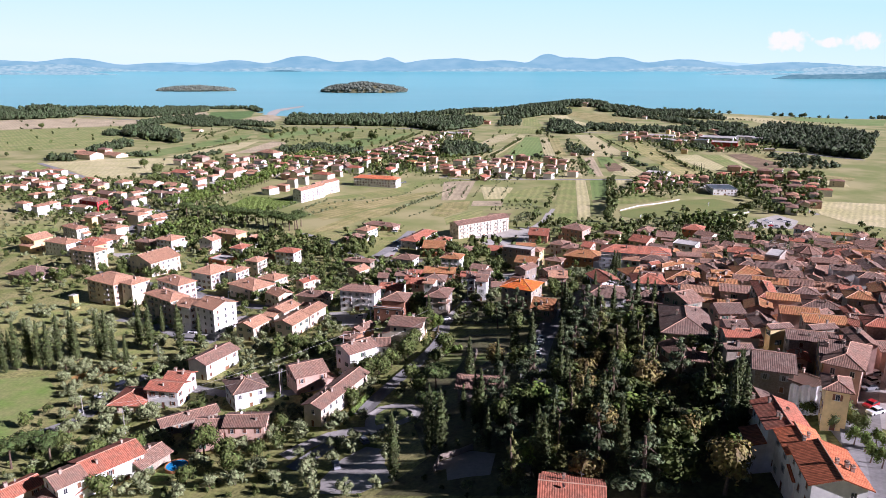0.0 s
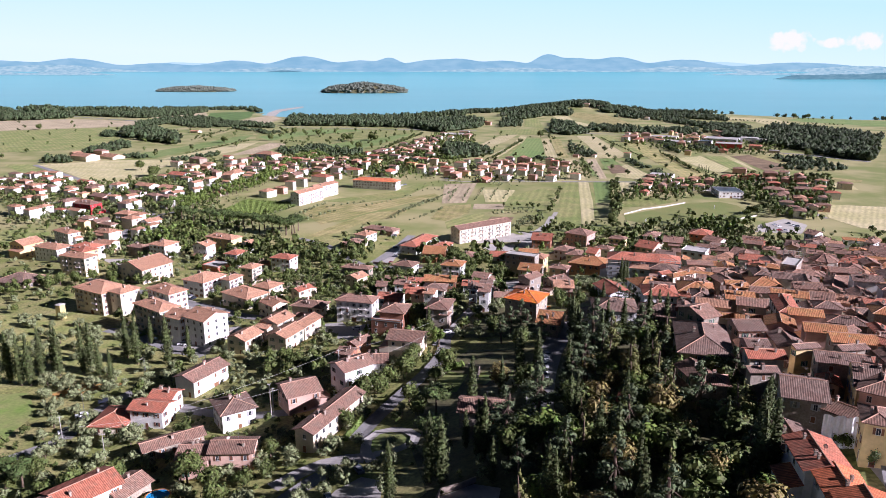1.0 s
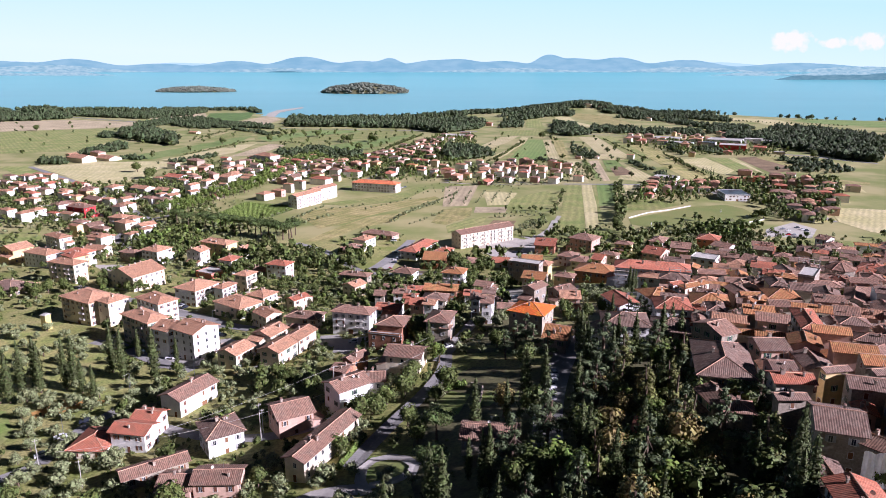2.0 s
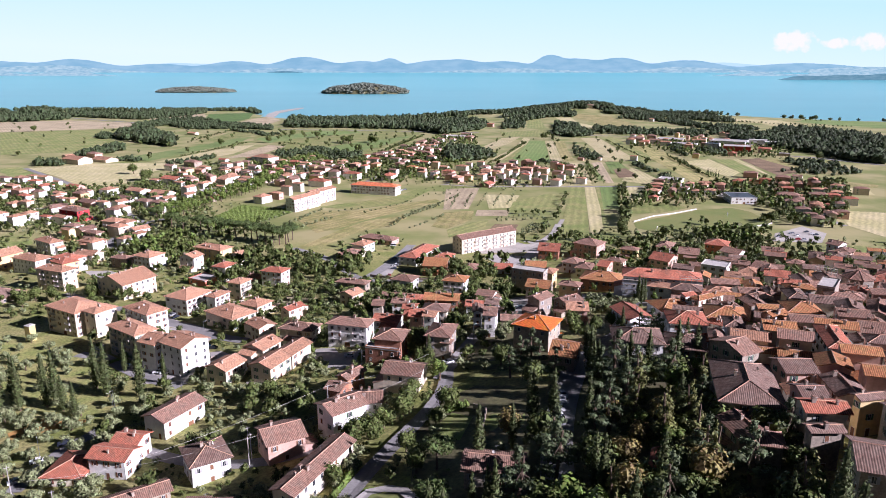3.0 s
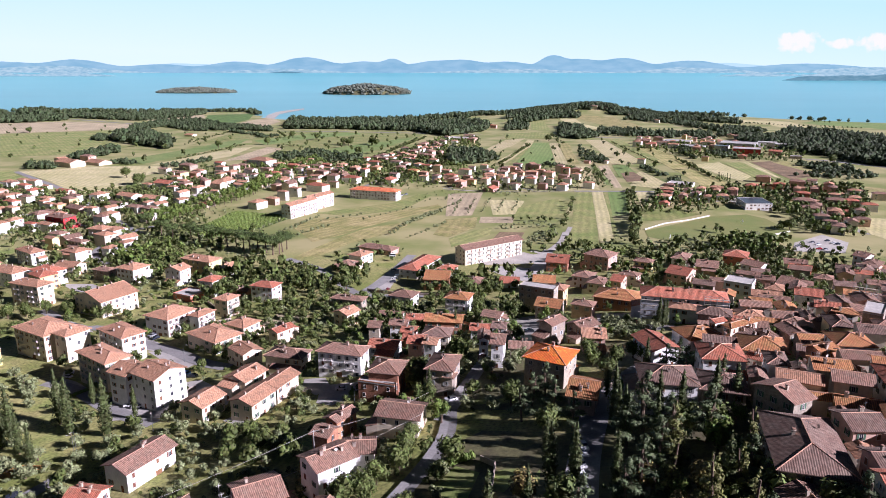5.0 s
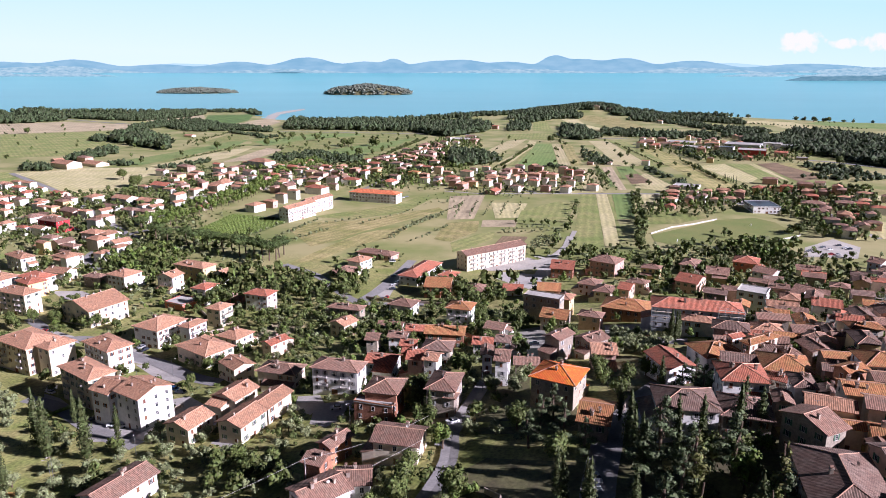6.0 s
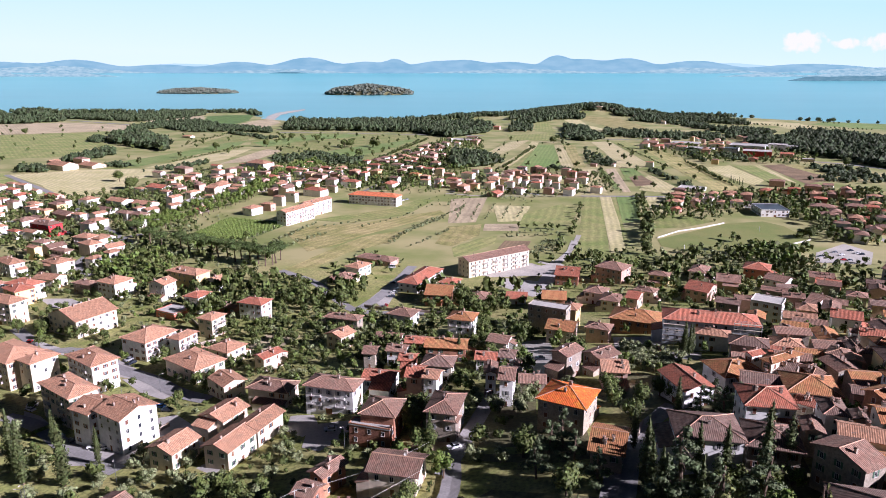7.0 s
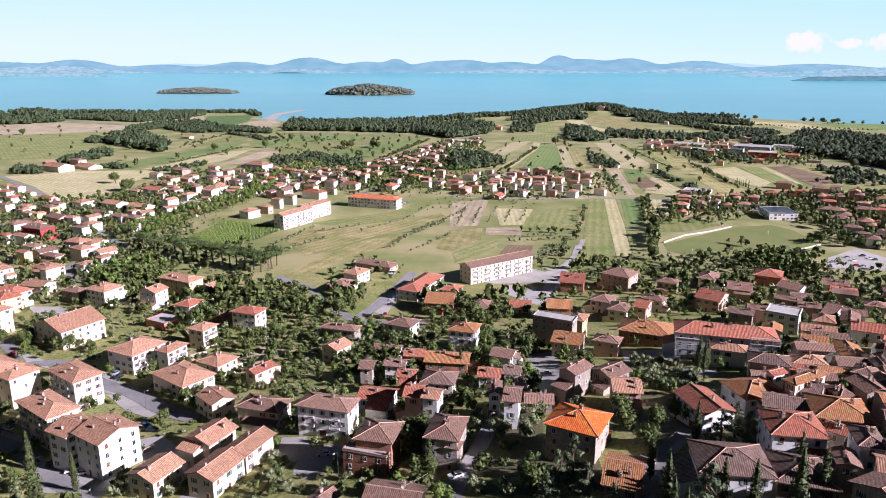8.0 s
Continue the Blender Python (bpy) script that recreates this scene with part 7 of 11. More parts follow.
house(28, 889, -29, 12.0, 7.6, 6.8, "h", "y", "t", 2, dense=False, group="houses of the plain")
house(65, 925, -30, 13.1, 9.4, 6.8, "h", "y", "t", 2, dense=False, group="houses of the plain")
house(81, 933, 65, 12.6, 8.6, 6.8, "g", "w", "t", 2, dense=False, group="houses of the plain")
house(113, 1012, 60, 13.6, 11.5, 9.4, "g", "p", "t", 3, dense=False, group="houses of the plain")
house(169, 981, -23, 13.4, 9.2, 6.8, "h", "p", "b", 2, dense=False, group="houses of the plain")
house(94, 952, 60, 12.1, 9.4, 6.8, "h", "y", "t", 2, dense=False, group="houses of the plain")
house(53, 937, -24, 15.4, 11.8, 6.8, "h", "y", "t", 2, dense=False, group="houses of the plain")
house(245, 786, 65, 10.9, 9.2, 6.8, "g", "p", "b", 2, dense=False, group="houses of the plain")
house(225, 786, -32, 15.1, 12.3, 6.8, "h", "w", "t", 2, dense=False, group="houses of the plain")
house(264, 826, 59, 12.7, 8.9, 6.8, "h", "w", "b", 2, dense=False, group="houses of the plain")
house(299, 805, -30, 11.2, 7.9, 3.6, "g", "c", "b", 1, dense=False, group="houses of the plain")
house(313, 827, 60, 14.2, 11.8, 6.8, "h", "p", "t", 2, dense=False, group="houses of the plain")
house(294, 823, 61, 10.8, 7.3, 6.8, "h", "c", "t", 2, dense=False, group="houses of the plain")
house(265, 804, 61, 14.6, 9.2, 6.8, "h", "w", "b", 2, dense=False, group="houses of the plain")
house(241, 828, -22, 14.8, 11.5, 6.8, "h", "p", "t", 2, dense=False, group="houses of the plain")
house(287, 788, -23, 12.6, 10.3, 6.8, "h", "w", "t", 2, dense=False, group="houses of the plain")
house(270, 785, 68, 11.9, 8.0, 6.8, "h", "w", "t", 2, dense=False, group="houses of the plain")
house(300, 838, -31, 15.2, 9.8, 6.8, "h", "p", "t", 2, dense=False, group="houses of the plain")
house(254, 814, -30, 10.6, 8.0, 3.6, "h", "y", "t", 1, dense=False, group="houses of the plain")
house(396, 816, 66, 10.7, 7.9, 9.4, "h", "p", "b", 3, dense=False, group="houses of the plain")
house(362, 794, 65, 10.9, 7.0, 6.8, "h", "p", "b", 2, dense=False, group="houses of the plain")
house(392, 833, -23, 12.4, 7.9, 6.8, "h", "p", "t", 2, dense=False, group="houses of the plain")
house(432, 804, -32, 12.9, 9.9, 9.4, "h", "w", "t", 3, dense=False, group="houses of the plain")
house(404, 855, -28, 13.5, 9.1, 3.6, "g", "p", "t", 1, dense=False, group="houses of the plain")
house(345, 652, 67, 11.3, 9.0, 9.4, "g", "c", "b", 3, dense=False, group="houses of the plain")
house(380, 702, 64, 11.1, 8.5, 9.4, "h", "w", "b", 3, dense=False, group="houses of the plain")
house(399, 781, -30, 12.0, 7.8, 9.4, "h", "w", "t", 3, dense=False, group="houses of the plain")
house(389, 742, 58, 11.0, 7.0, 3.6, "g", "w", "b", 1, dense=False, group="houses of the plain")
house(418, 778, -23, 12.9, 10.8, 6.8, "h", "w", "t", 2, dense=False, group="houses of the plain")
house(358, 696, 65, 11.5, 8.2, 6.8, "h", "p", "t", 2, dense=False, group="houses of the plain")
house(376, 772, -23, 11.5, 7.8, 3.6, "h", "w", "t", 1, dense=False, group="houses of the plain")
house(421, 826, 61, 14.2, 9.4, 9.4, "h", "p", "b", 3, dense=False, group="houses of the plain")
house(413, 797, -29, 12.1, 8.9, 6.8, "h", "w", "t", 2, dense=False, group="houses of the plain")
house(363, 713, 67, 15.2, 12.5, 6.8, "h", "p", "t", 2, dense=False, group="houses of the plain")
house(359, 739, 64, 15.3, 10.7, 6.8, "h", "p", "b", 2, dense=False, group="houses of the plain")
house(427, 845, 62, 13.4, 11.0, 9.4, "g", "p", "t", 3, dense=False, group="houses of the plain")
house(377, 836, 64, 11.0, 7.3, 6.8, "h", "w", "t", 2, dense=False, group="houses of the plain")
house(351, 669, 64, 12.5, 7.8, 6.8, "g", "w", "t", 2, dense=False, group="houses of the plain")
house(379, 819, 62, 11.9, 7.5, 9.4, "h", "c", "t", 3, dense=False, group="houses of the plain")
house(430, 887, -32, 11.4, 9.4, 6.8, "g", "w", "b", 2, dense=False, group="houses of the plain")
house(410, 840, -32, 11.6, 8.3, 6.8, "h", "p", "t", 2, dense=False, group="houses of the plain")
house(479, 1385, 61, 13.8, 10.0, 6.8, "h", "y", "b", 2, dense=False, group="houses of the plain")
house(427, 1271, 66, 11.9, 8.6, 6.8, "g", "p", "t", 2, dense=False, group="houses of the plain")
house(465, 1301, 63, 13.1, 9.2, 9.4, "h", "y", "t", 3, dense=False, group="houses of the plain")
house(524, 1350, 64, 14.8, 12.6, 6.8, "h", "p", "t", 2, dense=False, group="houses of the plain")
house(470, 1337, -32, 15.2, 12.1, 6.8, "h", "w", "t", 2, dense=False, group="houses of the plain")
house(491, 1375, -32, 11.5, 9.0, 6.8, "h", "w", "t", 2, dense=False, group="houses of the plain")
house(455, 1343, -31, 13.6, 8.7, 3.6, "h", "w", "t", 1, dense=False, group="houses of the plain")
house(373, 1388, -31, 15.1, 11.0, 6.8, "h", "w", "t", 2, dense=False, group="houses of the plain")
house(511, 1393, 67, 14.5, 11.9, 3.6, "h", "w", "t", 1, dense=False, group="houses of the plain")
house(419, 1246, -24, 13.8, 10.5, 6.8, "h", "p", "t", 2, dense=False, group="houses of the plain")
house(502, 1420, 62, 15.3, 10.9, 6.8, "h", "c", "b", 2, dense=False, group="houses of the plain")
house(351, 1292, -30, 11.1, 7.2, 6.8, "g", "c", "t", 2, dense=False, group="houses of the plain")
house(387, 1431, 60, 13.6, 9.4, 6.8, "h", "y", "b", 2, dense=False, group="houses of the plain")
house(412, 1351, -25, 11.4, 8.5, 6.8, "h", "w", "t", 2, dense=False, group="houses of the plain")
house(462, 1440, 61, 12.9, 8.5, 9.4, "g", "y", "b", 3, dense=False, group="houses of the plain")
house(473, 1411, 64, 11.2, 7.0, 6.8, "h", "p", "b", 2, dense=False, group="houses of the plain")
house(338, 1317, -29, 15.3, 12.9, 9.4, "h", "w", "t", 3, dense=False, group="houses of the plain")
house(494, 1394, 63, 12.4, 8.1, 3.6, "h", "w", "b", 1, dense=False, group="houses of the plain")
house(-307, 593, -29, 10.8, 6.8, 9.4, "g", "y", "t", 3, dense=False, group="houses of the plain")
house(-325, 635, -24, 13.9, 10.7, 3.6, "h", "w", "b", 1, dense=False, group="houses of the plain")
house(-248, 565, 66, 11.0, 8.7, 6.8, "h", "w", "t", 2, dense=False, group="houses of the plain")
house(-270, 619, 66, 11.4, 9.7, 9.4, "h", "w", "t", 3, dense=False, group="houses of the plain")
house(-317, 610, 62, 12.7, 10.1, 3.6, "h", "c", "t", 1, dense=False, group="houses of the plain")
house(-244, 583, 61, 11.8, 8.3, 6.8, "h", "w", "t", 2, dense=False, group="houses of the plain")
house(-281, 649, -30, 12.4, 9.6, 3.6, "g", "w", "t", 1, dense=False, group="houses of the plain")
house(-300, 607, 58, 14.2, 11.6, 6.8, "g", "c", "b", 2, dense=False, group="houses of the plain")
house(-270, 603, -31, 15.0, 11.9, 9.4, "h", "c", "t", 3, dense=False, group="houses of the plain")
house(-260, 543, 65, 10.9, 6.8, 9.4, "h", "w", "t", 3, dense=False, group="houses of the plain")


# ---------------------------------------------------------------- fields, roads, yards
def inside(x, y, poly):
    hit = False
    for i in range(len(poly)):
        (x0, y0), (x1, y1) = poly[i - 1], poly[i]
        if (y0 > y) != (y1 > y) and x < (x1 - x0) * (y - y0) / (y1 - y0) + x0:
            hit = not hit
    return hit


patch_count = [0]
CLEAR = []  # yards, lawns and pitches that stay free of planting


def patch(name, poly, material, label, category, lift=0.05, cell=14.0):
    """A flat piece of land, cut to its outline and laid on the slope."""
    if name in ("yard", "pitch", "lawn", "vineyard"):
        CLEAR.append((poly, min(p[0] for p in poly), max(p[0] for p in poly), min(p[1] for p in poly), max(p[1] for p in poly)))
    patch_count[0] += 1
    lift += 0.006 * (patch_count[0] % 9)
    bm = bmesh.new()
    vs = [bm.verts.new((x, y, 0)) for x, y in poly]
    bm.faces.new(vs)
    xs, ys = [p[0] for p in poly], [p[1] for p in poly]
    cell = max(cell, (max(ys) - min(ys)) / 40, (max(xs) - min(xs)) / 40)
    for axis, lo, hi in ((0, min(xs), max(xs)), (1, min(ys), max(ys))):
        k = int((hi - lo) / cell)
        for i in range(1, k + 1):
            co, no = [0, 0, 0], [0, 0, 0]
            co[axis], no[axis] = lo + (hi - lo) * i / (k + 1), 1
            bmesh.ops.bisect_plane(bm, geom=bm.verts[:] + bm.edges[:] + bm.faces[:], plane_co=co, plane_no=no)
    far = min(max(0.0, min(ys) - 430) * 0.0003, 0.15)
    for v in bm.verts:
        v.co.z = lie(v.co.x, v.co.y) + lift + far
    bmesh.ops.recalc_face_normals(bm, faces=bm.faces[:])
    # the rows of a plot run along its longest edge
    a, b = max(zip(poly, poly[1:] + poly[:1]), key=lambda e: math.hypot(e[1][0] - e[0][0], e[1][1] - e[0][1]))
    d = math.hypot(b[0] - a[0], b[1] - a[1])
    ux, uy = (b[0] - a[0]) / d, (b[1] - a[1]) / d
    layer = bm.loops.layers.uv.new("UVMap")
    for f in bm.faces:
        for q in f.loops:
            q[layer].uv = (q.vert.co.x * uy - q.vert.co.y * ux, q.vert.co.x * ux + q.vert.co.y * uy)
    me = bpy.data.meshes.new(name)
    bm.to_mesh(me)
    bm.free()
    if me.polygons and me.polygons[0].normal.z < 0:
        me.flip_normals()
    me.materials.append(material)
    return tagged(new(name, me), label, category, kind="structure")


ROADS = []


def road(name, pts, width, material, label, lift=0.16):
    s = Shape()
    fine = []
    for (x0, y0), (x1, y1) in zip(pts, pts[1:]):
        k = max(1, int(math.hypot(x1 - x0, y1 - y0) / 6))
        fine += [(x0 + (x1 - x0) * i / k, y0 + (y1 - y0) * i / k) for i in range(k)]
    fine.append(pts[-1])
    for _ in range(3):
        fine = [fine[0]] + [((a[0] + 2 * b[0] + c[0]) / 4, (a[1] + 2 * b[1] + c[1]) / 4) for a, b, c in zip(fine, fine[1:], fine[2:])] + [fine[-1]]
    rows = []
    for i, (x, y) in enumerate(fine):
        a, b = fine[max(i - 1, 0)], fine[min(i + 1, len(fine) - 1)]
        d = math.hypot(b[0] - a[0], b[1] - a[1]) or 1
        nx, ny = -(b[1] - a[1]) / d, (b[0] - a[0]) / d
        rows.append([(x + nx * o, y + ny * o, max(lie(x + nx * o, y + ny * o), lie(x, y)) + lift + min(max(0.0, y - 430) * 0.0003, 0.15)) for o in (-width / 2, 0, width / 2)])
        ROADS.append((x, y, width / 2))
    for p, q in zip(rows, rows[1:]):
        s.face([p[0], q[0], q[1], p[1]][::-1])
        s.face([p[1], q[1], q[2], p[2]][::-1])
    me = s.mesh(name, [material])
    if me.polygons[0].normal.z < 0:
        me.flip_normals()
    return tagged(new(name, me), label, "road", kind="structure")


def on_road(x, y, margin=0.8):
    if any(x0 < x < x1 and y0 < y < y1 and inside(x, y, poly) for poly, x0, x1, y0, y1 in CLEAR):
        return True
    return any(abs(x - rx) < w + margin and abs(y - ry) < w + margin for rx, ry, w in ROADS)


patch("vineyard", [(-221, 640), (-207, 735), (-141, 703), (-157, 650), (-193, 610)], SOIL["bright"], "vineyard ground between green vine rows", "vineyard")
patch("field", [(-1204, 1807), (-999, 1911), (-784, 1828), (-741, 1685), (-801, 1640), (-1013, 1532)], SOIL["tan"], "field of bare tan soil", "field")
patch("field", [(-1009, 1526), (-798, 1633), (-758, 1670), (-663, 1456), (-618, 1283), (-620, 1183), (-740, 1141)], SOIL["green"], "green and yellow hay meadow", "field")
patch("field", [(-577, 996), (-537, 1016), (-514, 1043), (-475, 1049), (-387, 1061), (-378, 1018), (-390, 961), (-378, 884), (-392, 843), (-412, 830), (-443, 862), (-490, 917)], SOIL["straw"], "mown straw-coloured field", "field")
patch("field", [(-428, 1066), (-370, 1286), (-343, 1312), (-342, 1166), (-387, 1061)], SOIL["straw"], "mown straw-coloured field", "field")
patch("field", [(-336, 1108), (-318, 1304), (-283, 1279), (-298, 1133)], SOIL["tan"], "field of bare tan soil", "field")
patch("field", [(-507, 1106), (-471, 1185), (-444, 1277), (-418, 1406), (-391, 1459), (-382, 1339), (-425, 1158), (-441, 1077)], SOIL["bright"], "field of bright green crop", "field")
patch("field", [(-466, 1338), (-463, 1552), (-444, 1604), (-394, 1470), (-421, 1416)], SOIL["green"], "green and yellow hay meadow", "field")
patch("field", [(-355, 1339), (-388, 1459), (-359, 1605), (-243, 1633), (-62, 1544), (-43, 1508), (-111, 1265), (-117, 1155), (-163, 1122), (-246, 1121), (-295, 1331)], SOIL["green"], "green and yellow hay meadow", "field")
patch("field", [(-244, 1188), (-176, 1332), (-60, 1497), (-98, 1342), (-140, 1203), (-199, 1134)], SOIL["bright"], "field of bright green crop", "field")
patch("field", [(-373, 1417), (-285, 1592), (-188, 1580), (-183, 1543), (-279, 1449), (-327, 1339)], SOIL["bright"], "field of bright green crop", "field")
patch("field", [(-707, 2158), (-585, 2206), (-536, 1972), (-548, 1799), (-637, 1897)], SOIL["reed"], "bright green reed bed near the lake", "field")
patch("field", [(-851, 2007), (-724, 2169), (-672, 2029), (-786, 1931)], SOIL["tan"], "field of bare tan soil", "field")
patch("field", [(-539, 1782), (-518, 1991), (-492, 2037), (-436, 1917), (-438, 1766)], SOIL["tan"], "field of bare tan soil", "field")
patch("field", [(51, 1220), (113, 1433), (154, 1465), (120, 1336), (72, 1206), (53, 1170)], SOIL["straw"], "mown straw-coloured field", "field")
patch("field", [(69, 1095), (123, 1268), (157, 1444), (168, 1423), (144, 1293), (85, 1089)], SOIL["straw"], "mown straw-coloured field", "field")
patch("field", [(82, 1072), (154, 1345), (162, 1383), (96, 1072)], SOIL["green"], "green and yellow hay meadow", "field")
patch("field", [(96, 1072), (162, 1383), (190, 1383), (156, 1073)], SOIL["bright"], "field of bright green crop", "field")
patch("field", [(157, 1073), (191, 1383), (206, 1384), (174, 1073)], SOIL["straw"], "mown straw-coloured field", "field")
patch("field", [(175, 1073), (207, 1384), (226, 1365), (206, 1215), (192, 1073)], SOIL["dry"], "dry yellow hay meadow", "field")
patch("field", [(39, 1055), (74, 1055), (57, 975), (35, 975)], SOIL["rough"], "rough green meadow with scrub", "field")
patch("field", [(76, 1055), (109, 1061), (97, 1004), (65, 1003)], SOIL["tan"], "field of bare tan soil", "field")
patch("field", [(222, 1943), (252, 1899), (234, 1667), (189, 1667)], SOIL["green"], "green and yellow hay meadow", "field")
patch("field", [(301, 1980), (345, 1978), (340, 1838), (376, 1641), (351, 1613), (306, 1838)], SOIL["straw"], "mown straw-coloured field", "field")
patch("field", [(378, 2073), (455, 2002), (472, 1793), (436, 1684), (385, 1792), (352, 1978)], SOIL["dry"], "dry yellow hay meadow", "field")
patch("field", [(119, 1571), (227, 1625), (203, 1466), (116, 1465)], SOIL["green"], "green and yellow hay meadow", "field")
patch("field", [(268, 1435), (305, 1435), (289, 1097), (267, 1074), (235, 1074), (257, 1261)], SOIL["straw"], "mown straw-coloured field", "field")
patch("field", [(307, 1435), (337, 1457), (322, 1128), (289, 1091)], SOIL["green"], "green and yellow hay meadow", "field")
patch("field", [(334, 1435), (350, 1348), (361, 1239), (360, 1069), (330, 851), (299, 857), (313, 1075)], SOIL["dry"], "dry yellow hay meadow", "field")
patch("field", [(354, 1075), (401, 1099), (391, 961), (363, 919), (355, 948)], SOIL["straw"], "mown straw-coloured field", "field")
patch("field", [(405, 1093), (433, 1099), (420, 970), (389, 948)], SOIL["green"], "green and yellow hay meadow", "field")
patch("field", [(435, 1099), (445, 1099), (420, 936), (417, 953)], SOIL["straw"], "mown straw-coloured field", "field")
patch("field", [(448, 1099), (482, 1112), (482, 971), (428, 932)], SOIL["brown"], "tilled brown field", "field")
patch("field", [(480, 1100), (506, 1112), (502, 994), (483, 975)], SOIL["dry"], "dry yellow hay meadow", "field")
patch("field", [(174, 1056), (202, 1057), (174, 855), (154, 865)], SOIL["straw"], "mown straw-coloured field", "field")
patch("field", [(204, 1057), (210, 1057), (197, 890), (189, 890)], SOIL["bright"], "field of bright green crop", "field")
patch("field", [(213, 1057), (230, 1068), (203, 872), (194, 872)], SOIL["tan"], "field of bare tan soil", "field")
patch("field", [(236, 1068), (256, 1068), (251, 991), (219, 955)], SOIL["bright"], "field of bright green crop", "field")
patch("field", [(229, 986), (249, 1001), (248, 925), (219, 913)], SOIL["brown"], "tilled brown field", "field")
patch("field", [(254, 996), (276, 1021), (264, 873), (248, 863), (216, 887)], SOIL["straw"], "mown straw-coloured field", "field")
patch("field", [(261, 1026), (288, 1074), (294, 930), (265, 891)], SOIL["rough"], "rough green meadow with scrub", "field")
patch("field", [(-112, 540), (-84, 618), (-71, 648), (-40, 679), (-35, 666), (-47, 633), (-76, 592), (-90, 555)], SOIL["dry"], "dry yellow hay meadow", "field")
patch("field", [(-128, 718), (-54, 779), (-32, 830), (-16, 824), (-41, 746), (-88, 703)], SOIL["green"], "green and yellow hay meadow", "field")
patch("field", [(-137, 661), (-116, 695), (-85, 699), (-10, 769), (-5, 753), (-72, 652), (-85, 622), (-105, 594)], SOIL["dry"], "dry yellow hay meadow", "field")
patch("field", [(1, 830), (40, 840), (23, 714), (-2, 708)], SOIL["tan"], "field of bare tan soil", "field")
patch("field", [(44, 795), (81, 790), (65, 720), (43, 715)], SOIL["straw"], "mown straw-coloured field", "field")
patch("field", [(31, 707), (63, 708), (58, 679), (28, 679)], SOIL["tan"], "field of bare tan soil", "field")
patch("field", [(71, 754), (114, 802), (129, 790), (110, 710), (62, 708)], SOIL["green"], "green and yellow hay meadow", "field")
patch("field", [(-2, 695), (28, 705), (24, 660), (1, 622), (-12, 630)], SOIL["dry"], "dry yellow hay meadow", "field")
patch("field", [(1, 618), (23, 650), (39, 660), (35, 632), (21, 611), (3, 589)], SOIL["green"], "green and yellow hay meadow", "field")
patch("field", [(44, 643), (65, 641), (58, 614), (36, 615)], SOIL["brown"], "tilled brown field", "field")
patch("field", [(145, 845), (162, 848), (140, 715), (118, 597), (88, 589), (108, 666)], SOIL["green"], "green and yellow hay meadow", "field")
patch("field", [(163, 848), (175, 849), (153, 715), (132, 607), (119, 597), (139, 710)], SOIL["straw"], "mown straw-coloured field", "field")
patch("field", [(181, 849), (204, 849), (172, 716), (155, 711)], SOIL["bright"], "field of bright green crop", "field")
patch("field", [(175, 849), (180, 849), (155, 711), (139, 618), (134, 609), (152, 711)], SOIL["green"], "green and yellow hay meadow", "field")
patch("field", [(212, 849), (236, 849), (212, 754), (195, 758)], SOIL["straw"], "mown straw-coloured field", "field")
patch("field", [(183, 753), (231, 746), (243, 722), (205, 694), (168, 688)], SOIL["green"], "green and yellow hay meadow", "field")
patch("field", [(297, 850), (325, 831), (311, 813), (285, 819)], SOIL["green"], "green and yellow hay meadow", "field")
patch("field", [(369, 832), (412, 851), (435, 839), (400, 808), (360, 797)], SOIL["green"], "green and yellow hay meadow", "field")
patch("field", [(418, 852), (484, 833), (469, 792), (442, 821)], SOIL["straw"], "mown straw-coloured field", "field")
patch("field", [(431, 875), (472, 893), (513, 859), (500, 840), (442, 852)], SOIL["dry"], "dry yellow hay meadow", "field")
patch("field", [(614, 2031), (689, 1985), (764, 1847), (838, 1749), (875, 1851), (736, 1955)], SOIL["straw"], "mown straw-coloured field", "field")
patch("field", [(896, 1852), (1032, 1649), (1153, 1833), (961, 1924)], SOIL["bright"], "field of bright green crop", "field")
patch("field", [(804, 1908), (880, 1889), (864, 1750), (786, 1748)], SOIL["straw"], "mown straw-coloured field", "field")
patch("field", [(420, 878), (450, 900), (437, 875)], SOIL["dry"], "dry yellow hay meadow", "field")
patch("field", [(815, 1704), (917, 1475), (838, 1353), (796, 1530)], SOIL["dry"], "dry yellow hay meadow", "field")
patch("field", [(-590, 1011), (-565, 972), (-470, 883), (-421, 829), (-446, 842), (-553, 920), (-627, 1000)], SOIL["green"], "green and yellow hay meadow", "field")
patch("field", [(383, 711), (449, 693), (382, 584), (361, 601), (356, 642)], SOIL["straw"], "dry straw field", "field")
patch("pitch", [(167, 645), (246, 711), (285, 722), (295, 703), (293, 652), (239, 617), (183, 594), (163, 621)], SOIL["lawn"], "mown football pitch with worn turf", "sports pitch")
patch("yard", [(274, 605), (313, 638), (319, 609), (294, 569), (256, 571)], SOIL["gravel"], "pale gravel car park", "yard")
patch("yard", [(308, 826), (319, 820), (299, 779), (295, 790)], SOIL["gravel"], "pale concrete yard", "yard")
patch("yard", [(10, 547), (57, 572), (63, 564), (70, 570), (77, 562), (59, 538), (28, 536)], SOIL["gravel"], "pale gravel forecourt of the apartment block", "yard")
patch("yard", [(-47, 486), (-38, 523), (-29, 544), (-24, 534), (-33, 498), (-36, 463)], SOIL["paving"], "pale paved car park", "yard")
patch("yard", [(-133, 329), (-133, 334), (-123, 325), (-112, 328), (-105, 322), (-109, 317), (-119, 316)], SOIL["paving"], "pale paved yard", "yard")
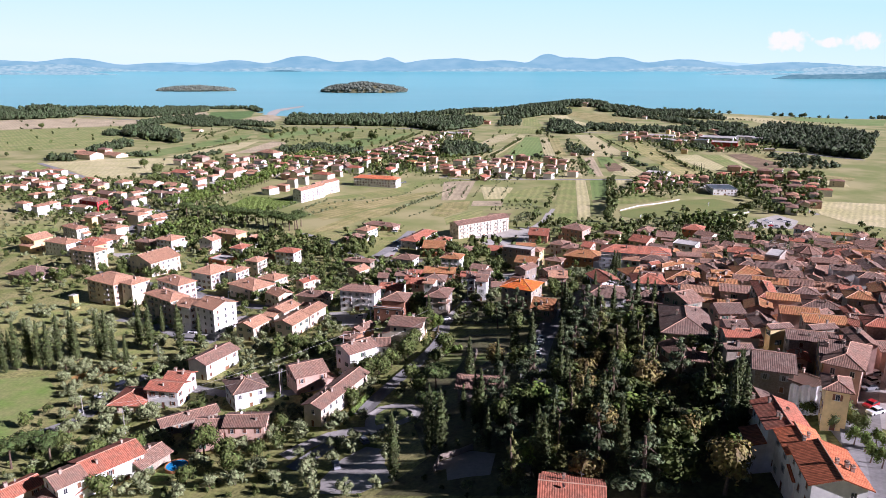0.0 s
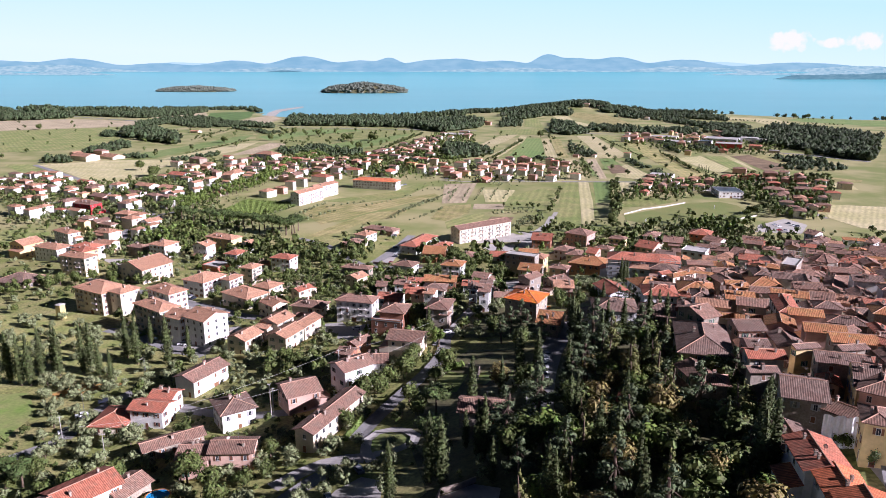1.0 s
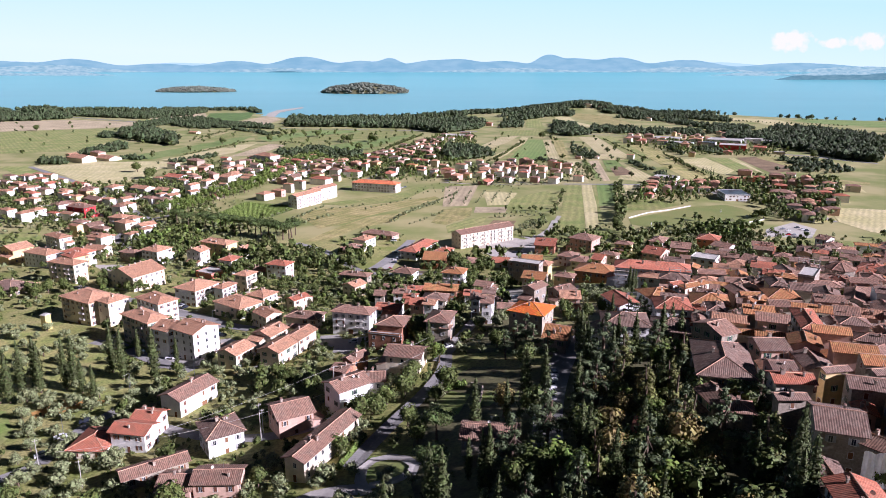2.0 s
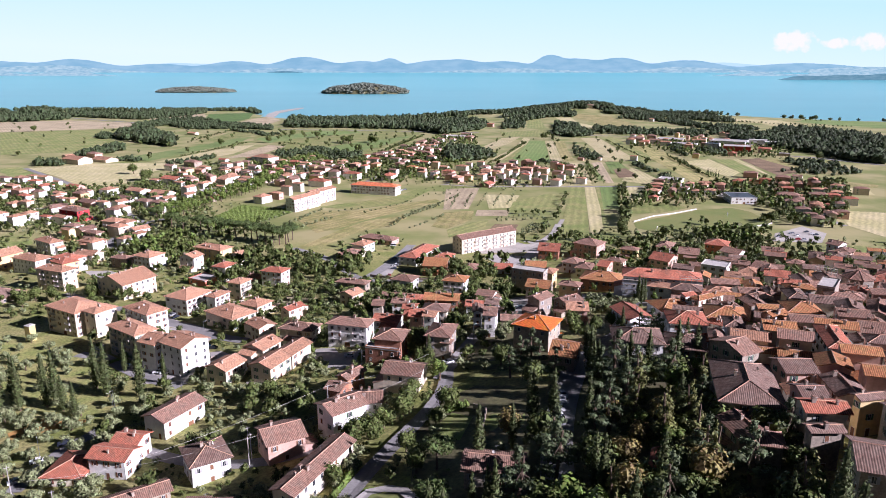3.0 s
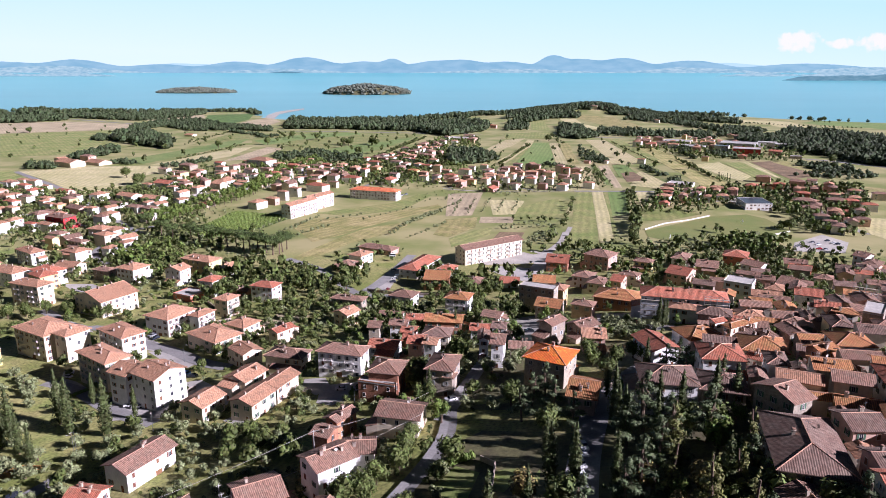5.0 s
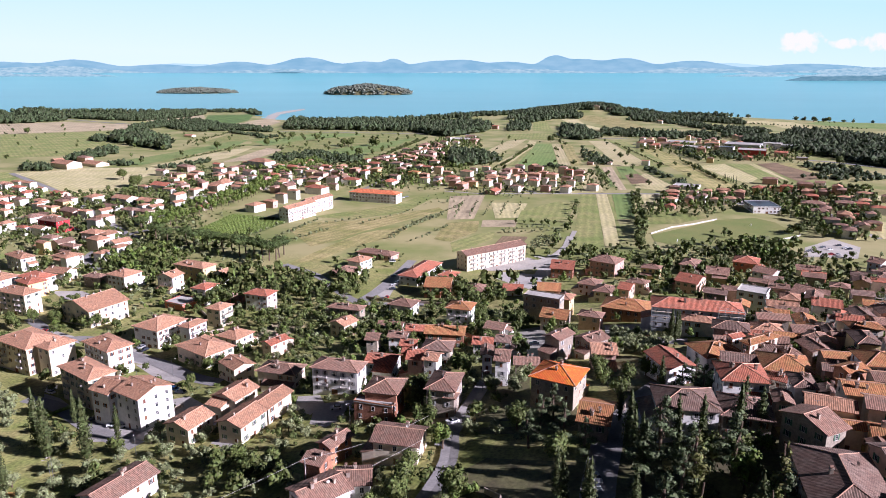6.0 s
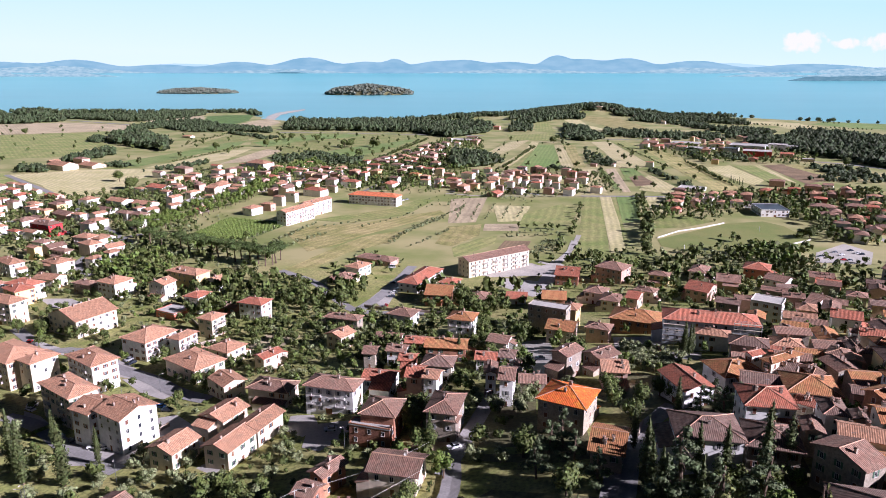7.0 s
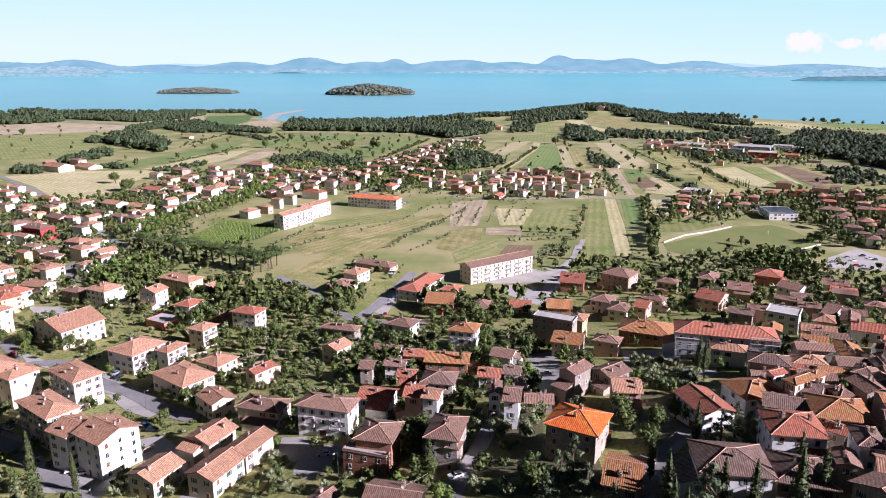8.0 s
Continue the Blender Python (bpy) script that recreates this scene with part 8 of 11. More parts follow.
patch("yard", [(-157, 388), (-148, 385), (-127, 366), (-124, 357), (-138, 364)], SOIL["paving"], "pale paved yard between apartment blocks", "yard")
patch("yard", [(-133, 308), (-126, 305), (-112, 297), (-104, 292), (-104, 285), (-120, 294)], SOIL["paving"], "pale concrete yard", "yard")
patch("yard", [(-202, 413), (-183, 401), (-174, 390), (-189, 398)], SOIL["paving"], "pale paved yard", "yard")
patch("yard", [(-31, 155), (-27, 165), (-21, 170), (-15, 166), (-15, 158), (-12, 149), (-20, 145), (-30, 148)], SOIL["paving"], "pale paved car park beside the park", "yard")
patch("yard", [(-3, 148), (-1, 154), (7, 157), (13, 153), (11, 143), (6, 144), (1, 144)], SOIL["paving"], "pale stone terrace", "yard")
patch("yard", [(93, 142), (103, 158), (118, 178), (124, 180), (96, 135)], SOIL["paving"], "pale paved square", "yard")
patch("field", [(-147, 252), (-141, 262), (-123, 260), (-125, 256), (-139, 250), (-143, 247)], SOIL["ochre"], "strip of ochre earth", "field")
patch("lawn", [(-175, 252), (-157, 254), (-143, 235), (-143, 222), (-140, 206), (-141, 197)], SOIL["grass"], "bright green lawn", "lawn")
patch("lawn", [(1, 180), (23, 178), (24, 200), (2, 203)], SOIL["litter"], "bare earth round the low park building", "lawn")
patch("lawn", [(42, 164), (54, 164), (56, 184), (40, 184)], SOIL["litter"], "bare earth before the park lodge", "lawn")
# ground colour is raised on these plots to stand for sunlit grass
patch("field", [(-250, 356), (-193, 352), (-138, 305), (-112, 276), (-126, 262), (-162, 270), (-224, 325)], SOIL["orchard"], "grass under the olive trees in a colour brightened as by sun", "field")
patch("field", [(-118, 190), (-105, 197), (-80, 195), (-51, 199), (-27, 212), (-29, 173), (-45, 159), (-70, 152), (-93, 156)], SOIL["orchard"], "grass between garden trees in a colour brightened as by sun", "field")
patch("field", [(-115, 290), (-87, 290), (-41, 255), (-37, 228), (-69, 229), (-87, 258)], SOIL["orchard"], "grass under the olive trees in a colour brightened as by sun", "field")
patch("lawn", [(-80, 166), (-69, 166), (-69, 179), (-80, 179)], SOIL["grass"], "small lawn round the pool", "lawn")
patch("lawn", [(2, 232), (8, 227), (4, 214), (-1, 215), (-4, 224)], SOIL["grass"], "park lawn", "lawn")
patch("lawn", [(10, 228), (23, 225), (21, 211), (9, 219)], SOIL["grass"], "park lawn", "lawn")
patch("lawn", [(-23, 197), (-14, 196), (-6, 187), (-11, 181), (-21, 186)], SOIL["grass"], "rounded park lawn", "lawn")
patch("field", [(-12, 278), (-8, 285), (0, 287), (-0, 278), (-8, 271)], SOIL["tan"], "mown dry garden", "field")
patch("field", [(-94, 398), (-90, 419), (-80, 423), (-72, 413), (-78, 396), (-86, 389)], SOIL["tan"], "dry mown garden plot", "field")
patch("field", [(315, 562), (335, 560), (297, 493), (285, 500)], SOIL["green"], "green garden plot", "field")
patch("field", [(7, 273), (25, 269), (24, 265), (8, 269)], SOIL["green"], "unkempt green verge", "field")
patch("field", [(-392, 599), (-369, 600), (-353, 618), (-331, 582), (-350, 549), (-356, 541)], SOIL["green"], "rough green garden land", "field")
road("road", [(-0, 273), (1, 251), (-4, 238), (-10, 225), (-18, 211), (-25, 192)], 5, ASPHALT, "narrow grey lane")
road("road", [(-2, 260), (1, 269), (6, 284), (11, 300), (15, 315)], 5, ASPHALT, "grey lane")
road("road", [(26, 185), (28, 202), (32, 218), (35, 231), (40, 244), (43, 254), (47, 269)], 8, ASPHALT, "asphalt street along the park")
road("road", [(-122, 214), (-123, 225), (-122, 237), (-119, 244), (-115, 251)], 5, ASPHALT, "grey lane")
road("road", [(-133, 201), (-122, 214)], 5, ASPHALT, "grey lane")
road("road", [(-101, 239), (-82, 227), (-72, 221), (-56, 218), (-44, 218), (-38, 222)], 5, ASPHALT, "grey lane")
road("road", [(-162, 327), (-145, 320), (-131, 306), (-111, 290), (-100, 284)], 6, ASPHALT, "grey lane")
road("road", [(-192, 391), (-186, 401), (-169, 397), (-145, 373), (-125, 363), (-103, 341), (-90, 334)], 7, ASPHALT, "grey street")
road("road", [(-192, 391), (-200, 409), (-222, 430)], 6, ASPHALT, "grey street")
road("road", [(-239, 538), (-264, 568), (-270, 587), (-273, 613), (-274, 655), (-253, 676)], 6, ASPHALT, "grey winding street")
road("road", [(-272, 722), (-276, 780), (-275, 865), (-271, 957), (-240, 1001), (-199, 1133)], 6, ASPHALT, "grey avenue")
road("road", [(-52, 457), (-41, 492), (-34, 523), (-26, 562)], 7, ASPHALT, "grey street")
road("road", [(57, 550), (73, 563), (87, 595), (99, 641)], 4, SOIL["gravel"], "pale gravel track")
road("road", [(57, 345), (73, 350), (84, 341), (91, 336)], 6, ASPHALT, "grey street before the long building")
road("road", [(42, 251), (48, 264), (55, 276), (66, 288)], 5, ASPHALT, "grey lane")
road("road", [(-113, 542), (-85, 518), (-52, 457), (-14, 454)], 6, ASPHALT, "grey street")
patch("yard", [(-104, 320), (-97, 322), (-79, 303), (-78, 294), (-92, 298)], SOIL["paving"], "pale paved car park between apartment blocks", "yard")
patch("yard", [(-131, 305), (-128, 309), (-111, 298), (-100, 298), (-99, 288), (-118, 289)], SOIL["paving"], "pale paved drive beside apartment blocks", "yard")
patch("yard", [(-43, 303), (-33, 303), (-29, 297), (-34, 292), (-42, 296)], SOIL["paving"], "pale paved yard between houses", "yard")
patch("yard", [(73, 581), (79, 565), (57, 491), (48, 486), (28, 520), (36, 533), (56, 524)], SOIL["paving"], "pale paved forecourt", "yard")
road("road", [(-579, 996), (-525, 941), (-446, 862), (-405, 811)], 7, ASPHALT, "pale road at the edge of the fields")
road("road", [(-1046, 2005), (-912, 1912), (-773, 1828)], 10, ASPHALT, "grey highway behind the fields")
road("road", [(-372, 1632), (-241, 1619), (-63, 1582), (72, 1558)], 8, ASPHALT, "grey highway behind the fields")
road("road", [(221, 1547), (289, 1489), (394, 1468), (504, 1503), (549, 1504)], 7, ASPHALT, "grey road under the wooded hill")
road("road", [(143, 848), (241, 846), (302, 847), (389, 854), (437, 875)], 6, ASPHALT, "grey road across the plain")
road("road", [(528, 1156), (570, 1119), (597, 1072), (625, 1030)], 8, ASPHALT, "grey road beside the wood")
road("road", [(394, 851), (374, 791), (355, 699), (352, 640)], 6, ASPHALT, "grey street among the gardens")
road("road", [(107, 662), (94, 616), (81, 585), (72, 568)], 4, SOIL["gravel"], "pale gravel track")
road("road", [(63, 575), (72, 568), (76, 558)], 4, SOIL["gravel"], "pale gravel track")
road("road", [(-5, 863), (31, 847), (122, 848), (143, 848)], 3, SOIL["gravel"], "pale gravel track")
road("road", [(-405, 811), (-339, 739), (-271, 654), (-250, 634)], 6, ASPHALT, "grey street among the houses")
road("road", [(-286, 834), (-318, 813), (-359, 812)], 5, ASPHALT, "grey street among the houses")
road("road", [(-280, 834), (-259, 945), (-233, 976)], 5, ASPHALT, "pale lane among the houses")
road("road", [(-440, 725), (-383, 715), (-311, 666), (-287, 638)], 4, ASPHALT, "pale street among the houses")
road("road", [(-211, 868), (-183, 977), (-125, 1081)], 4, ASPHALT, "pale street among the houses")
road("road", [(-99, 869), (-71, 992), (-18, 1343)], 4, ASPHALT, "pale street among the houses")
road("road", [(1, 870), (46, 907), (98, 854)], 4, ASPHALT, "pale street among the houses")
patch("ground_cover", [(-8, 237), (10, 250), (36, 240), (55, 254), (31, 127), (-16, 143), (-4, 157), (-9, 182)], SOIL["litter"], "dark leaf litter under the park trees", "ground")
patch("ground_cover", [(68, 302), (95, 291), (78, 224), (82, 181), (70, 140), (62, 116), (31, 126)], SOIL["litter"], "dark leaf litter under the park trees", "ground")
# dark ground colour here paints in the shade round the orange-roofed house
patch("ground_cover", [(8, 310), (22, 314), (28, 309), (26, 291), (39, 286), (37, 259), (25, 259), (8, 265)], SOIL["litter"], "earth under garden trees, coloured dark for their shade", "ground")
patch("ground_cover", [(56, 327), (72, 317), (64, 284), (55, 278), (51, 287), (49, 300)], SOIL["litter"], "earth under garden trees, coloured dark for their shade", "ground")
road("road", [(119, 181), (101, 154), (92, 139), (85, 124), (78, 109)], 8, ASPHALT, "grey street through the square")
patch("yard", [(89, 148), (96, 146), (89, 134), (84, 130), (86, 141)], SOIL["paving"], "pale paved square", "yard")
patch("ground_cover", [(70, 140), (76, 141), (75, 127), (68, 114), (62, 116)], SOIL["litter"], "dark earth beside the houses", "ground")
patch("ground_cover", [(87, 134), (94, 132), (81, 111), (77, 112)], SOIL["litter"], "dark earth under roadside trees", "ground")
patch("lawn", [(-7, 223), (-1, 215), (4, 213), (2, 202), (-4, 198), (-9, 207)], SOIL["grass"], "park lawn beside the lane", "lawn")
road("road", [(-19, 177), (-25, 185), (-24, 191), (-21, 198), (-14, 198), (-5, 188), (-4, 182), (-11, 179), (-19, 181)], 3, SOIL["paving"], "pale path round the park lawn")
road("road", [(-44, 171), (-38, 179), (-33, 182), (-28, 184), (-21, 180)], 5, SOIL["paving"], "pale lane")
road("road", [(-40, 163), (-36, 173), (-29, 177)], 5, ASPHALT, "grey lane")
patch("yard", [(-150, 318), (-136, 310), (-134, 313), (-149, 327), (-158, 332)], SOIL["paving"], "pale concrete yard", "yard")
patch("yard", [(-135, 361), (-123, 360), (-105, 344), (-108, 337), (-121, 346)], SOIL["paving"], "pale paved yard", "yard")
patch("yard", [(-78, 278), (-73, 284), (-67, 280), (-68, 275)], SOIL["paving"], "pale paved yard", "yard")
patch("yard", [(-242, 486), (-222, 484), (-195, 461), (-198, 454), (-225, 468)], SOIL["paving"], "pale paved yard", "yard")
patch("yard", [(-46, 304), (-35, 298), (-32, 291), (-39, 283), (-45, 287)], SOIL["paving"], "pale paved yard beside the brick house", "yard")
patch("yard", [(-54, 312), (-46, 311), (-43, 303), (-46, 294), (-53, 300)], SOIL["paving"], "pale paved yard", "yard")
patch("yard", [(70, 381), (90, 378), (82, 352), (65, 354)], SOIL["paving"], "pale paved yard before the low building", "yard")
patch("yard", [(82, 350), (95, 345), (92, 337), (81, 342)], SOIL["paving"], "pale paved yard", "yard")
patch("yard", [(31, 382), (43, 388), (42, 360), (36, 325), (30, 327), (30, 351)], SOIL["gravel"], "pale gravel forecourt", "yard")


# ---------------------------------------------------------------- trees
def crown_mesh(name, lobes, count, size, material, seed, flat=0.6):
    """A crown of many small leaf clumps spread through rounded lobes (x, y, z, rx, ry, rz), over a loose dark core."""
    rnd = random.Random(seed)
    s = Shape()
    vol = [l[3] * l[4] * l[5] for l in lobes]
    for _ in range(count):
        l = rnd.choices(lobes, vol)[0]
        d = Vector((rnd.gauss(0, 1), rnd.gauss(0, 1), rnd.gauss(0, 1))).normalized()
        q = rnd.uniform(0.72, 1.08) if rnd.random() < 0.8 else rnd.uniform(0.3, 0.8)
        c = Vector((l[0] + d.x * l[3] * q, l[1] + d.y * l[4] * q, l[2] + d.z * l[5] * q))
        n = (d + 0.42 * Vector((rnd.uniform(-1, 1), rnd.uniform(-1, 1), rnd.uniform(-0.5, 1)))).normalized()
        t = n.orthogonal().normalized()
        t.rotate(Matrix.Rotation(rnd.uniform(0, 6.3), 3, n))
        u = n.cross(t)
        r = size * rnd.uniform(0.6, 1.3)
        tip = n * r * 0.35
        s.face([c - t * r, c - u * r * flat + tip * 0.5, c + t * r + tip, c + u * r * flat])
    for l in lobes:
        ring = 5
        for k in range(ring):
            a, b = 2 * math.pi * k / ring, 2 * math.pi * (k + 1) / ring
            p = lambda an, h, q: (l[0] + 0.68 * l[3] * q * math.cos(an), l[1] + 0.68 * l[4] * q * math.sin(an), l[2] + 0.68 * l[5] * h)
            for h0, q0, h1, q1 in ((-0.9, 0.3, 0.1, 1.0), (0.1, 1.0, 1, 0.15)):
                s.face([p(a, h0, q0), p(b, h0, q0), p(b, h1, q1), p(a, h1, q1)])
    return s.mesh(name, [material])


def trunk_mesh(height, radius, limbs, seed):
    rnd = random.Random(seed)
    s = Shape()
    top = Vector((rnd.uniform(-0.1, 0.1) * height, rnd.uniform(-0.1, 0.1) * height, height))
    s.tube((0, 0, -0.8), top * 0.5, radius * 1.25, radius * 0.9, 6)
    s.tube(top * 0.5, top, radius * 0.9, radius * 0.6, 6)
    for l in limbs:
        s.tube(top * rnd.uniform(0.55, 0.95), top.lerp(l, 0.75), radius * 0.3, radius * 0.1, 5)
    return s.mesh("trunk", [BARK])


def lobes_round(rnd, r, h, n, squash=0.8):
    out = []
    for _ in range(n):
        a, d = rnd.uniform(0, 6.28), r * math.sqrt(rnd.random()) * 0.62
        k = r * rnd.uniform(0.42, 0.62)
        out.append((d * math.cos(a), d * math.sin(a), h + r * rnd.uniform(-0.35, 0.45) * squash, k, k, k * squash))
    return out


KINDS = {}


def tree_kind(kind, leaf, label, variants):
    KINDS[kind] = []
    for i, (lobes, count, size, th, tr) in enumerate(variants):
        base = empty(kind + "_tree", 0, -350, 0)
        part("trunk", trunk_mesh(th, tr, [Vector(l[:3]) for l in lobes[:5]], i), None, base)
        part("crown", crown_mesh("crown", lobes, count, size, LEAF[leaf], 17 * i + len(kind)), None, base)
        tagged(base, label, "tree", kind + " trees")
        KINDS[kind].append([base, False])


rt = random.Random(5)
CYP = (0.85, 1.05, 1.15, 1.2, 1.15, 1.05, 0.92, 0.76, 0.58, 0.36)  # the narrowing outline of a cypress
tree_kind("olive", "olive", "grey-green olive tree with a loose rounded crown", [(lobes_round(rt, 2.5, 2.1, 8), 500, 0.25, 1.4, 0.2) for _ in range(4)])
tree_kind("broadleaf", "broad", "dark green broadleaf tree with a dense crown", [(lobes_round(rt, 3.6, 4.1, 10, 1.05), 880, 0.35, 2.8, 0.28) for _ in range(4)])
tree_kind("lime", "lime", "bright green leafy street tree", [(lobes_round(rt, 2.6, 4.4, 8, 1.2), 620, 0.33, 3.0, 0.22) for _ in range(3)])
tree_kind("autumn", "autumn", "tree with leaves turning ochre and brown", [(lobes_round(rt, 3.2, 4.8, 9, 1.1), 1000, 0.30, 3.2, 0.26) for _ in range(2)])
tree_kind("cypress", "cypress", "tall narrow dark cypress",
          [([(0, 0, 1.2 + 1.1 * k, w * CYP[k], w * CYP[k], 1.3) for k in range(10)], 900, 0.22, 1.6, 0.2) for w in (1.0, 1.2, 0.9)])
tree_kind("pine", "pine", "umbrella pine with a flat spreading crown",
          [([(rt.uniform(-2.9, 2.9), rt.uniform(-2.9, 2.9), 8.6 + rt.uniform(-0.5, 0.6), 2.7, 2.7, 1.7) for _ in range(11)], 1100, 0.38, 8.0, 0.36) for _ in range(3)])
tree_kind("cedar", "cedar", "blue-green cedar with tiered branches",
          [([(math.cos(k * 2.4) * (3.6 - 0.32 * k), math.sin(k * 2.4) * (3.6 - 0.32 * k), 3.0 + 0.85 * k, 2.3 - 0.15 * k, 2.3 - 0.15 * k, 0.5) for k in range(11)] + [(0, 0, 12.2, 0.9, 0.9, 1.2)], 1300, 0.29, 11.5, 0.35) for _ in range(2)])
tree_kind("fir", "fir", "tall yellow-green fir with drooping tiers", [([(math.cos(k * 2.1) * (1.5 - 0.12 * k), math.sin(k * 2.1) * (1.5 - 0.12 * k), 1.6 + 1.25 * k, 2.7 - 0.24 * k, 2.7 - 0.24 * k, 0.95) for k in range(11)], 1500, 0.3, 13.5, 0.3) for _ in range(2)])
tree_kind("bush", "broad", "rounded dark green garden shrub", [(lobes_round(rt, 1.1, 0.9, 4), 150, 0.26, 0.5, 0.07) for _ in range(2)])


def tree(kind, x, y, scale=1.0, tall=1.0):
    v = KINDS[kind][tree_rnd.randrange(len(KINDS[kind]))]
    m = pose(x, y, ground_z(x, y), 0, 0, tree_rnd.uniform(0, 360))
    ob = v[0] if not v[1] else copy_thing(v[0], m)
    v[1] = True
    ob.matrix_basis = m
    ob.scale = (scale, scale, scale * tall)
    return ob


tree_rnd = random.Random(21)


def scatter(poly, spacing, rnd, margin, verge=0.8):
    xs, ys = [p[0] for p in poly], [p[1] for p in poly]
    cells, out = {}, []
    for _ in range(int(5 * (max(xs) - min(xs)) * (max(ys) - min(ys)) / spacing ** 2)):
        x, y = rnd.uniform(min(xs), max(xs)), rnd.uniform(min(ys), max(ys))
        if not inside(x, y, poly):
            continue
        cx, cy = int(x // spacing), int(y // spacing)
        near = [q for i in (-1, 0, 1) for j in (-1, 0, 1) for q in cells.get((cx + i, cy + j), ())]
        if any((x - a) ** 2 + (y - b) ** 2 < spacing ** 2 for a, b in near) or taken(x, y, margin) or on_road(x, y, verge) or y > shore_y(x) - 4:
            continue
        cells.setdefault((cx, cy), []).append((x, y))
        out.append((x, y))
    return out


def grove(kinds, poly, spacing, size=1.0, seed=1, margin=1.6):
    """Trees scattered over a piece of land, clear of houses and roads."""
    rnd = random.Random(seed)
    for x, y in scatter(poly, spacing, rnd, margin, 0.8 if kinds == ["olive"] else 2.6):
        tree(rnd.choice(kinds), x, y, size * rnd.uniform(0.75, 1.25), rnd.uniform(0.9, 1.15))


TUFTS = {}


def tuft(kind, far=False):
    """A light crown for massed planting: corner points of its leaf clumps, four by four."""
    key = (kind, far)
    if key not in TUFTS:
        rnd = random.Random(len(kind))
        r, h, squash, count, size = {"olive": (2.2, 2.1, 0.8, 105, 0.43), "broadleaf": (3.1, 4.0, 1.0, 130, 0.6), "lime": (2.5, 4.2, 1.2, 125, 0.5), "bush": (1.2, 0.9, 0.8, 60, 0.3),
                                     "cypress": (1.1, 5.0, 1.0, 120, 0.45)}[kind]
        if far:
            count, size = count // 5, size * 2.1
        TUFTS[key] = []
        for _ in range(5):
            lobes = lobes_round(rnd, r, h, 2 if far else 5, squash) if kind != "cypress" else [(0, 0, 1.2 + 1.6 * k, 1 - 0.12 * k, 1 - 0.12 * k, 1.5) for k in range(6)]
            me = crown_mesh("crown", lobes, count, size, BARK, rnd.randrange(999))
            co = np.zeros(len(me.vertices) * 3)
            me.vertices.foreach_get("co", co)
            bpy.data.meshes.remove(me)
            TUFTS[key].append(co.reshape(-1, 3))
    return TUFTS[key][mass_rnd.randrange(5)]


mass_rnd = random.Random(8)


def planted(name, spots, leaf, label):
    """Many trees or shrubs, given as (kind, x, y, size), as one mesh."""
    if not spots:
        return
    blocks = []
    for kind, x, y, k in spots:
        c = tuft(kind, y > 480)
        a = mass_rnd.uniform(0, 6.28)
        rot = np.array([[math.cos(a), -math.sin(a), 0], [math.sin(a), math.cos(a), 0], [0, 0, mass_rnd.uniform(0.85, 1.2)]])
        blocks.append(k * c @ rot.T + np.array([x, y, ground_z(x, y)]))
    co = np.concatenate(blocks)
    me = bpy.data.meshes.new(name)
    me.vertices.add(len(co))
    me.vertices.foreach_set("co", co.ravel())
    quads = len(co) // 4
    me.loops.add(len(co))
    me.loops.foreach_set("vertex_index", np.arange(len(co)))
    me.polygons.add(quads)
    me.polygons.foreach_set("loop_start", np.arange(0, len(co), 4))
    me.update(calc_edges=True)
    me.materials.append(LEAF[leaf])
    return tagged(new(name, me), label, "trees", kind="stuff")


def mass(kinds, poly, spacing, size=1.0, seed=1):
    rnd = random.Random(seed)
    spots = {}
    for x, y in scatter(poly, spacing, rnd, 1.2, 1.5):
        kind = rnd.choice(kinds)
        leaf = {"olive": "olive", "broadleaf": "broad", "lime": "lime", "bush": "broad", "cypress": "cypress"}[kind]
        spots.setdefault(leaf, []).append((kind, x, y, size * rnd.uniform(0.6, 1.3)))
    for leaf, some in spots.items():
        planted({"olive": "olive_grove", "broad": "garden_trees", "lime": "garden_trees", "cypress": "cypress_row"}[leaf], some, leaf,
                {"olive": "scattered grey-green olive trees", "broad": "dark green trees and shrubs between the houses", "lime": "light green trees and shrubs", "cypress": "dark narrow cypresses"}[leaf])


def wood(name, poly, spacing, radius, tall, leaf, label, seed, height=None):
    """A far wood or hedge as one mesh of many uneven crowns."""
    rnd = random.Random(seed)
    s = Shape()
    xs, ys = [p[0] for p in poly], [p[1] for p in poly]
    n = int((max(xs) - min(xs)) * (max(ys) - min(ys)) / spacing ** 2)
    for _ in range(n):
        x, y = rnd.uniform(min(xs), max(xs)), rnd.uniform(min(ys), max(ys))
        if not inside(x, y, poly) or taken(x, y, radius * 0.8) or (not height and y > shore_y(x) - 4):
            continue
        clump(s, rnd, x, y, (height or ground_z)(x, y), radius * rnd.uniform(0.6, 1.3), tall * rnd.uniform(0.65, 1.25))
    ob = new(name, s.mesh(name, [LEAF[leaf]]))
    return tagged(ob, label, "trees", kind="stuff")


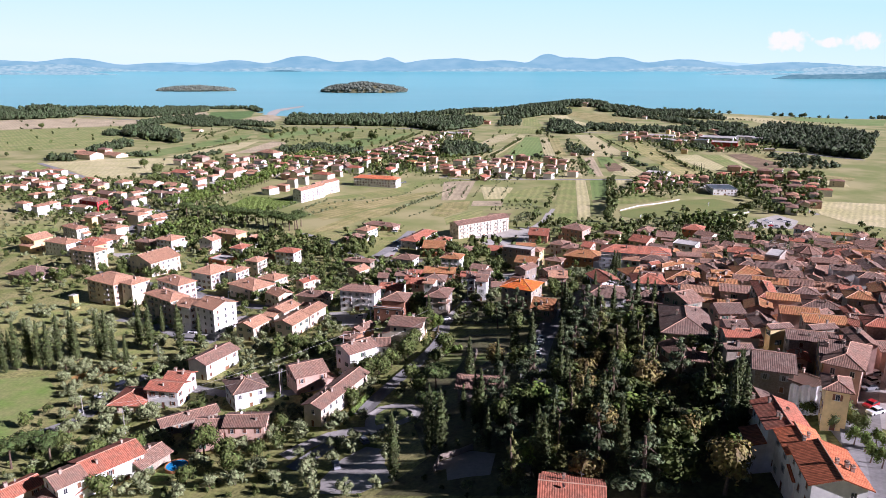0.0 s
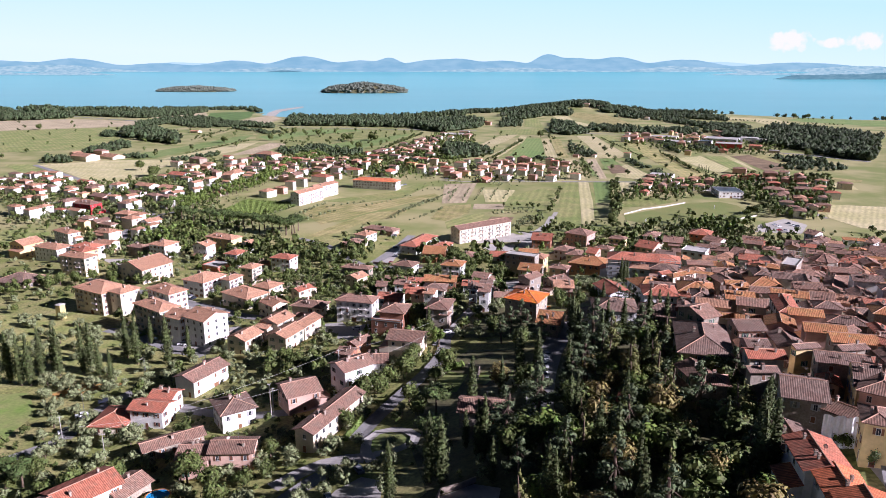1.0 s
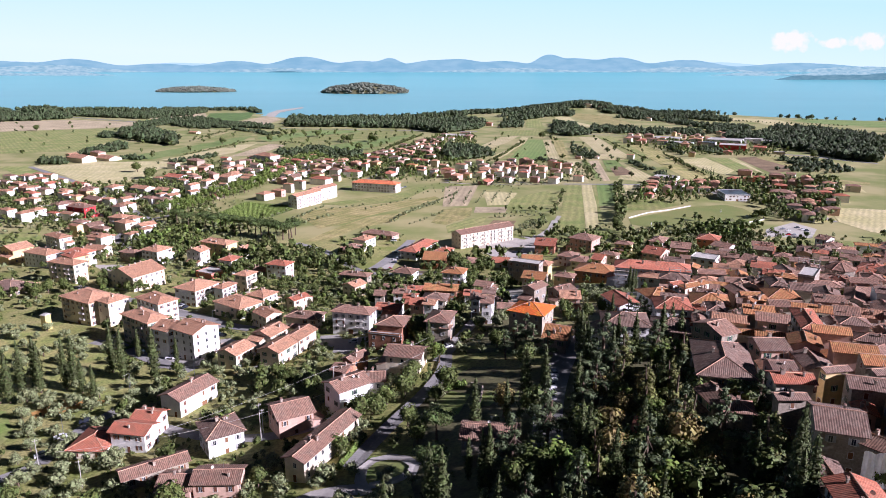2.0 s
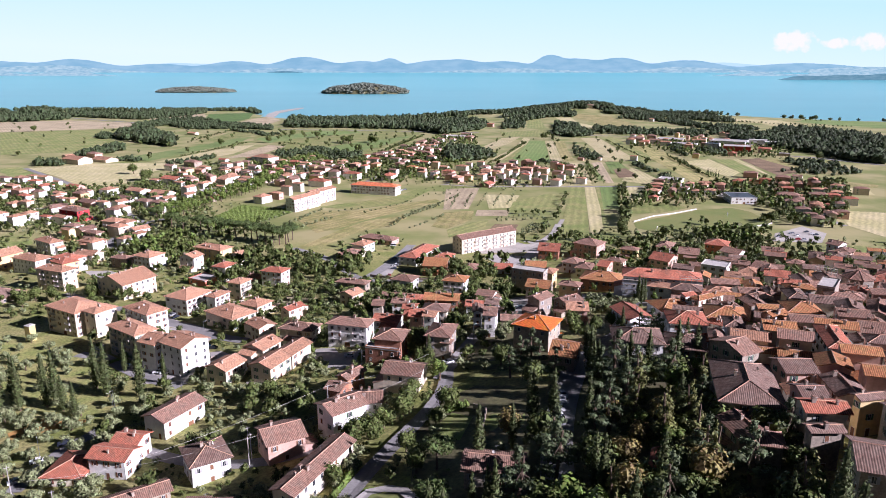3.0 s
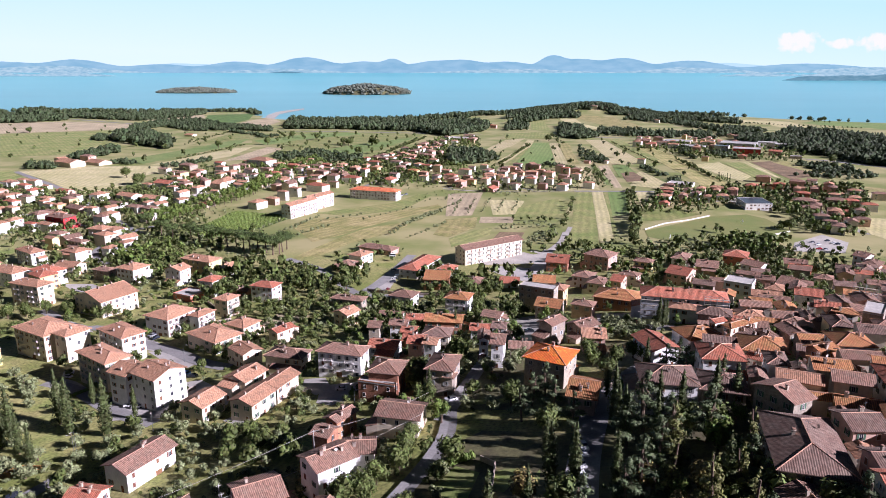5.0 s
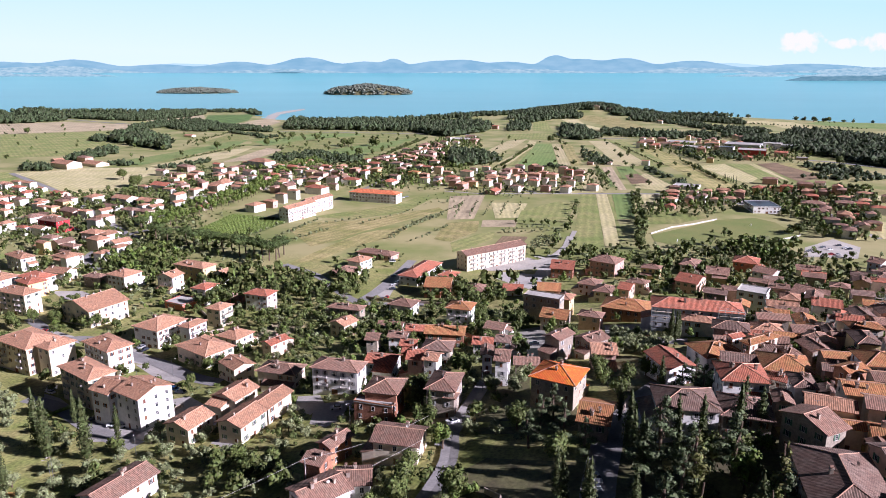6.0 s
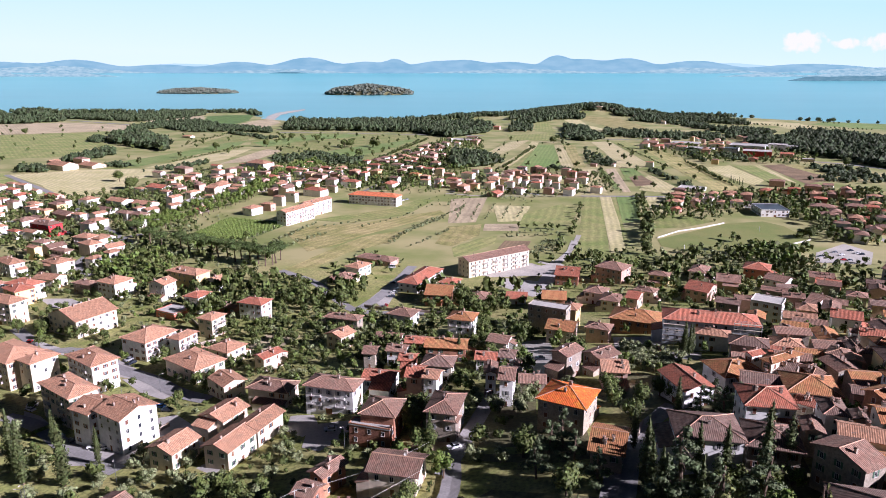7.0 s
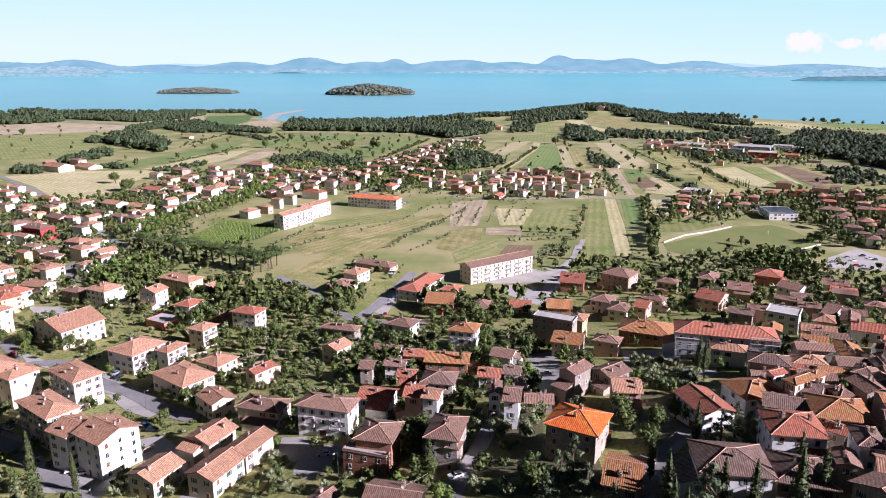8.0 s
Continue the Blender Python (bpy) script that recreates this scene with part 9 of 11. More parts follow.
def clump(s, rnd, x, y, z, r, h):
    """One far crown: an uneven body with ragged tufts round it."""
    ring, levels = 6, ((0.0, 0.35), (0.3, 1.0), (0.65, 0.8), (1.0, 0.12))
    jit = [[rnd.uniform(0.7, 1.25) for _ in range(ring)] for _ in levels]
    def p(i, k):
        t, q = levels[i]
        a = 2 * math.pi * (k % ring) / ring + 0.4 * i
        w = r * q * jit[i][k % ring]
        return (x + w * math.cos(a), y + w * math.sin(a), z + h * (t if i != 3 else 0.9 + 0.1 * jit[i][0]))
    for i in range(3):
        for k in range(ring):
            s.face([p(i, k), p(i, k + 1), p(i + 1, k + 1), p(i + 1, k)])
    for _ in range(7):
        a, t = rnd.uniform(0, 6.28), rnd.uniform(0.25, 0.95)
        w = r * (1.15 - 0.75 * abs(t - 0.4))
        c = Vector((x + w * math.cos(a), y + w * math.sin(a), z + h * t))
        q = r * rnd.uniform(0.25, 0.5)
        d = Vector((rnd.uniform(-1, 1), rnd.uniform(-1, 1), rnd.uniform(-0.5, 1))).normalized() * q
        e = Vector((rnd.uniform(-1, 1), rnd.uniform(-1, 1), rnd.uniform(-0.5, 1))).normalized() * q
        s.face([c - d, c - e * 0.7, c + d, c + e])


def tree_row(kind, pts, spacing, size, seed, single=True):
    """Trees in a line: single ones, or a far row as one mesh."""
    rnd = random.Random(seed)
    spots = []
    for (x0, y0), (x1, y1) in zip(pts, pts[1:]):
        k = max(1, int(math.hypot(x1 - x0, y1 - y0) / spacing))
        for i in range(k):
            x, y = x0 + (x1 - x0) * i / k + rnd.uniform(-1, 1), y0 + (y1 - y0) * i / k + rnd.uniform(-1, 1)
            if taken(x, y, 1.0):
                continue
            if single:
                tree(kind, x, y, size * rnd.uniform(0.75, 1.2), rnd.uniform(0.9, 1.15))
            else:
                spots.append((kind, x, y, size * rnd.uniform(0.6, 1.3)))
    leaf = {"olive": "olive", "lime": "lime", "cypress": "cypress"}.get(kind, "broad")
    planted("tree_row", spots, leaf, "row of trees and shrubs along a field edge")


# ---------------------------------------------------------------- islands
def island(cx, cy, hx, hy, top, label, seed):
    def rise(x, y):
        q = ((x - cx) / hx) ** 2 + ((y - cy) / hy) ** 2
        return LAKE - 4 + (top + 4) * max(0.0, 1 - q) ** 0.7 * (1 + 0.18 * noise.noise((x / 90, y / 90, seed)))
    ob = sheet("island", [cx + hx * (i / 20 - 1) * 1.02 for i in range(41)], [cy + hy * (i / 12 - 1) * 1.02 for i in range(25)], rise, SOIL["litter"])
    tagged(ob, label, "island", kind="structure")
    ring = [(cx + 0.995 * hx * math.cos(k * 0.2618), cy + 0.995 * hy * math.sin(k * 0.2618)) for k in range(24)]
    wood("island_wood", ring, 11, 9, 11, "isle", "close dark wood covering the island", seed, rise)


def shore_belt(x0, x1, depth, spacing, radius, tall, seed):
    """A belt of trees along the water's edge."""
    xs = [x0 + (x1 - x0) * i / 16 for i in range(17)]
    back = [(x, shore_y(x) - depth * (0.7 + 0.5 * noise.noise((x / 120, seed, 0)))) for x in reversed(xs)]
    wood("far_wood", [(x, shore_y(x) - 6) for x in xs] + back, spacing, radius, tall, "wood", "belt of dark trees along the lake shore", seed)


shore_belt(-1700, -560, 100, 12, 5.5, 11, 41)
shore_belt(-420, 260, 130, 11, 6, 12, 42)
shore_belt(240, 780, 120, 13, 6, 11, 43)
shore_belt(780, 1700, 45, 22, 6, 9, 44)


island(-408, 3700, 226, 120, 40, "wooded island rising from the lake", 3)
island(-1335, 3850, 212, 100, 18, "low wooded island in the lake", 4)

grove(["olive"], [(-237, 351), (-193, 349), (-138, 303), (-110, 276), (-94, 233), (-162, 270), (-224, 331)], 8.5, 1.05, 1)
grove(["olive"], [(-159, 264), (-135, 262), (-92, 228), (-98, 202), (-119, 197), (-141, 235)], 6.5, 1.2, 2)
grove(["olive", "olive", "broadleaf"], [(-118, 190), (-105, 197), (-80, 195), (-51, 199), (-27, 212), (-29, 173), (-45, 159), (-70, 156), (-93, 160)], 6, 1.0, 3)
grove(["olive"], [(-115, 292), (-87, 292), (-41, 255), (-37, 226), (-69, 227), (-87, 258)], 7, 1.0, 4)
grove(["lime", "cedar", "autumn", "broadleaf", "autumn", "cypress", "lime"], [(42, 260), (76, 263), (74, 215), (78, 170), (69, 138), (60, 117), (26, 128), (15, 137), (19, 188), (32, 206)], 10.5, 1.15, 5)
grove(["broadleaf", "olive", "cypress", "broadleaf", "bush"], [(2, 203), (21, 206), (15, 139), (5, 138), (4, 164)], 11, 0.9, 6)
grove(["olive", "broadleaf", "bush"], [(-35, 215), (-13, 232), (1, 249), (3, 204), (-25, 190)], 6, 0.9, 7)
grove(["olive"], [(65, 354), (87, 349), (84, 327), (69, 314), (60, 326)], 5, 0.9, 8)
mass(["broadleaf"], [(-160, 511), (-107, 521), (-54, 518), (-50, 457), (-95, 460), (-136, 443)], 5.5, 1.25, 9)
mass(["broadleaf"], [(-25, 508), (10, 502), (43, 500), (41, 462), (14, 436), (-12, 462)], 6, 1.2, 10)
mass(["olive", "broadleaf", "olive"], [(-101, 428), (-85, 466), (-67, 437), (-51, 408), (-55, 376), (-65, 357), (-87, 388)], 6, 0.9, 11)
grove(["olive", "bush"], [(-63, 351), (-44, 316), (-42, 289), (-51, 282), (-63, 304)], 5.5, 0.8, 12)
mass(["olive"], [(-79, 466), (-24, 468), (-20, 404), (-37, 380), (-62, 409)], 6, 0.9, 13)
grove(["olive", "broadleaf"], [(14, 419), (42, 413), (32, 339), (12, 338)], 7, 1.0, 14)
mass(["olive", "broadleaf", "lime"], [(79, 580), (160, 542), (169, 494), (148, 439), (66, 496)], 8, 0.9, 16)
mass(["broadleaf", "olive"], [(151, 572), (197, 583), (259, 595), (235, 541), (173, 538)], 7, 0.8, 17)
mass(["olive", "broadleaf"], [(217, 527), (262, 517), (181, 387), (164, 411)], 8, 1.0, 18)
mass(["broadleaf", "lime", "olive"], [(-292, 648), (-213, 636), (-165, 511), (-219, 540)], 9, 1.0, 22)
mass(["lime", "broadleaf"], [(-260, 585), (-212, 578), (-178, 530), (-203, 508)], 8, 1.1, 25)
mass(["broadleaf", "olive"], [(90, 650), (105, 631), (79, 535), (62, 537)], 8, 1.0, 28)
mass(["olive", "broadleaf"], [(-54, 442), (-9, 437), (-7, 366), (-45, 365)], 7, 0.9, 33)
mass(["broadleaf"], [(224, 576), (301, 586), (240, 464), (168, 427)], 9, 0.9, 34)
grove(["olive", "bush", "broadleaf"], [(-74, 281), (-60, 308), (-45, 285), (-42, 262), (-58, 249)], 7, 0.9, 35)
grove(["broadleaf", "bush"], [(92, 157), (109, 156), (90, 126), (86, 138)], 7, 0.6, 36)
tree_row("lime", [(-272, 684), (-260, 738), (-226, 834), (-221, 1015), (-197, 1128)], 9, 1.55, 53)
tree_row("lime", [(-253, 672), (-240, 725), (-214, 813), (-204, 976), (-184, 1098)], 9, 1.55, 54)
tree_row("cypress", [(-175, 258), (-171, 258)], 6, 0.9, 66)
for tx, ty in [(-173.0, 584.5), (-158.5, 576.7), (-149.5, 564.1), (-139.0, 563.8), (-125.7, 552.6), (-120.3, 561.2), (-190.0, 603.5), (-206.3, 613.1), (-238.1, 632.4), (-220.7, 611.9), (-194.6, 599.1), (-180.5, 588.7), (-166.0, 578.9), (-146.6, 569.9), (-131.7, 558.1), (-121.5, 555.5), (-263.0, 663.2), (-119.4, 569.9)]:
    tree("pine", tx, ty, 1.3)
for tx, ty in [(-178.9, 261.4), (-173.1, 261.2), (-169.7, 264.2), (-163.4, 260.9), (-160.5, 270.1), (-156.3, 273.0), (-144.8, 272.0), (-142.2, 273.7), (-134.2, 287.7), (-126.2, 279.5), (-112.5, 277.0), (-153.3, 269.6), (-159.6, 260.7)]:
    tree("cypress", tx, ty, 1.8, 1.0)
for tx, ty in [(-12.0, 148.9), (-3.5, 160.7), (-0.6, 159.5), (10.1, 168.5), (23.8, 214.8), (29.1, 212.2), (45.0, 242.4), (44.1, 228.8), (37.9, 150.1), (37.4, 128.8), (70.1, 238.3), (66.4, 139.0), (66.3, 145.0), (69.7, 150.2), (21.0, 137.1), (24.7, 140.9), (8.1, 197.4)]:
    tree("cypress", tx, ty, 1.5)
for tx, ty in [(26.8, 193.3), (45.0, 228.4), (64.1, 226.1), (27.0, 151.5)]:
    tree("cedar", tx, ty, 1.2)
for tx, ty in [(-3.4, 178.0), (-2.2, 199.8)]:
    tree("pine", tx, ty, 0.9)
for tx, ty in [(39.9, 182.5), (16.7, 207.7), (53.9, 200.2)]:
    tree("autumn", tx, ty, 1.3)
for tx, ty in [(64.4, 206.6), (-2.0, 257.9), (-67.9, 221.6)]:
    tree("lime", tx, ty, 1.2)
for tx, ty in [(143.5, 592.8), (163.0, 670.4), (-60.7, 467.2), (294.3, 656.3)]:
    tree("broadleaf", tx, ty, 1.4)
for tx, ty in [(-108.5, 289.1), (-130.8, 304.0), (63.6, 277.6), (78.6, 254.5), (47.6, 262.1), (88.1, 344.6), (88.6, 340.5)]:
    tree("cypress", tx, ty, 1.1)
mass(["olive", "broadleaf", "broadleaf", "lime", "bush"], [(-202, 400), (-214, 466), (-178, 530), (-97, 465), (-72, 410), (-72, 353), (-96, 327), (-99, 291), (-130, 288)], 6, 0.8, 77)
mass(["broadleaf", "olive", "broadleaf", "lime", "bush"], [(-92, 446), (0, 467), (56, 434), (51, 334), (19, 330), (8, 263), (-48, 276)], 6, 0.8, 78)
mass(["olive", "bush", "broadleaf", "bush"], [(-102, 289), (-65, 285), (-21, 291), (3, 248), (-1, 201), (-38, 187), (-69, 213), (-88, 201), (-126, 233)], 6, 0.8, 79)
mass(["bush", "broadleaf", "lime"], [(83, 458), (191, 488), (325, 493), (184, 274), (103, 253), (95, 279), (60, 326)], 7, 0.8, 80)
mass(["broadleaf", "bush", "olive"], [(-377, 674), (-218, 668), (-107, 507), (-142, 464), (-227, 467), (-278, 517)], 8, 0.9, 81)
mass(["broadleaf", "bush", "olive"], [(-516, 801), (-251, 841), (-126, 572), (-138, 475), (-221, 447), (-304, 459)], 9, 0.9, 82)
mass(["broadleaf", "olive", "bush"], [(60, 582), (374, 577), (277, 451), (114, 445), (48, 461)], 9, 1.0, 85)
mass(["broadleaf", "bush", "olive"], [(35, 263), (79, 243), (79, 161), (60, 117), (5, 135), (9, 176), (31, 201)], 8, 0.75, 87)
mass(["olive", "olive", "bush"], [(-115, 292), (-87, 292), (-41, 255), (-37, 226), (-69, 227), (-87, 258)], 5.5, 0.8, 88)
mass(["olive", "bush", "olive"], [(-237, 351), (-193, 349), (-138, 303), (-110, 276), (-94, 233), (-162, 270), (-224, 331)], 10, 0.8, 89)
mass(["broadleaf", "bush", "olive"], [(-115, 428), (-49, 468), (47, 411), (49, 328), (15, 320), (6, 264), (-78, 282), (-109, 328)], 5, 0.65, 90)
mass(["bush", "bush", "olive"], [(-118, 190), (-105, 197), (-80, 195), (-51, 199), (-27, 212), (-29, 173), (-45, 159), (-70, 156), (-93, 160)], 3.2, 0.8, 116)
mass(["bush", "bush", "olive"], [(-15, 203), (6, 198), (33, 211), (64, 219), (75, 163), (60, 117), (-3, 138), (-13, 164)], 6, 0.75, 117)
mass(["bush", "olive", "bush"], [(-94, 233), (-63, 225), (-39, 243), (-19, 259), (-18, 213), (-29, 200), (-51, 199), (-71, 205)], 4, 0.8, 118)
mass(["bush", "olive"], [(-159, 264), (-102, 256), (-92, 228), (-96, 198), (-117, 193)], 4.5, 0.8, 119)
for tx, ty in [(-10.7, 295.5), (-8.8, 291.5), (-11.9, 288.8)]:
    tree("broadleaf", tx, ty, 1.2)
for tx, ty in [(88.1, 344.6), (90.9, 344.1), (-6.0, 276.2), (3.4, 358.3)]:
    tree("cypress", tx, ty, 1.0)
for tx, ty in [(24.5, 204.0), (34.8, 180.6), (41.8, 169.2), (49.0, 174.0), (67.5, 193.8), (74.5, 185.5), (17.3, 165.4)]:
    tree("broadleaf", tx, ty, 1.35)
for tx, ty in [(71.2, 164.3), (55.5, 155.9), (47.1, 193.1), (42.7, 205.6), (56.7, 139.7)]:
    tree("autumn", tx, ty, 1.1)
for tx, ty in [(84.5, 146.7), (86.4, 148.4), (90.9, 143.1), (90.0, 138.7), (90.4, 135.7), (85.8, 138.4)]:
    tree("broadleaf", tx, ty, 0.6)
for tx, ty in [(86.0, 130.1), (86.7, 127.4), (89.3, 128.0), (85.2, 123.0), (86.0, 120.6)]:
    tree("lime", tx, ty, 0.65)
for tx, ty in [(-182.0, 270.9), (-128.4, 260.8), (-136.4, 267.9)]:
    tree("cypress", tx, ty, 1.2)
mass(["bush", "broadleaf"], [(85, 130), (93, 131), (81, 111), (78, 112)], 4, 0.8, 130)
mass(["bush", "olive", "broadleaf"], [(-147, 207), (-135, 220), (-113, 189), (-108, 172), (-125, 173)], 4.5, 0.9, 131)
for tx, ty in [(-126.1, 179.7), (-122.4, 184.6), (-116.0, 182.3)]:
    tree("pine", tx, ty, 0.9)
grove(["olive"], [(-45, 159), (-31, 185), (-16, 195), (-13, 164), (-19, 143), (-55, 153)], 6, 0.9, 133)
grove(["olive", "broadleaf"], [(-30, 239), (-6, 284), (4, 279), (1, 225), (-16, 208)], 6, 0.9, 134)
mass(["bush", "olive"], [(-45, 159), (-27, 208), (-15, 194), (-12, 141), (-55, 153)], 4, 0.8, 135)
mass(["olive", "broadleaf", "bush"], [(0, 341), (32, 339), (22, 265), (4, 267)], 6, 0.85, 136)
mass(["broadleaf", "bush"], [(273, 528), (384, 548), (225, 316), (189, 319)], 9, 0.9, 140)
for tx, ty in [(47.5, 203.2), (52.7, 195.5), (60.0, 197.3), (56.8, 174.7), (33.6, 165.4)]:
    tree("fir", tx, ty, 1.0)
mass(["broadleaf", "bush", "broadleaf", "olive"], [(-280, 440), (-237, 435), (-214, 417), (-207, 383), (-213, 366), (-225, 351)], 6.5, 0.85, 146)
mass(["broadleaf", "bush", "olive"], [(-279, 455), (-249, 450), (-233, 433), (-221, 390), (-242, 380), (-273, 409)], 7, 0.9, 147)
for tx, ty in [(-232.0, 402.9), (-231.8, 415.1), (-224.0, 417.8), (-215.7, 422.6), (-202.7, 421.9), (-179.3, 415.6)]:
    tree("broadleaf", tx, ty, 1.1)
mass(["broadleaf"], [(-221, 447), (-209, 454), (-192, 415), (-200, 402)], 7, 0.9, 149)
mass(["broadleaf", "bush", "broadleaf", "olive"], [(143, 568), (179, 549), (231, 556), (249, 550), (229, 510), (167, 504), (128, 525)], 7, 0.95, 150)

# gardens round the orange-roofed house
for tx, ty in [(17.8, 302.1), (21.2, 294.2), (25.5, 305.9), (15.2, 295.8), (20.2, 309.2), (23.5, 300.2), (13.5, 301.1), (28.4, 311.9), (18.7, 270.2), (6.3, 265.7), (13.2, 263.0), (8.6, 304.5), (2.4, 327.4), (7.7, 339.3), (39.0, 312.3), (37.6, 324.9)]:
    tree("olive", tx, ty, 1.15)
for tx, ty in [(29.8, 265.5)]:
    tree("cedar", tx, ty, 0.95)
for tx, ty in [(49.4, 292.2), (50.7, 303.0), (55.1, 312.1), (51.5, 280.2), (57.1, 290.4), (3.4, 322.8), (-8.9, 275.5), (-13.0, 292.5)]:
    tree("broadleaf", tx, ty, 0.95)
for tx, ty in [(69.2, 362.1), (68.1, 350.8), (67.1, 340.6), (66.3, 331.4), (71.7, 358.7), (70.5, 347.7), (69.5, 337.8), (68.6, 328.8), (74.2, 355.4), (72.9, 344.7), (71.8, 335.1), (70.8, 326.3), (76.6, 352.2), (75.2, 341.8), (74.0, 332.4), (73.0, 323.9), (78.9, 349.1), (77.5, 339.0), (76.2, 329.9), (75.2, 321.6), (81.2, 346.1), (79.7, 336.3), (78.4, 327.4), (77.3, 319.3)]:
    tree("olive", tx, ty, 0.95)
for tx, ty in [(67.9, 299.2), (68.0, 292.4), (64.6, 296.6), (74.9, 305.2)]:
    tree("broadleaf", tx, ty, 0.9)
for tx, ty in [(69.7, 276.3), (75.1, 273.6), (79.8, 276.3), (75.1, 280.8)]:
    tree("cedar", tx, ty, 0.8)

# large park trees
for tx, ty in [(56.1, 183.1), (51.9, 190.8), (52.7, 216.9), (66.7, 208.5), (65.5, 152.5)]:
    tree("fir", tx, ty, 1.15)
for tx, ty in [(44.0, 133.7), (15.3, 136.2), (31.9, 155.8), (25.9, 140.4)]:
    tree("fir", tx, ty, 0.95)
for tx, ty in [(25.0, 183.1), (41.7, 203.4), (15.4, 174.3), (43.6, 161.0), (61.7, 168.3), (34.8, 137.1)]:
    tree("cedar", tx, ty, 1.25)
for tx, ty in [(36.7, 168.5), (55.3, 119.6), (36.7, 144.6), (53.9, 169.7)]:
    tree("autumn", tx, ty, 1.6)
for tx, ty in [(24.5, 166.6), (29.1, 160.3), (44.1, 149.1)]:
    tree("lime", tx, ty, 1.7)
for tx, ty in [(51.5, 133.5), (47.0, 125.0), (50.3, 147.5), (63.9, 152.5), (56.1, 137.2), (49.0, 174.0)]:
    tree("broadleaf", tx, ty, 1.45)
for tx, ty in [(35.7, 157.5), (44.9, 169.8), (33.5, 173.1), (57.7, 198.4), (51.2, 225.3), (67.5, 141.6), (63.2, 137.3), (71.5, 152.9), (-12.7, 154.9), (-3.6, 167.3), (-0.6, 162.7), (8.6, 169.2), (39.3, 138.0), (22.2, 136.6)]:
    tree("cypress", tx, ty, 1.4)

# tall dark trees beside the street
for tx, ty in [(25.3, 262.0), (30.7, 254.8), (21.3, 252.5), (34.4, 244.1)]:
    tree("cedar", tx, ty, 0.85)
for tx, ty in [(24.3, 224.8), (29.7, 218.6), (45.1, 238.6), (57.7, 244.7), (77.8, 243.2), (38.3, 211.6)]:
    tree("cypress", tx, ty, 1.2)
for tx, ty in [(19.3, 264.1), (27.0, 242.7), (60.6, 233.8), (68.7, 231.4)]:
    tree("broadleaf", tx, ty, 1.1)

# fields, hedges and gardens of the plain
wood("far_wood", [(-1226, 1839), (-1083, 1858), (-1015, 1947), (-1103, 2108), (-1411, 2105)], 10, 6.5, 13, "wood", "dense dark green wood near the lake", 300)
wood("far_wood", [(-1191, 2023), (-1099, 2024), (-1206, 2223), (-1296, 2222)], 12, 9, 20, "wood", "dense dark green wood near the lake", 301)
wood("far_wood", [(-1068, 2045), (-818, 1931), (-737, 2069), (-728, 2204), (-783, 2341), (-933, 2155), (-1139, 2176)], 9, 5.5, 11, "wood", "dense dark green wood near the lake", 302)
wood("far_wood", [(-640, 1413), (-561, 1337), (-478, 1268), (-521, 1394), (-594, 1502), (-672, 1601), (-702, 1561)], 9, 7.5, 13, "wood", "dense dark green wood near the lake", 303)
wood("far_wood", [(-568, 1099), (-540, 1130), (-544, 1228), (-584, 1292), (-584, 1149)], 8, 5, 9, "wood", "dense dark green wood near the lake", 304)
wood("far_wood", [(-577, 1021), (-537, 1016), (-567, 1064), (-603, 1069)], 7, 5, 8, "wood", "dense dark green wood near the lake", 305)
wood("far_wood", [(-699, 1628), (-677, 1747), (-546, 1602), (-581, 1702), (-731, 1862), (-764, 1762)], 9, 5, 9, "wood", "dense dark green wood near the lake", 306)
wood("far_wood", [(-556, 1629), (-472, 1659), (-387, 1618), (-408, 1704), (-509, 1782), (-622, 1814)], 8, 4.5, 8, "wood", "dense dark green wood near the lake", 307)
wood("far_wood", [(-738, 1829), (-599, 1732), (-570, 1847), (-684, 1989), (-767, 1950)], 11, 4.5, 8, "wood", "dense dark green wood near the lake", 308)
wood("far_wood", [(-379, 1689), (-250, 1676), (-72, 1635), (-10, 1545), (2, 1609), (-5, 1853), (-138, 1852), (-285, 1901), (-407, 1900)], 9, 6, 13, "wood", "dense dark green wood near the lake", 309)
wood("far_wood", [(-70, 1608), (2, 1509), (85, 1637), (99, 1789), (31, 1919), (-52, 1788)], 9, 7, 14, "wood", "dense dark green wood near the lake", 310)
wood("far_wood", [(1, 1065), (40, 1077), (78, 1113), (54, 1206), (6, 1242)], 7, 6, 12, "wood", "dense dark green wood near the lake", 311)
wood("far_wood", [(159, 1976), (234, 2044), (324, 2132), (397, 2179), (498, 2118), (510, 2203), (547, 2742), (410, 2671), (239, 2229)], 8, 7, 14, "wood", "dense dark green wood near the lake", 312)
wood("far_wood", [(146, 1822), (217, 1899), (277, 1968), (365, 1991), (377, 2112), (294, 2088), (199, 2002)], 9, 6, 11, "wood", "dense dark green wood near the lake", 313)
wood("far_wood", [(461, 2098), (725, 1821), (760, 1907), (622, 2057), (491, 2157)], 9, 5, 9, "wood", "dense dark green wood near the lake", 314)
wood("far_wood", [(453, 2097), (525, 1985), (589, 1951), (616, 2088), (506, 2155)], 9, 6, 11, "wood", "dense dark green wood near the lake", 315)
wood("far_wood", [(130, 1638), (183, 1667), (204, 1853), (143, 1790)], 9, 5, 9, "wood", "dense dark green wood near the lake", 316)
wood("far_wood", [(227, 1500), (259, 1445), (303, 1489), (315, 1728), (274, 1791)], 8, 5.5, 10, "wood", "dense dark green wood near the lake", 317)
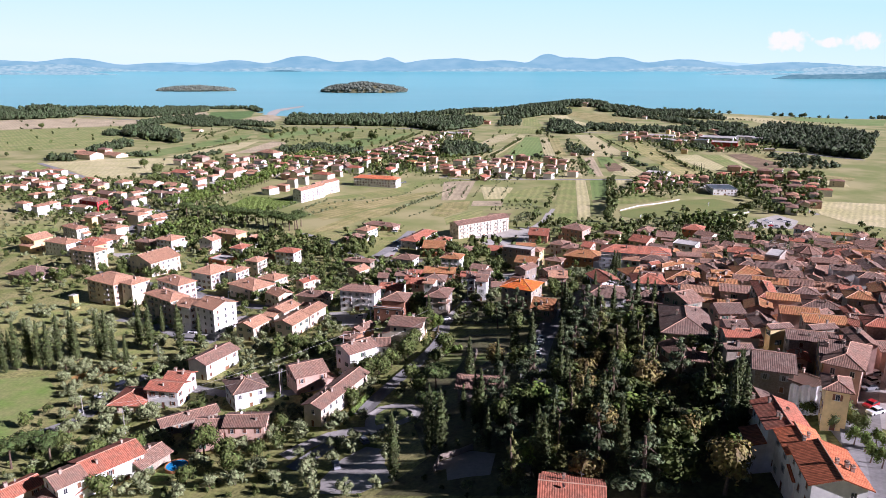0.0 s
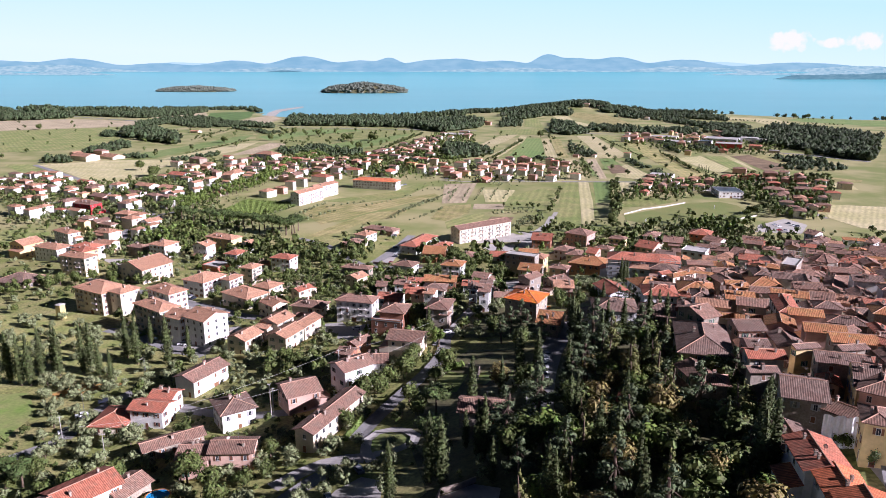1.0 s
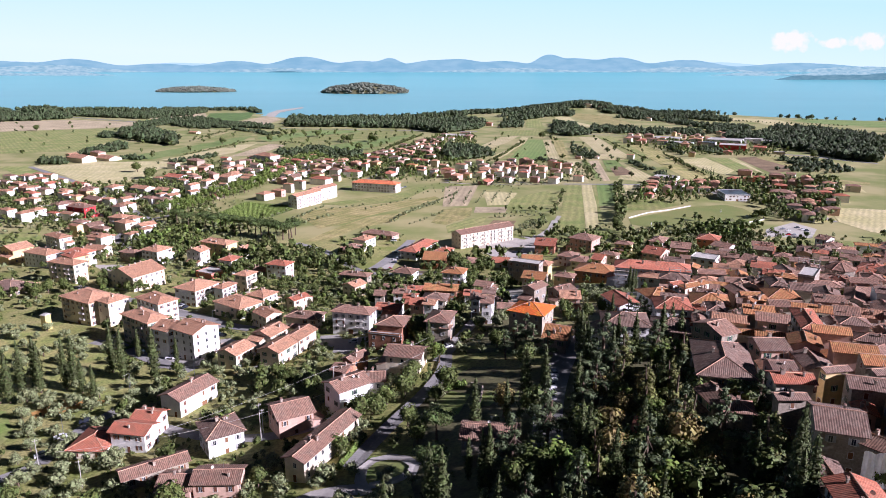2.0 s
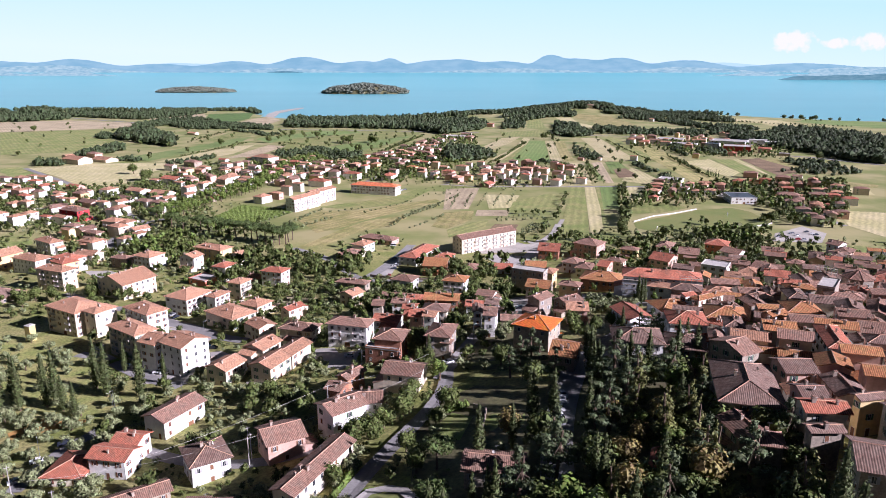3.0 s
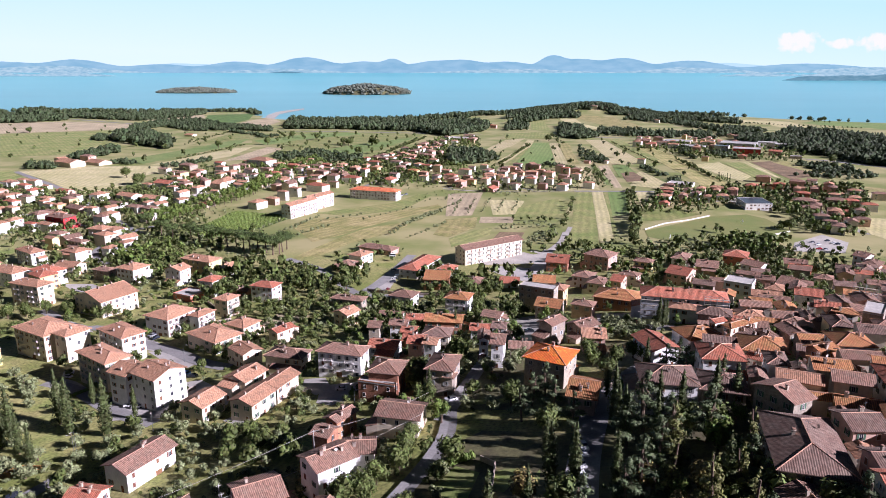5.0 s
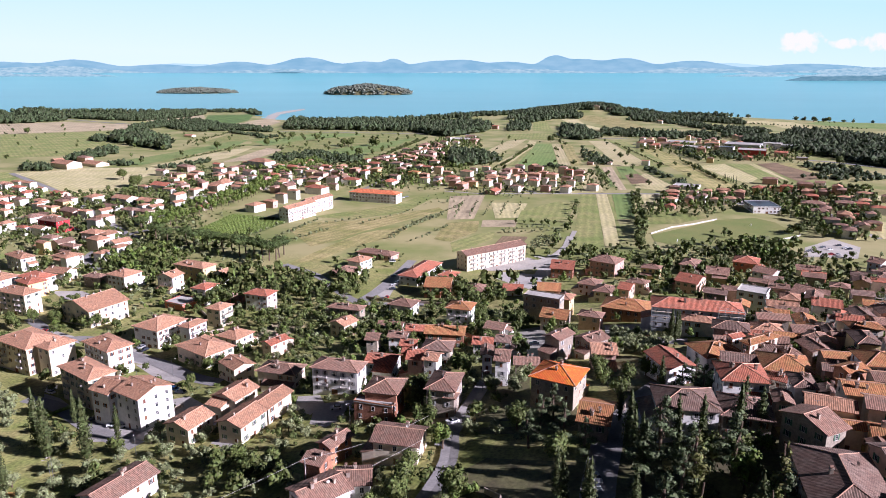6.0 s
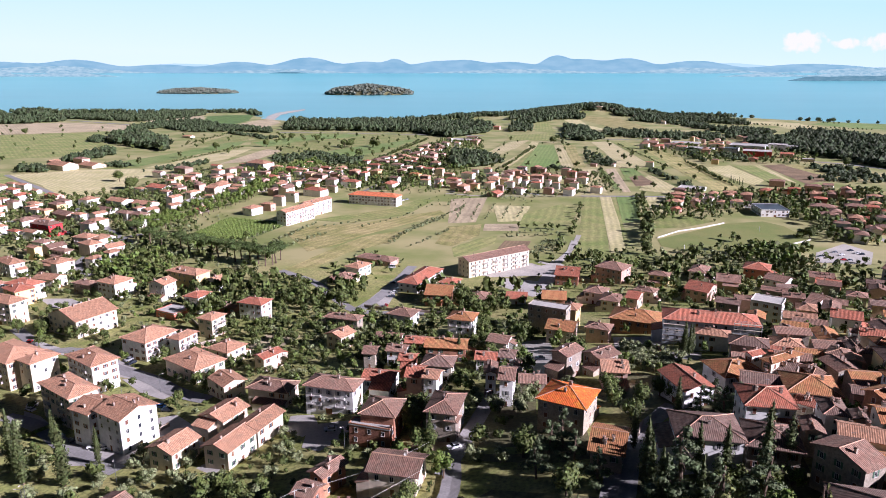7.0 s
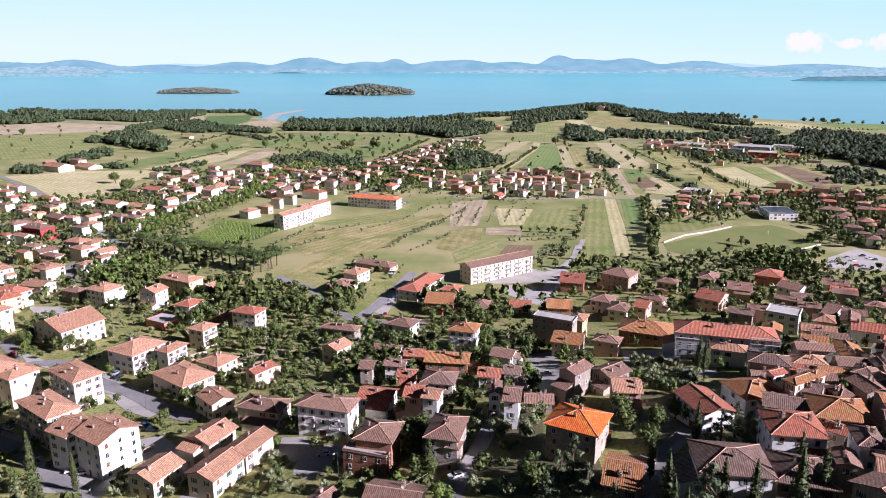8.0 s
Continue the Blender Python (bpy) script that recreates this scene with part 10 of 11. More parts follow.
wood("far_wood", [(302, 1548), (438, 1469), (527, 1448), (565, 1577), (459, 1615), (358, 1698)], 12, 5, 9, "wood", "dense dark green wood near the lake", 318)
wood("far_wood", [(471, 1947), (557, 1850), (587, 1701), (594, 1590), (636, 1731), (597, 1978), (538, 2089)], 11, 5, 9, "wood", "dense dark green wood near the lake", 319)
wood("far_wood", [(553, 1407), (566, 1281), (593, 1191), (604, 1084), (632, 1040), (688, 1126), (697, 1251), (658, 1351), (645, 1471), (598, 1516)], 8, 6.5, 12, "wood", "dense dark green wood near the lake", 320)
wood("far_wood", [(650, 1471), (705, 1152), (863, 1391), (830, 1593), (769, 1660)], 10, 5.5, 12, "wood", "dense dark green wood near the lake", 321)
wood("far_wood", [(544, 1492), (609, 1516), (719, 1645), (649, 1732)], 10, 5, 10, "wood", "dense dark green wood near the lake", 322)
wood("hedge", [(401, 1188), (440, 1136), (461, 1175), (444, 1232)], 9, 4, 7, "wood", "dark green hedge between the fields", 323)
wood("hedge", [(376, 1202), (378, 1135), (421, 1296), (404, 1296)], 8, 4, 7, "wood", "dark green hedge between the fields", 324)
wood("hedge", [(445, 966), (495, 932), (548, 954), (563, 1050), (507, 1088), (492, 1044), (505, 999)], 9, 3.5, 6, "wood", "dark green hedge between the fields", 325)
wood("hedge", [(235, 1346), (204, 1133), (206, 1085), (239, 1091), (244, 1166), (233, 1238)], 9, 3.5, 5, "wood", "dark green hedge between the fields", 326)
wood("hedge", [(107, 1045), (143, 1056), (165, 1020), (171, 1056), (142, 1078)], 8, 3.5, 5, "wood", "dark green hedge between the fields", 327)
wood("hedge", [(283, 1063), (284, 910), (274, 898), (267, 1047)], 9, 3.5, 5, "wood", "dark green hedge between the fields", 328)
wood("hedge", [(-277, 1180), (-217, 1232), (-136, 1168), (-121, 1110), (-191, 1092), (-260, 1115)], 10, 4, 7, "wood", "dark green hedge between the fields", 329)
wood("hedge", [(-505, 1644), (-358, 1459), (-336, 1505), (-424, 1577)], 11, 4, 6, "wood", "dark green hedge between the fields", 330)
wood("hedge", [(-695, 1434), (-658, 1403), (-668, 1455), (-725, 1536)], 6, 4, 7, "wood", "dark green hedge between the fields", 331)
wood("hedge", [(-491, 1082), (-449, 1060), (-450, 1088), (-493, 1112)], 8, 3.5, 6, "wood", "dark green hedge between the fields", 332)
wood("hedge", [(-417, 1023), (-369, 1055), (-350, 1114), (-367, 1139), (-394, 1078)], 7, 3, 5, "wood", "dark green hedge between the fields", 333)
tree_row("olive", [(-164, 620), (-144, 688)], 7, 0.95, 434, single=False)
tree_row("olive", [(-141, 606), (-117, 703)], 7, 0.95, 435, single=False)
tree_row("olive", [(-124, 605), (-100, 661)], 7, 0.95, 436, single=False)
tree_row("olive", [(-113, 679), (-74, 714)], 7, 0.95, 437, single=False)
tree_row("olive", [(-47, 626), (-28, 693), (17, 786)], 5.5, 0.9, 438, single=False)
tree_row("olive", [(-44, 649), (-4, 732)], 6, 0.9, 439, single=False)
tree_row("olive", [(-29, 619), (1, 680)], 7, 0.85, 440, single=False)
tree_row("olive", [(-76, 685), (-31, 757)], 8, 0.8, 441, single=False)
tree_row("olive", [(5, 718), (16, 809)], 6, 0.62, 442, single=False)
tree_row("olive", [(19, 722), (31, 806)], 6, 0.62, 443, single=False)
tree_row("olive", [(33, 726), (46, 804)], 6, 0.62, 444, single=False)
tree_row("olive", [(48, 730), (62, 801)], 6, 0.62, 445, single=False)
tree_row("olive", [(62, 734), (77, 798)], 6, 0.62, 446, single=False)
tree_row("olive", [(46, 655), (92, 662)], 4.5, 0.75, 447, single=False)
tree_row("olive", [(49, 669), (90, 675)], 4.5, 0.75, 448, single=False)
tree_row("broadleaf", [(61, 692), (100, 683)], 6, 0.9, 449, single=False)
tree_row("broadleaf", [(101, 660), (117, 727), (135, 808)], 9, 0.8, 450, single=False)
tree_row("olive", [(59, 594), (79, 647)], 4.6, 0.6, 451, single=False)
tree_row("olive", [(63, 597), (81, 647)], 4.6, 0.6, 452, single=False)
tree_row("olive", [(67, 599), (84, 646)], 4.6, 0.6, 453, single=False)
tree_row("olive", [(70, 601), (87, 646)], 4.6, 0.6, 454, single=False)
tree_row("olive", [(74, 603), (89, 646)], 4.6, 0.6, 455, single=False)
tree_row("olive", [(78, 606), (92, 646)], 4.6, 0.6, 456, single=False)
tree_row("broadleaf", [(209, 849), (185, 753), (164, 670), (146, 611)], 7, 1.0, 457, single=False)
tree_row("bush", [(205, 855), (175, 728)], 6, 2.0, 458, single=False)
tree_row("broadleaf", [(155, 630), (184, 728)], 6, 1.4, 459, single=False)
tree_row("bush", [(349, 1135), (336, 952)], 6, 2.2, 460, single=False)
tree_row("cypress", [(344, 952), (347, 918)], 4, 0.75, 461, single=False)
tree_row("bush", [(207, 1057), (190, 909)], 7, 2, 462, single=False)
tree_row("bush", [(75, 1072), (151, 1345)], 7, 2.2, 463, single=False)
tree_row("bush", [(309, 1385), (306, 1074)], 8, 1.6, 464, single=False)
tree_row("bush", [(350, 1064), (333, 910)], 7, 2, 465, single=False)
tree_row("bush", [(385, 939), (416, 907)], 7, 2.2, 466, single=False)
tree_row("broadleaf", [(-476, 1338), (-471, 1577), (-389, 1578)], 14, 1.0, 467, single=False)
tree_row("bush", [(-412, 1126), (-367, 1339)], 6, 2.0, 468, single=False)
tree_row("bush", [(-297, 1340), (-221, 1255), (-169, 1161)], 9, 2.2, 469, single=False)
tree_row("broadleaf", [(219, 648), (246, 619)], 7, 1.0, 470, single=False)
tree_row("broadleaf", [(181, 602), (209, 612)], 6, 1.1, 471, single=False)
tree_row("broadleaf", [(222, 729), (249, 713)], 8, 0.9, 472, single=False)
tree_row("broadleaf", [(283, 652), (317, 677)], 5, 1.3, 473, single=False)
tree_row("bush", [(571, 1940), (736, 1847)], 6, 2.4, 474, single=False)
tree_row("bush", [(750, 1847), (968, 1705)], 9, 2.4, 475, single=False)
tree_row("broadleaf", [(574, 2163), (666, 2005), (741, 1968)], 14, 1.2, 476, single=False)
tree_row("broadleaf", [(939, 1881), (982, 1870)], 10, 1.0, 477, single=False)
tree_row("broadleaf", [(206, 1384), (220, 1466), (210, 1511)], 6, 1.0, 478, single=False)
tree_row("bush", [(-115, 1129), (-58, 1463)], 7, 2.3, 479, single=False)
tree_row("bush", [(-124, 1069), (-91, 1257), (-43, 1485)], 7, 2.3, 480, single=False)
mass(["broadleaf", "lime", "bush"], [(-253, 844), (-295, 1067), (-222, 1091), (-124, 1069), (-9, 1463), (67, 1464), (40, 1071), (-12, 870), (-60, 852), (-111, 869), (-155, 905), (-198, 868)], 6.5, 0.95, 581)
mass(["broadleaf"], [(-173, 868), (-155, 1069), (-84, 1162), (-9, 1411), (1, 1071), (-61, 869), (-132, 925)], 9, 1.15, 582)
mass(["olive", "broadleaf", "bush"], [(-5, 870), (47, 1044), (188, 1030), (150, 855), (60, 828)], 7, 0.9, 583)
mass(["olive", "broadleaf", "bush"], [(-566, 881), (-460, 865), (-395, 803), (-365, 849), (-350, 1067), (-280, 1014), (-229, 844), (-261, 784), (-257, 693), (-282, 655), (-318, 622), (-383, 621)], 6.5, 0.95, 584)
mass(["broadleaf"], [(-542, 847), (-441, 832), (-342, 866), (-279, 966), (-261, 784), (-282, 655), (-383, 621)], 10, 1.15, 585)
mass(["olive", "broadleaf", "bush"], [(-355, 639), (-282, 655), (-255, 689), (-235, 713), (-154, 594), (-183, 573), (-203, 508), (-296, 546)], 6.5, 0.95, 586)
mass(["broadleaf", "lime"], [(-256, 569), (-245, 596), (-210, 555), (-186, 525), (-187, 495), (-216, 528)], 6.5, 1.15, 587)
mass(["broadleaf", "lime", "broadleaf"], [(236, 849), (393, 875), (479, 876), (453, 812), (342, 631), (307, 638), (322, 720), (290, 790), (211, 767)], 6.2, 1.2, 588)
mass(["olive", "broadleaf", "bush"], [(147, 593), (213, 632), (270, 608), (224, 527), (171, 517), (134, 528)], 6, 1.05, 589)
mass(["broadleaf", "lime"], [(215, 616), (259, 595), (233, 544), (199, 558)], 6, 1.35, 590)
mass(["broadleaf", "bush", "lime"], [(190, 780), (253, 809), (304, 796), (259, 737), (181, 716)], 5.8, 1.0, 591)
mass(["bush", "olive", "broadleaf"], [(184, 1010), (210, 996), (191, 862), (157, 872)], 7, 0.9, 592)
mass(["broadleaf", "lime", "bush"], [(350, 1385), (499, 1349), (602, 1242), (520, 1100), (390, 1135), (326, 1262)], 8, 1.0, 593)
mass(["olive"], [(31, 847), (86, 804), (83, 822), (44, 860)], 6.5, 0.7, 594)
mass(["olive", "bush"], [(-23, 846), (31, 853), (1, 786), (-32, 776)], 9, 0.85, 595)
mass(["olive", "broadleaf", "bush"], [(-88, 545), (-65, 603), (-31, 582), (-36, 538), (-67, 510)], 7.5, 0.9, 596)
mass(["broadleaf", "bush"], [(124, 602), (158, 630), (134, 528), (90, 534), (77, 565)], 7, 0.9, 597)
mass(["broadleaf"], [(-247, 1128), (-377, 1578), (-61, 1520), (-93, 1273), (-133, 1142)], 30, 1.4, 598)
mass(["broadleaf"], [(48, 1071), (111, 1465), (247, 1384), (323, 1446), (332, 1134), (334, 930), (188, 872)], 40, 1.2, 599)
mass(["broadleaf"], [(-685, 1063), (-1193, 1791), (-774, 1715), (-448, 1577), (-330, 1127), (-467, 1065)], 60, 1.3, 600)
mass(["bush", "olive"], [(-342, 866), (-299, 923), (-339, 975), (-361, 943)], 16, 1.2, 601)
for tx, ty in [(-904.8, 1584.6), (-310.2, 1470.8), (-326.8, 1339.5), (-254.7, 1438.9), (-177.1, 1323.2), (-175.6, 1341.3), (-187.6, 1341.1), (-137.8, 1341.7), (-129.0, 1332.8), (-142.2, 1188.9), (-401.8, 1294.4), (193.3, 1413.1), (-405.7, 942.8), (-367.1, 883.7), (-365.2, 891.0), (728.3, 2324.6), (826.1, 2276.7), (938.5, 1907.2), (973.1, 1897.3), (558.6, 1083.1)]:
    tree("broadleaf", tx, ty, 1.9)


# ---------------------------------------------------------------- cars
PAINTS = [mat("white_car_paint", (0.75, 0.75, 0.74), rough=0.25, spread=0.02, bump=0, vary=0.03, spec=0.5), mat("silver_car_paint", (0.45, 0.46, 0.48), rough=0.25, spread=0.02, bump=0, vary=0.1, metal=0.5),
          mat("dark_car_paint", (0.03, 0.035, 0.05), rough=0.2, spread=0.02, bump=0, vary=0.1, spec=0.5), mat("red_car_paint", (0.40, 0.02, 0.02), rough=0.25, spread=0.02, bump=0, vary=0.1, spec=0.5),
          mat("blue_car_paint", (0.05, 0.14, 0.36), rough=0.25, spread=0.02, bump=0, vary=0.1, spec=0.5)]
RUBBER = mat("tyre_rubber", (0.02, 0.02, 0.02), bump=0)


def car_meshes(ln, wd, ht, van):
    body, cabin, wheel = Shape(), Shape(), Shape()
    a, b = ln / 2, wd / 2
    sills = [(-a, 0.42), (-a + 0.12, 0.86), (-a * 0.55, 0.94), (a * 0.45, 0.96), (a - 0.05, 0.9), (a, 0.45), (a - 0.1, 0.25), (-a + 0.1, 0.25)]
    for side in (-1, 1):
        pts = [(x, side * b, z) for x, z in sills]
        body.face(pts if side < 0 else pts[::-1])
    for i in range(len(sills)):
        (x0, z0), (x1, z1) = sills[i - 1], sills[i]
        body.face([(x0, -b, z0), (x0, b, z0), (x1, b, z1), (x1, -b, z1)])
    f, r = (-a * 0.75 if van else -a * 0.42), a * (0.93 if van else 0.72)
    t = 0.16
    low = [(f, -b + 0.04), (r, -b + 0.04), (r, b - 0.04), (f, b - 0.04)]
    top = [(f + 0.5, -b + t), (r - 0.3, -b + t), (r - 0.3, b - t), (f + 0.5, b - t)]
    for i in range(4):
        j = (i + 1) % 4
        cabin.face([(*low[i], 0.93), (*low[j], 0.93), (*top[j], ht - 0.06), (*top[i], ht - 0.06)])
    body.face([(*p, ht) for p in top])
    for i in range(4):
        j = (i + 1) % 4
        body.face([(*top[i], ht - 0.06), (*top[j], ht - 0.06), (*top[j], ht), (*top[i], ht)])
    wheel.tube((0, -0.11, 0), (0, 0.11, 0), 0.31, 0.31, 10)
    return body, cabin, wheel


car_count = [0]


def car(x, y, yaw, paint, van=False, lift=0.2):
    word = ["white", "silver-grey", "dark", "red", "blue"][paint]
    ln, wd, ht = (5.0, 1.9, 2.1) if van else (4.2, 1.75, 1.46)
    key = (van, paint)
    if key not in CAR_MESH:
        b, c, w = car_meshes(ln, wd, ht, van)
        CAR_MESH[key] = (b.mesh("body", [PAINTS[paint]]), c.mesh("side_windows", [GLASS]), w.mesh("wheel", [RUBBER]))
    b, c, w = CAR_MESH[key]
    base = empty("van" if van else "car", x, y, ground_z(x, y) + lift, yaw)
    part("body", b, None, base)
    part("car_windows", c, None, base)
    for sx in (-0.62, 0.6):
        for sy in (-1, 1):
            o = part("wheel", w, None, base)
            o.matrix_basis = pose(sx * ln / 2, sy * (wd / 2 - 0.1), 0.31)
    return tagged(base, f"{word} {'delivery van' if van else 'hatchback car'} parked on the paving", "van" if van else "car", "parked cars")


CAR_MESH = {}
car(-155.5, 332.0, -25, 0)
car(-124.8, 305.9, 20, 2)
car(-115.6, 300.2, 15, 0)
car(-112.1, 298.7, 15, 0)
car(-195.1, 423.5, 60, 1)
car(-106.1, 329.6, -10, 4)
car(-101.9, 325.8, -10, 2)
car(-146.3, 387.9, 60, 2)
car(-141.9, 382.6, 60, 1)
car(-138.7, 378.5, 60, 2)
car(-201.1, 407.2, 90, 3)
car(-37.8, 296.4, 10, 0)
car(0.9, 274.3, 25, 0)
car(-36.1, 468.8, 80, 3)
car(-36.3, 519.9, 0, 2)
car(-34.0, 498.4, 0, 0)
car(-32.4, 504.6, 0, 1)
car(-34.6, 489.3, 0, 2)
car(-22.0, 173.1, -60, 1)
car(-27.9, 160.9, -70, 1)
car(34.9, 231.8, 100, 0)
car(34.0, 228.5, 100, 0)
car(32.7, 223.1, 100, 0)
car(31.8, 217.3, 100, 0)
car(31.4, 214.7, 100, 1)
car(-124.5, 219.4, 40, 0)
car(-124.9, 231.1, 30, 0)
car(-157.0, 335.7, 20, 0)
car(-113.6, 299.9, 10, 0)
car(-132.3, 308.9, 0, 1)
car(-122.4, 242.2, 30, 2)
car(111.5, 165.6, 10, 0)
car(107.9, 160.8, 10, 0)
car(105.1, 156.8, 10, 1)
car(98.4, 143.3, 20, 0)
car(99.6, 147.0, 30, 3)
car(99.1, 241.8, 0, 0, van=True)
car(34.5, 349.2, 0, 2)
car(269.5, 590.0, 10, 1)
car(304.1, 604.0, 10, 0)
car(305.5, 600.6, 10, 2)
car(284.6, 579.1, 10, 1)
car(280.7, 580.7, 10, 3)
car(288.2, 605.5, 10, 1)
car(288.3, 597.0, 10, 0)
car(303.5, 612.3, 10, 2)
car(79.9, 352.7, -15, 3)
car(80.9, 353.4, -15, 1)
car(-53.3, 814.0, 20, 2)
car(-49.5, 818.4, 20, 0)
car(-45.7, 824.3, 20, 1)
car(-39.9, 556.7, 0, 0, van=True)


# ---------------------------------------------------------------- single things
def yellow_tower(x, y):
    base = empty("transformer_tower", x, y, ground_z(x, y), -20)
    s = Shape()
    s.box(-1.6, -1.6, -2, 1.6, 1.6, 7.6)
    part("wall", s, mat("ochre_yellow_plaster", (0.70, 0.55, 0.22), vary=0), base)
    r = Shape()
    r.box(-1.85, -1.85, 7.6, 1.85, 1.85, 7.8)
    r.box(-1.5, -1.5, 7.8, 1.5, 1.5, 8.1, 0, 0.4)
    part("roof", r, CONCRETE, base)
    d = part("door", WINDOWS["door"], None, base)
    d.matrix_basis = pose(0, -1.6, 0.1)
    return tagged(base, "yellow-plastered transformer tower standing among olive trees", "tower")


def octagon_church(x, y, yaw, radius, eave):
    base = empty("church", x, y, ground_z(x, y), yaw)
    n = 8
    ring = [(math.cos(2 * math.pi * (k + 0.5) / n), math.sin(2 * math.pi * (k + 0.5) / n)) for k in range(n)]
    w, r, cap = Shape(), Shape(), Shape()
    for k in range(n):
        (a, b), (c, d) = ring[k], ring[(k + 1) % n]
        w.face([(a * radius, b * radius, -4), (c * radius, d * radius, -4), (c * radius, d * radius, eave), (a * radius, b * radius, eave)])
        q = radius + 0.5
        e = 2 * q * math.sin(math.pi / n)
        r.face([(a * q, b * q, eave), (c * q, d * q, eave), (0, 0, eave + 0.42 * q)], 0, [(0, 0), (e, 0), (e / 2, q)])
        r.face([(c * q, d * q, eave), (a * q, b * q, eave), (a * q, b * q, eave - 0.2), (c * q, d * q, eave - 0.2)])
        r.face([(a * q, b * q, eave - 0.2), (0, 0, eave - 0.2), (c * q, d * q, eave - 0.2)])
        cap.tube((a * q, b * q, eave + 0.03), (0, 0, eave + 0.42 * q + 0.03), 0.14, 0.12, 5)
    w.box(-0.01, -0.01, eave - 0.5, 0.01, 0.01, eave - 0.4)
    part("wall", w, WALL["g"], base)
    roof = part("roof", r, TILE["b"], base)
    part("ridge_tiles", cap, RIDGE, roof)
    for k in range(4, 8):
        a = 2 * math.pi * (k + 1) / n
        d = radius * math.cos(math.pi / n)
        o = part("window", WINDOWS["plain"], None, base)
        o.matrix_basis = pose(d * math.cos(a), d * math.sin(a), eave - 3.2, 0, 0, math.degrees(a) + 90)
    TAKEN.append((x, y, 1, 0, radius, radius))
    return tagged(base, "eight-sided stone church with a tiled pyramid roof", "church")


TUBE = mat("scaffold_tubes", (0.6, 0.6, 0.62), rough=0.4, metal=0.6, bump=0)
PLANK = mat("scaffold_boards", (0.42, 0.36, 0.28))
CLOTH = mat("white_sheeting", (0.8, 0.8, 0.82), spread=0.06, grain=0.6, mottle=3)


def scaffold(x, y, yaw, ln, dp, ht, z0=0.0):
    base = empty("scaffold", x, y, ground_z(x, y) + z0, yaw)
    nx, nz = max(2, int(ln / 2.2)), max(2, int(ht / 2.0))
    for i in range(nx + 1):
        for j in (0, 1):
            s = Shape()
            s.tube((-ln / 2 + ln * i / nx, j * dp, -1), (-ln / 2 + ln * i / nx, j * dp, ht), 0.06, 0.06, 5)
            part("post", s, TUBE, base)
    for k in range(1, nz + 1):
        z = ht * k / nz - 0.3
        s = Shape()
        s.box(-ln / 2, 0.1, z - 0.06, ln / 2, dp - 0.1, z)
        part("deck", s, PLANK, base)
        for j in (0, 1):
            s = Shape()
            s.tube((-ln / 2, j * dp, z + 0.9), (ln / 2, j * dp, z + 0.9), 0.045, 0.045, 4)
            part("rail", s, TUBE, base)
    return tagged(base, "grey tube scaffold with board decks before a facade", "scaffold", "scaffolds")


def sheeting(x, y, yaw, ln, ht):
    s = Shape()
    n, m = 22, 8
    p = lambda i, k: (-ln / 2 + ln * i / n, 0.22 * math.sin(i * 2.1) + 0.15 * noise.noise((i * 0.6, k * 0.5, 1)), ht * k / m + (0.25 * math.sin(i * 0.9) if k == m else 0))
    for i in range(n):
        for k in range(m):
            s.face([p(i, k), p(i + 1, k), p(i + 1, k + 1), p(i, k + 1)])
            s.face([(q[0], q[1] + 0.03, q[2]) for q in (p(i, k + 1), p(i + 1, k + 1), p(i + 1, k), p(i, k))])
    ob = new("dust_sheet", s.mesh("dust_sheet", [CLOTH]))
    ob.matrix_basis = pose(x, y, ground_z(x, y), 0, 0, yaw)
    return tagged(ob, "creased white dust sheet hung before a facade", "sheet")


POOL_BLUE = mat("pool_liner", (0.03, 0.30, 0.62), rough=0.1, spread=0.05, bump=0, vary=0, spec=0.5)
DECK = mat("orange_brown_decking", (0.45, 0.20, 0.08))


def pool(x, y, r):
    base = empty("garden_pool", x, y, ground_z(x, y), 0)
    wall, water = Shape(), Shape()
    n = 18
    c = [(math.cos(2 * math.pi * k / n), math.sin(2 * math.pi * k / n)) for k in range(n)]
    for k in range(n):
        (a, b), (d, e) = c[k], c[(k + 1) % n]
        R = r + 0.3
        wall.face([(a * R, b * R, -1), (d * R, e * R, -1), (d * R, e * R, 1.2), (a * R, b * R, 1.2)])
        wall.face([(a * r, b * r, 1.2), (a * R, b * R, 1.2), (d * R, e * R, 1.2), (d * r, e * r, 1.2)][::-1])
        wall.face([(d * r, e * r, 0.8), (a * r, b * r, 0.8), (a * r, b * r, 1.2), (d * r, e * r, 1.2)])
    water.face([(a * r, b * r, 1.0) for a, b in c])
    part("rim", wall, DECK, base)
    part("pool_water", water, POOL_BLUE, base)
    return tagged(base, "round blue garden pool with a wooden rim", "pool")


def lamp_post(x, y, h=7.5):
    base = empty("street_lamp", x, y, ground_z(x, y), tree_rnd.uniform(0, 360))
    s = Shape()
    s.tube((0, 0, -0.5), (0, 0, h), 0.09, 0.05, 6)
    s.tube((0, 0, h), (1.1, 0, h + 0.25), 0.045, 0.04, 5)
    part("pole", s, IRON, base)
    q = Shape()
    q.box(1.0, -0.14, h + 0.16, 1.7, 0.14, h + 0.3, 0, 0.04)
    part("lamp_head", q, FRAME, base)
    return tagged(base, "grey metal street lamp on a tall pole", "street lamp", "street lamps")


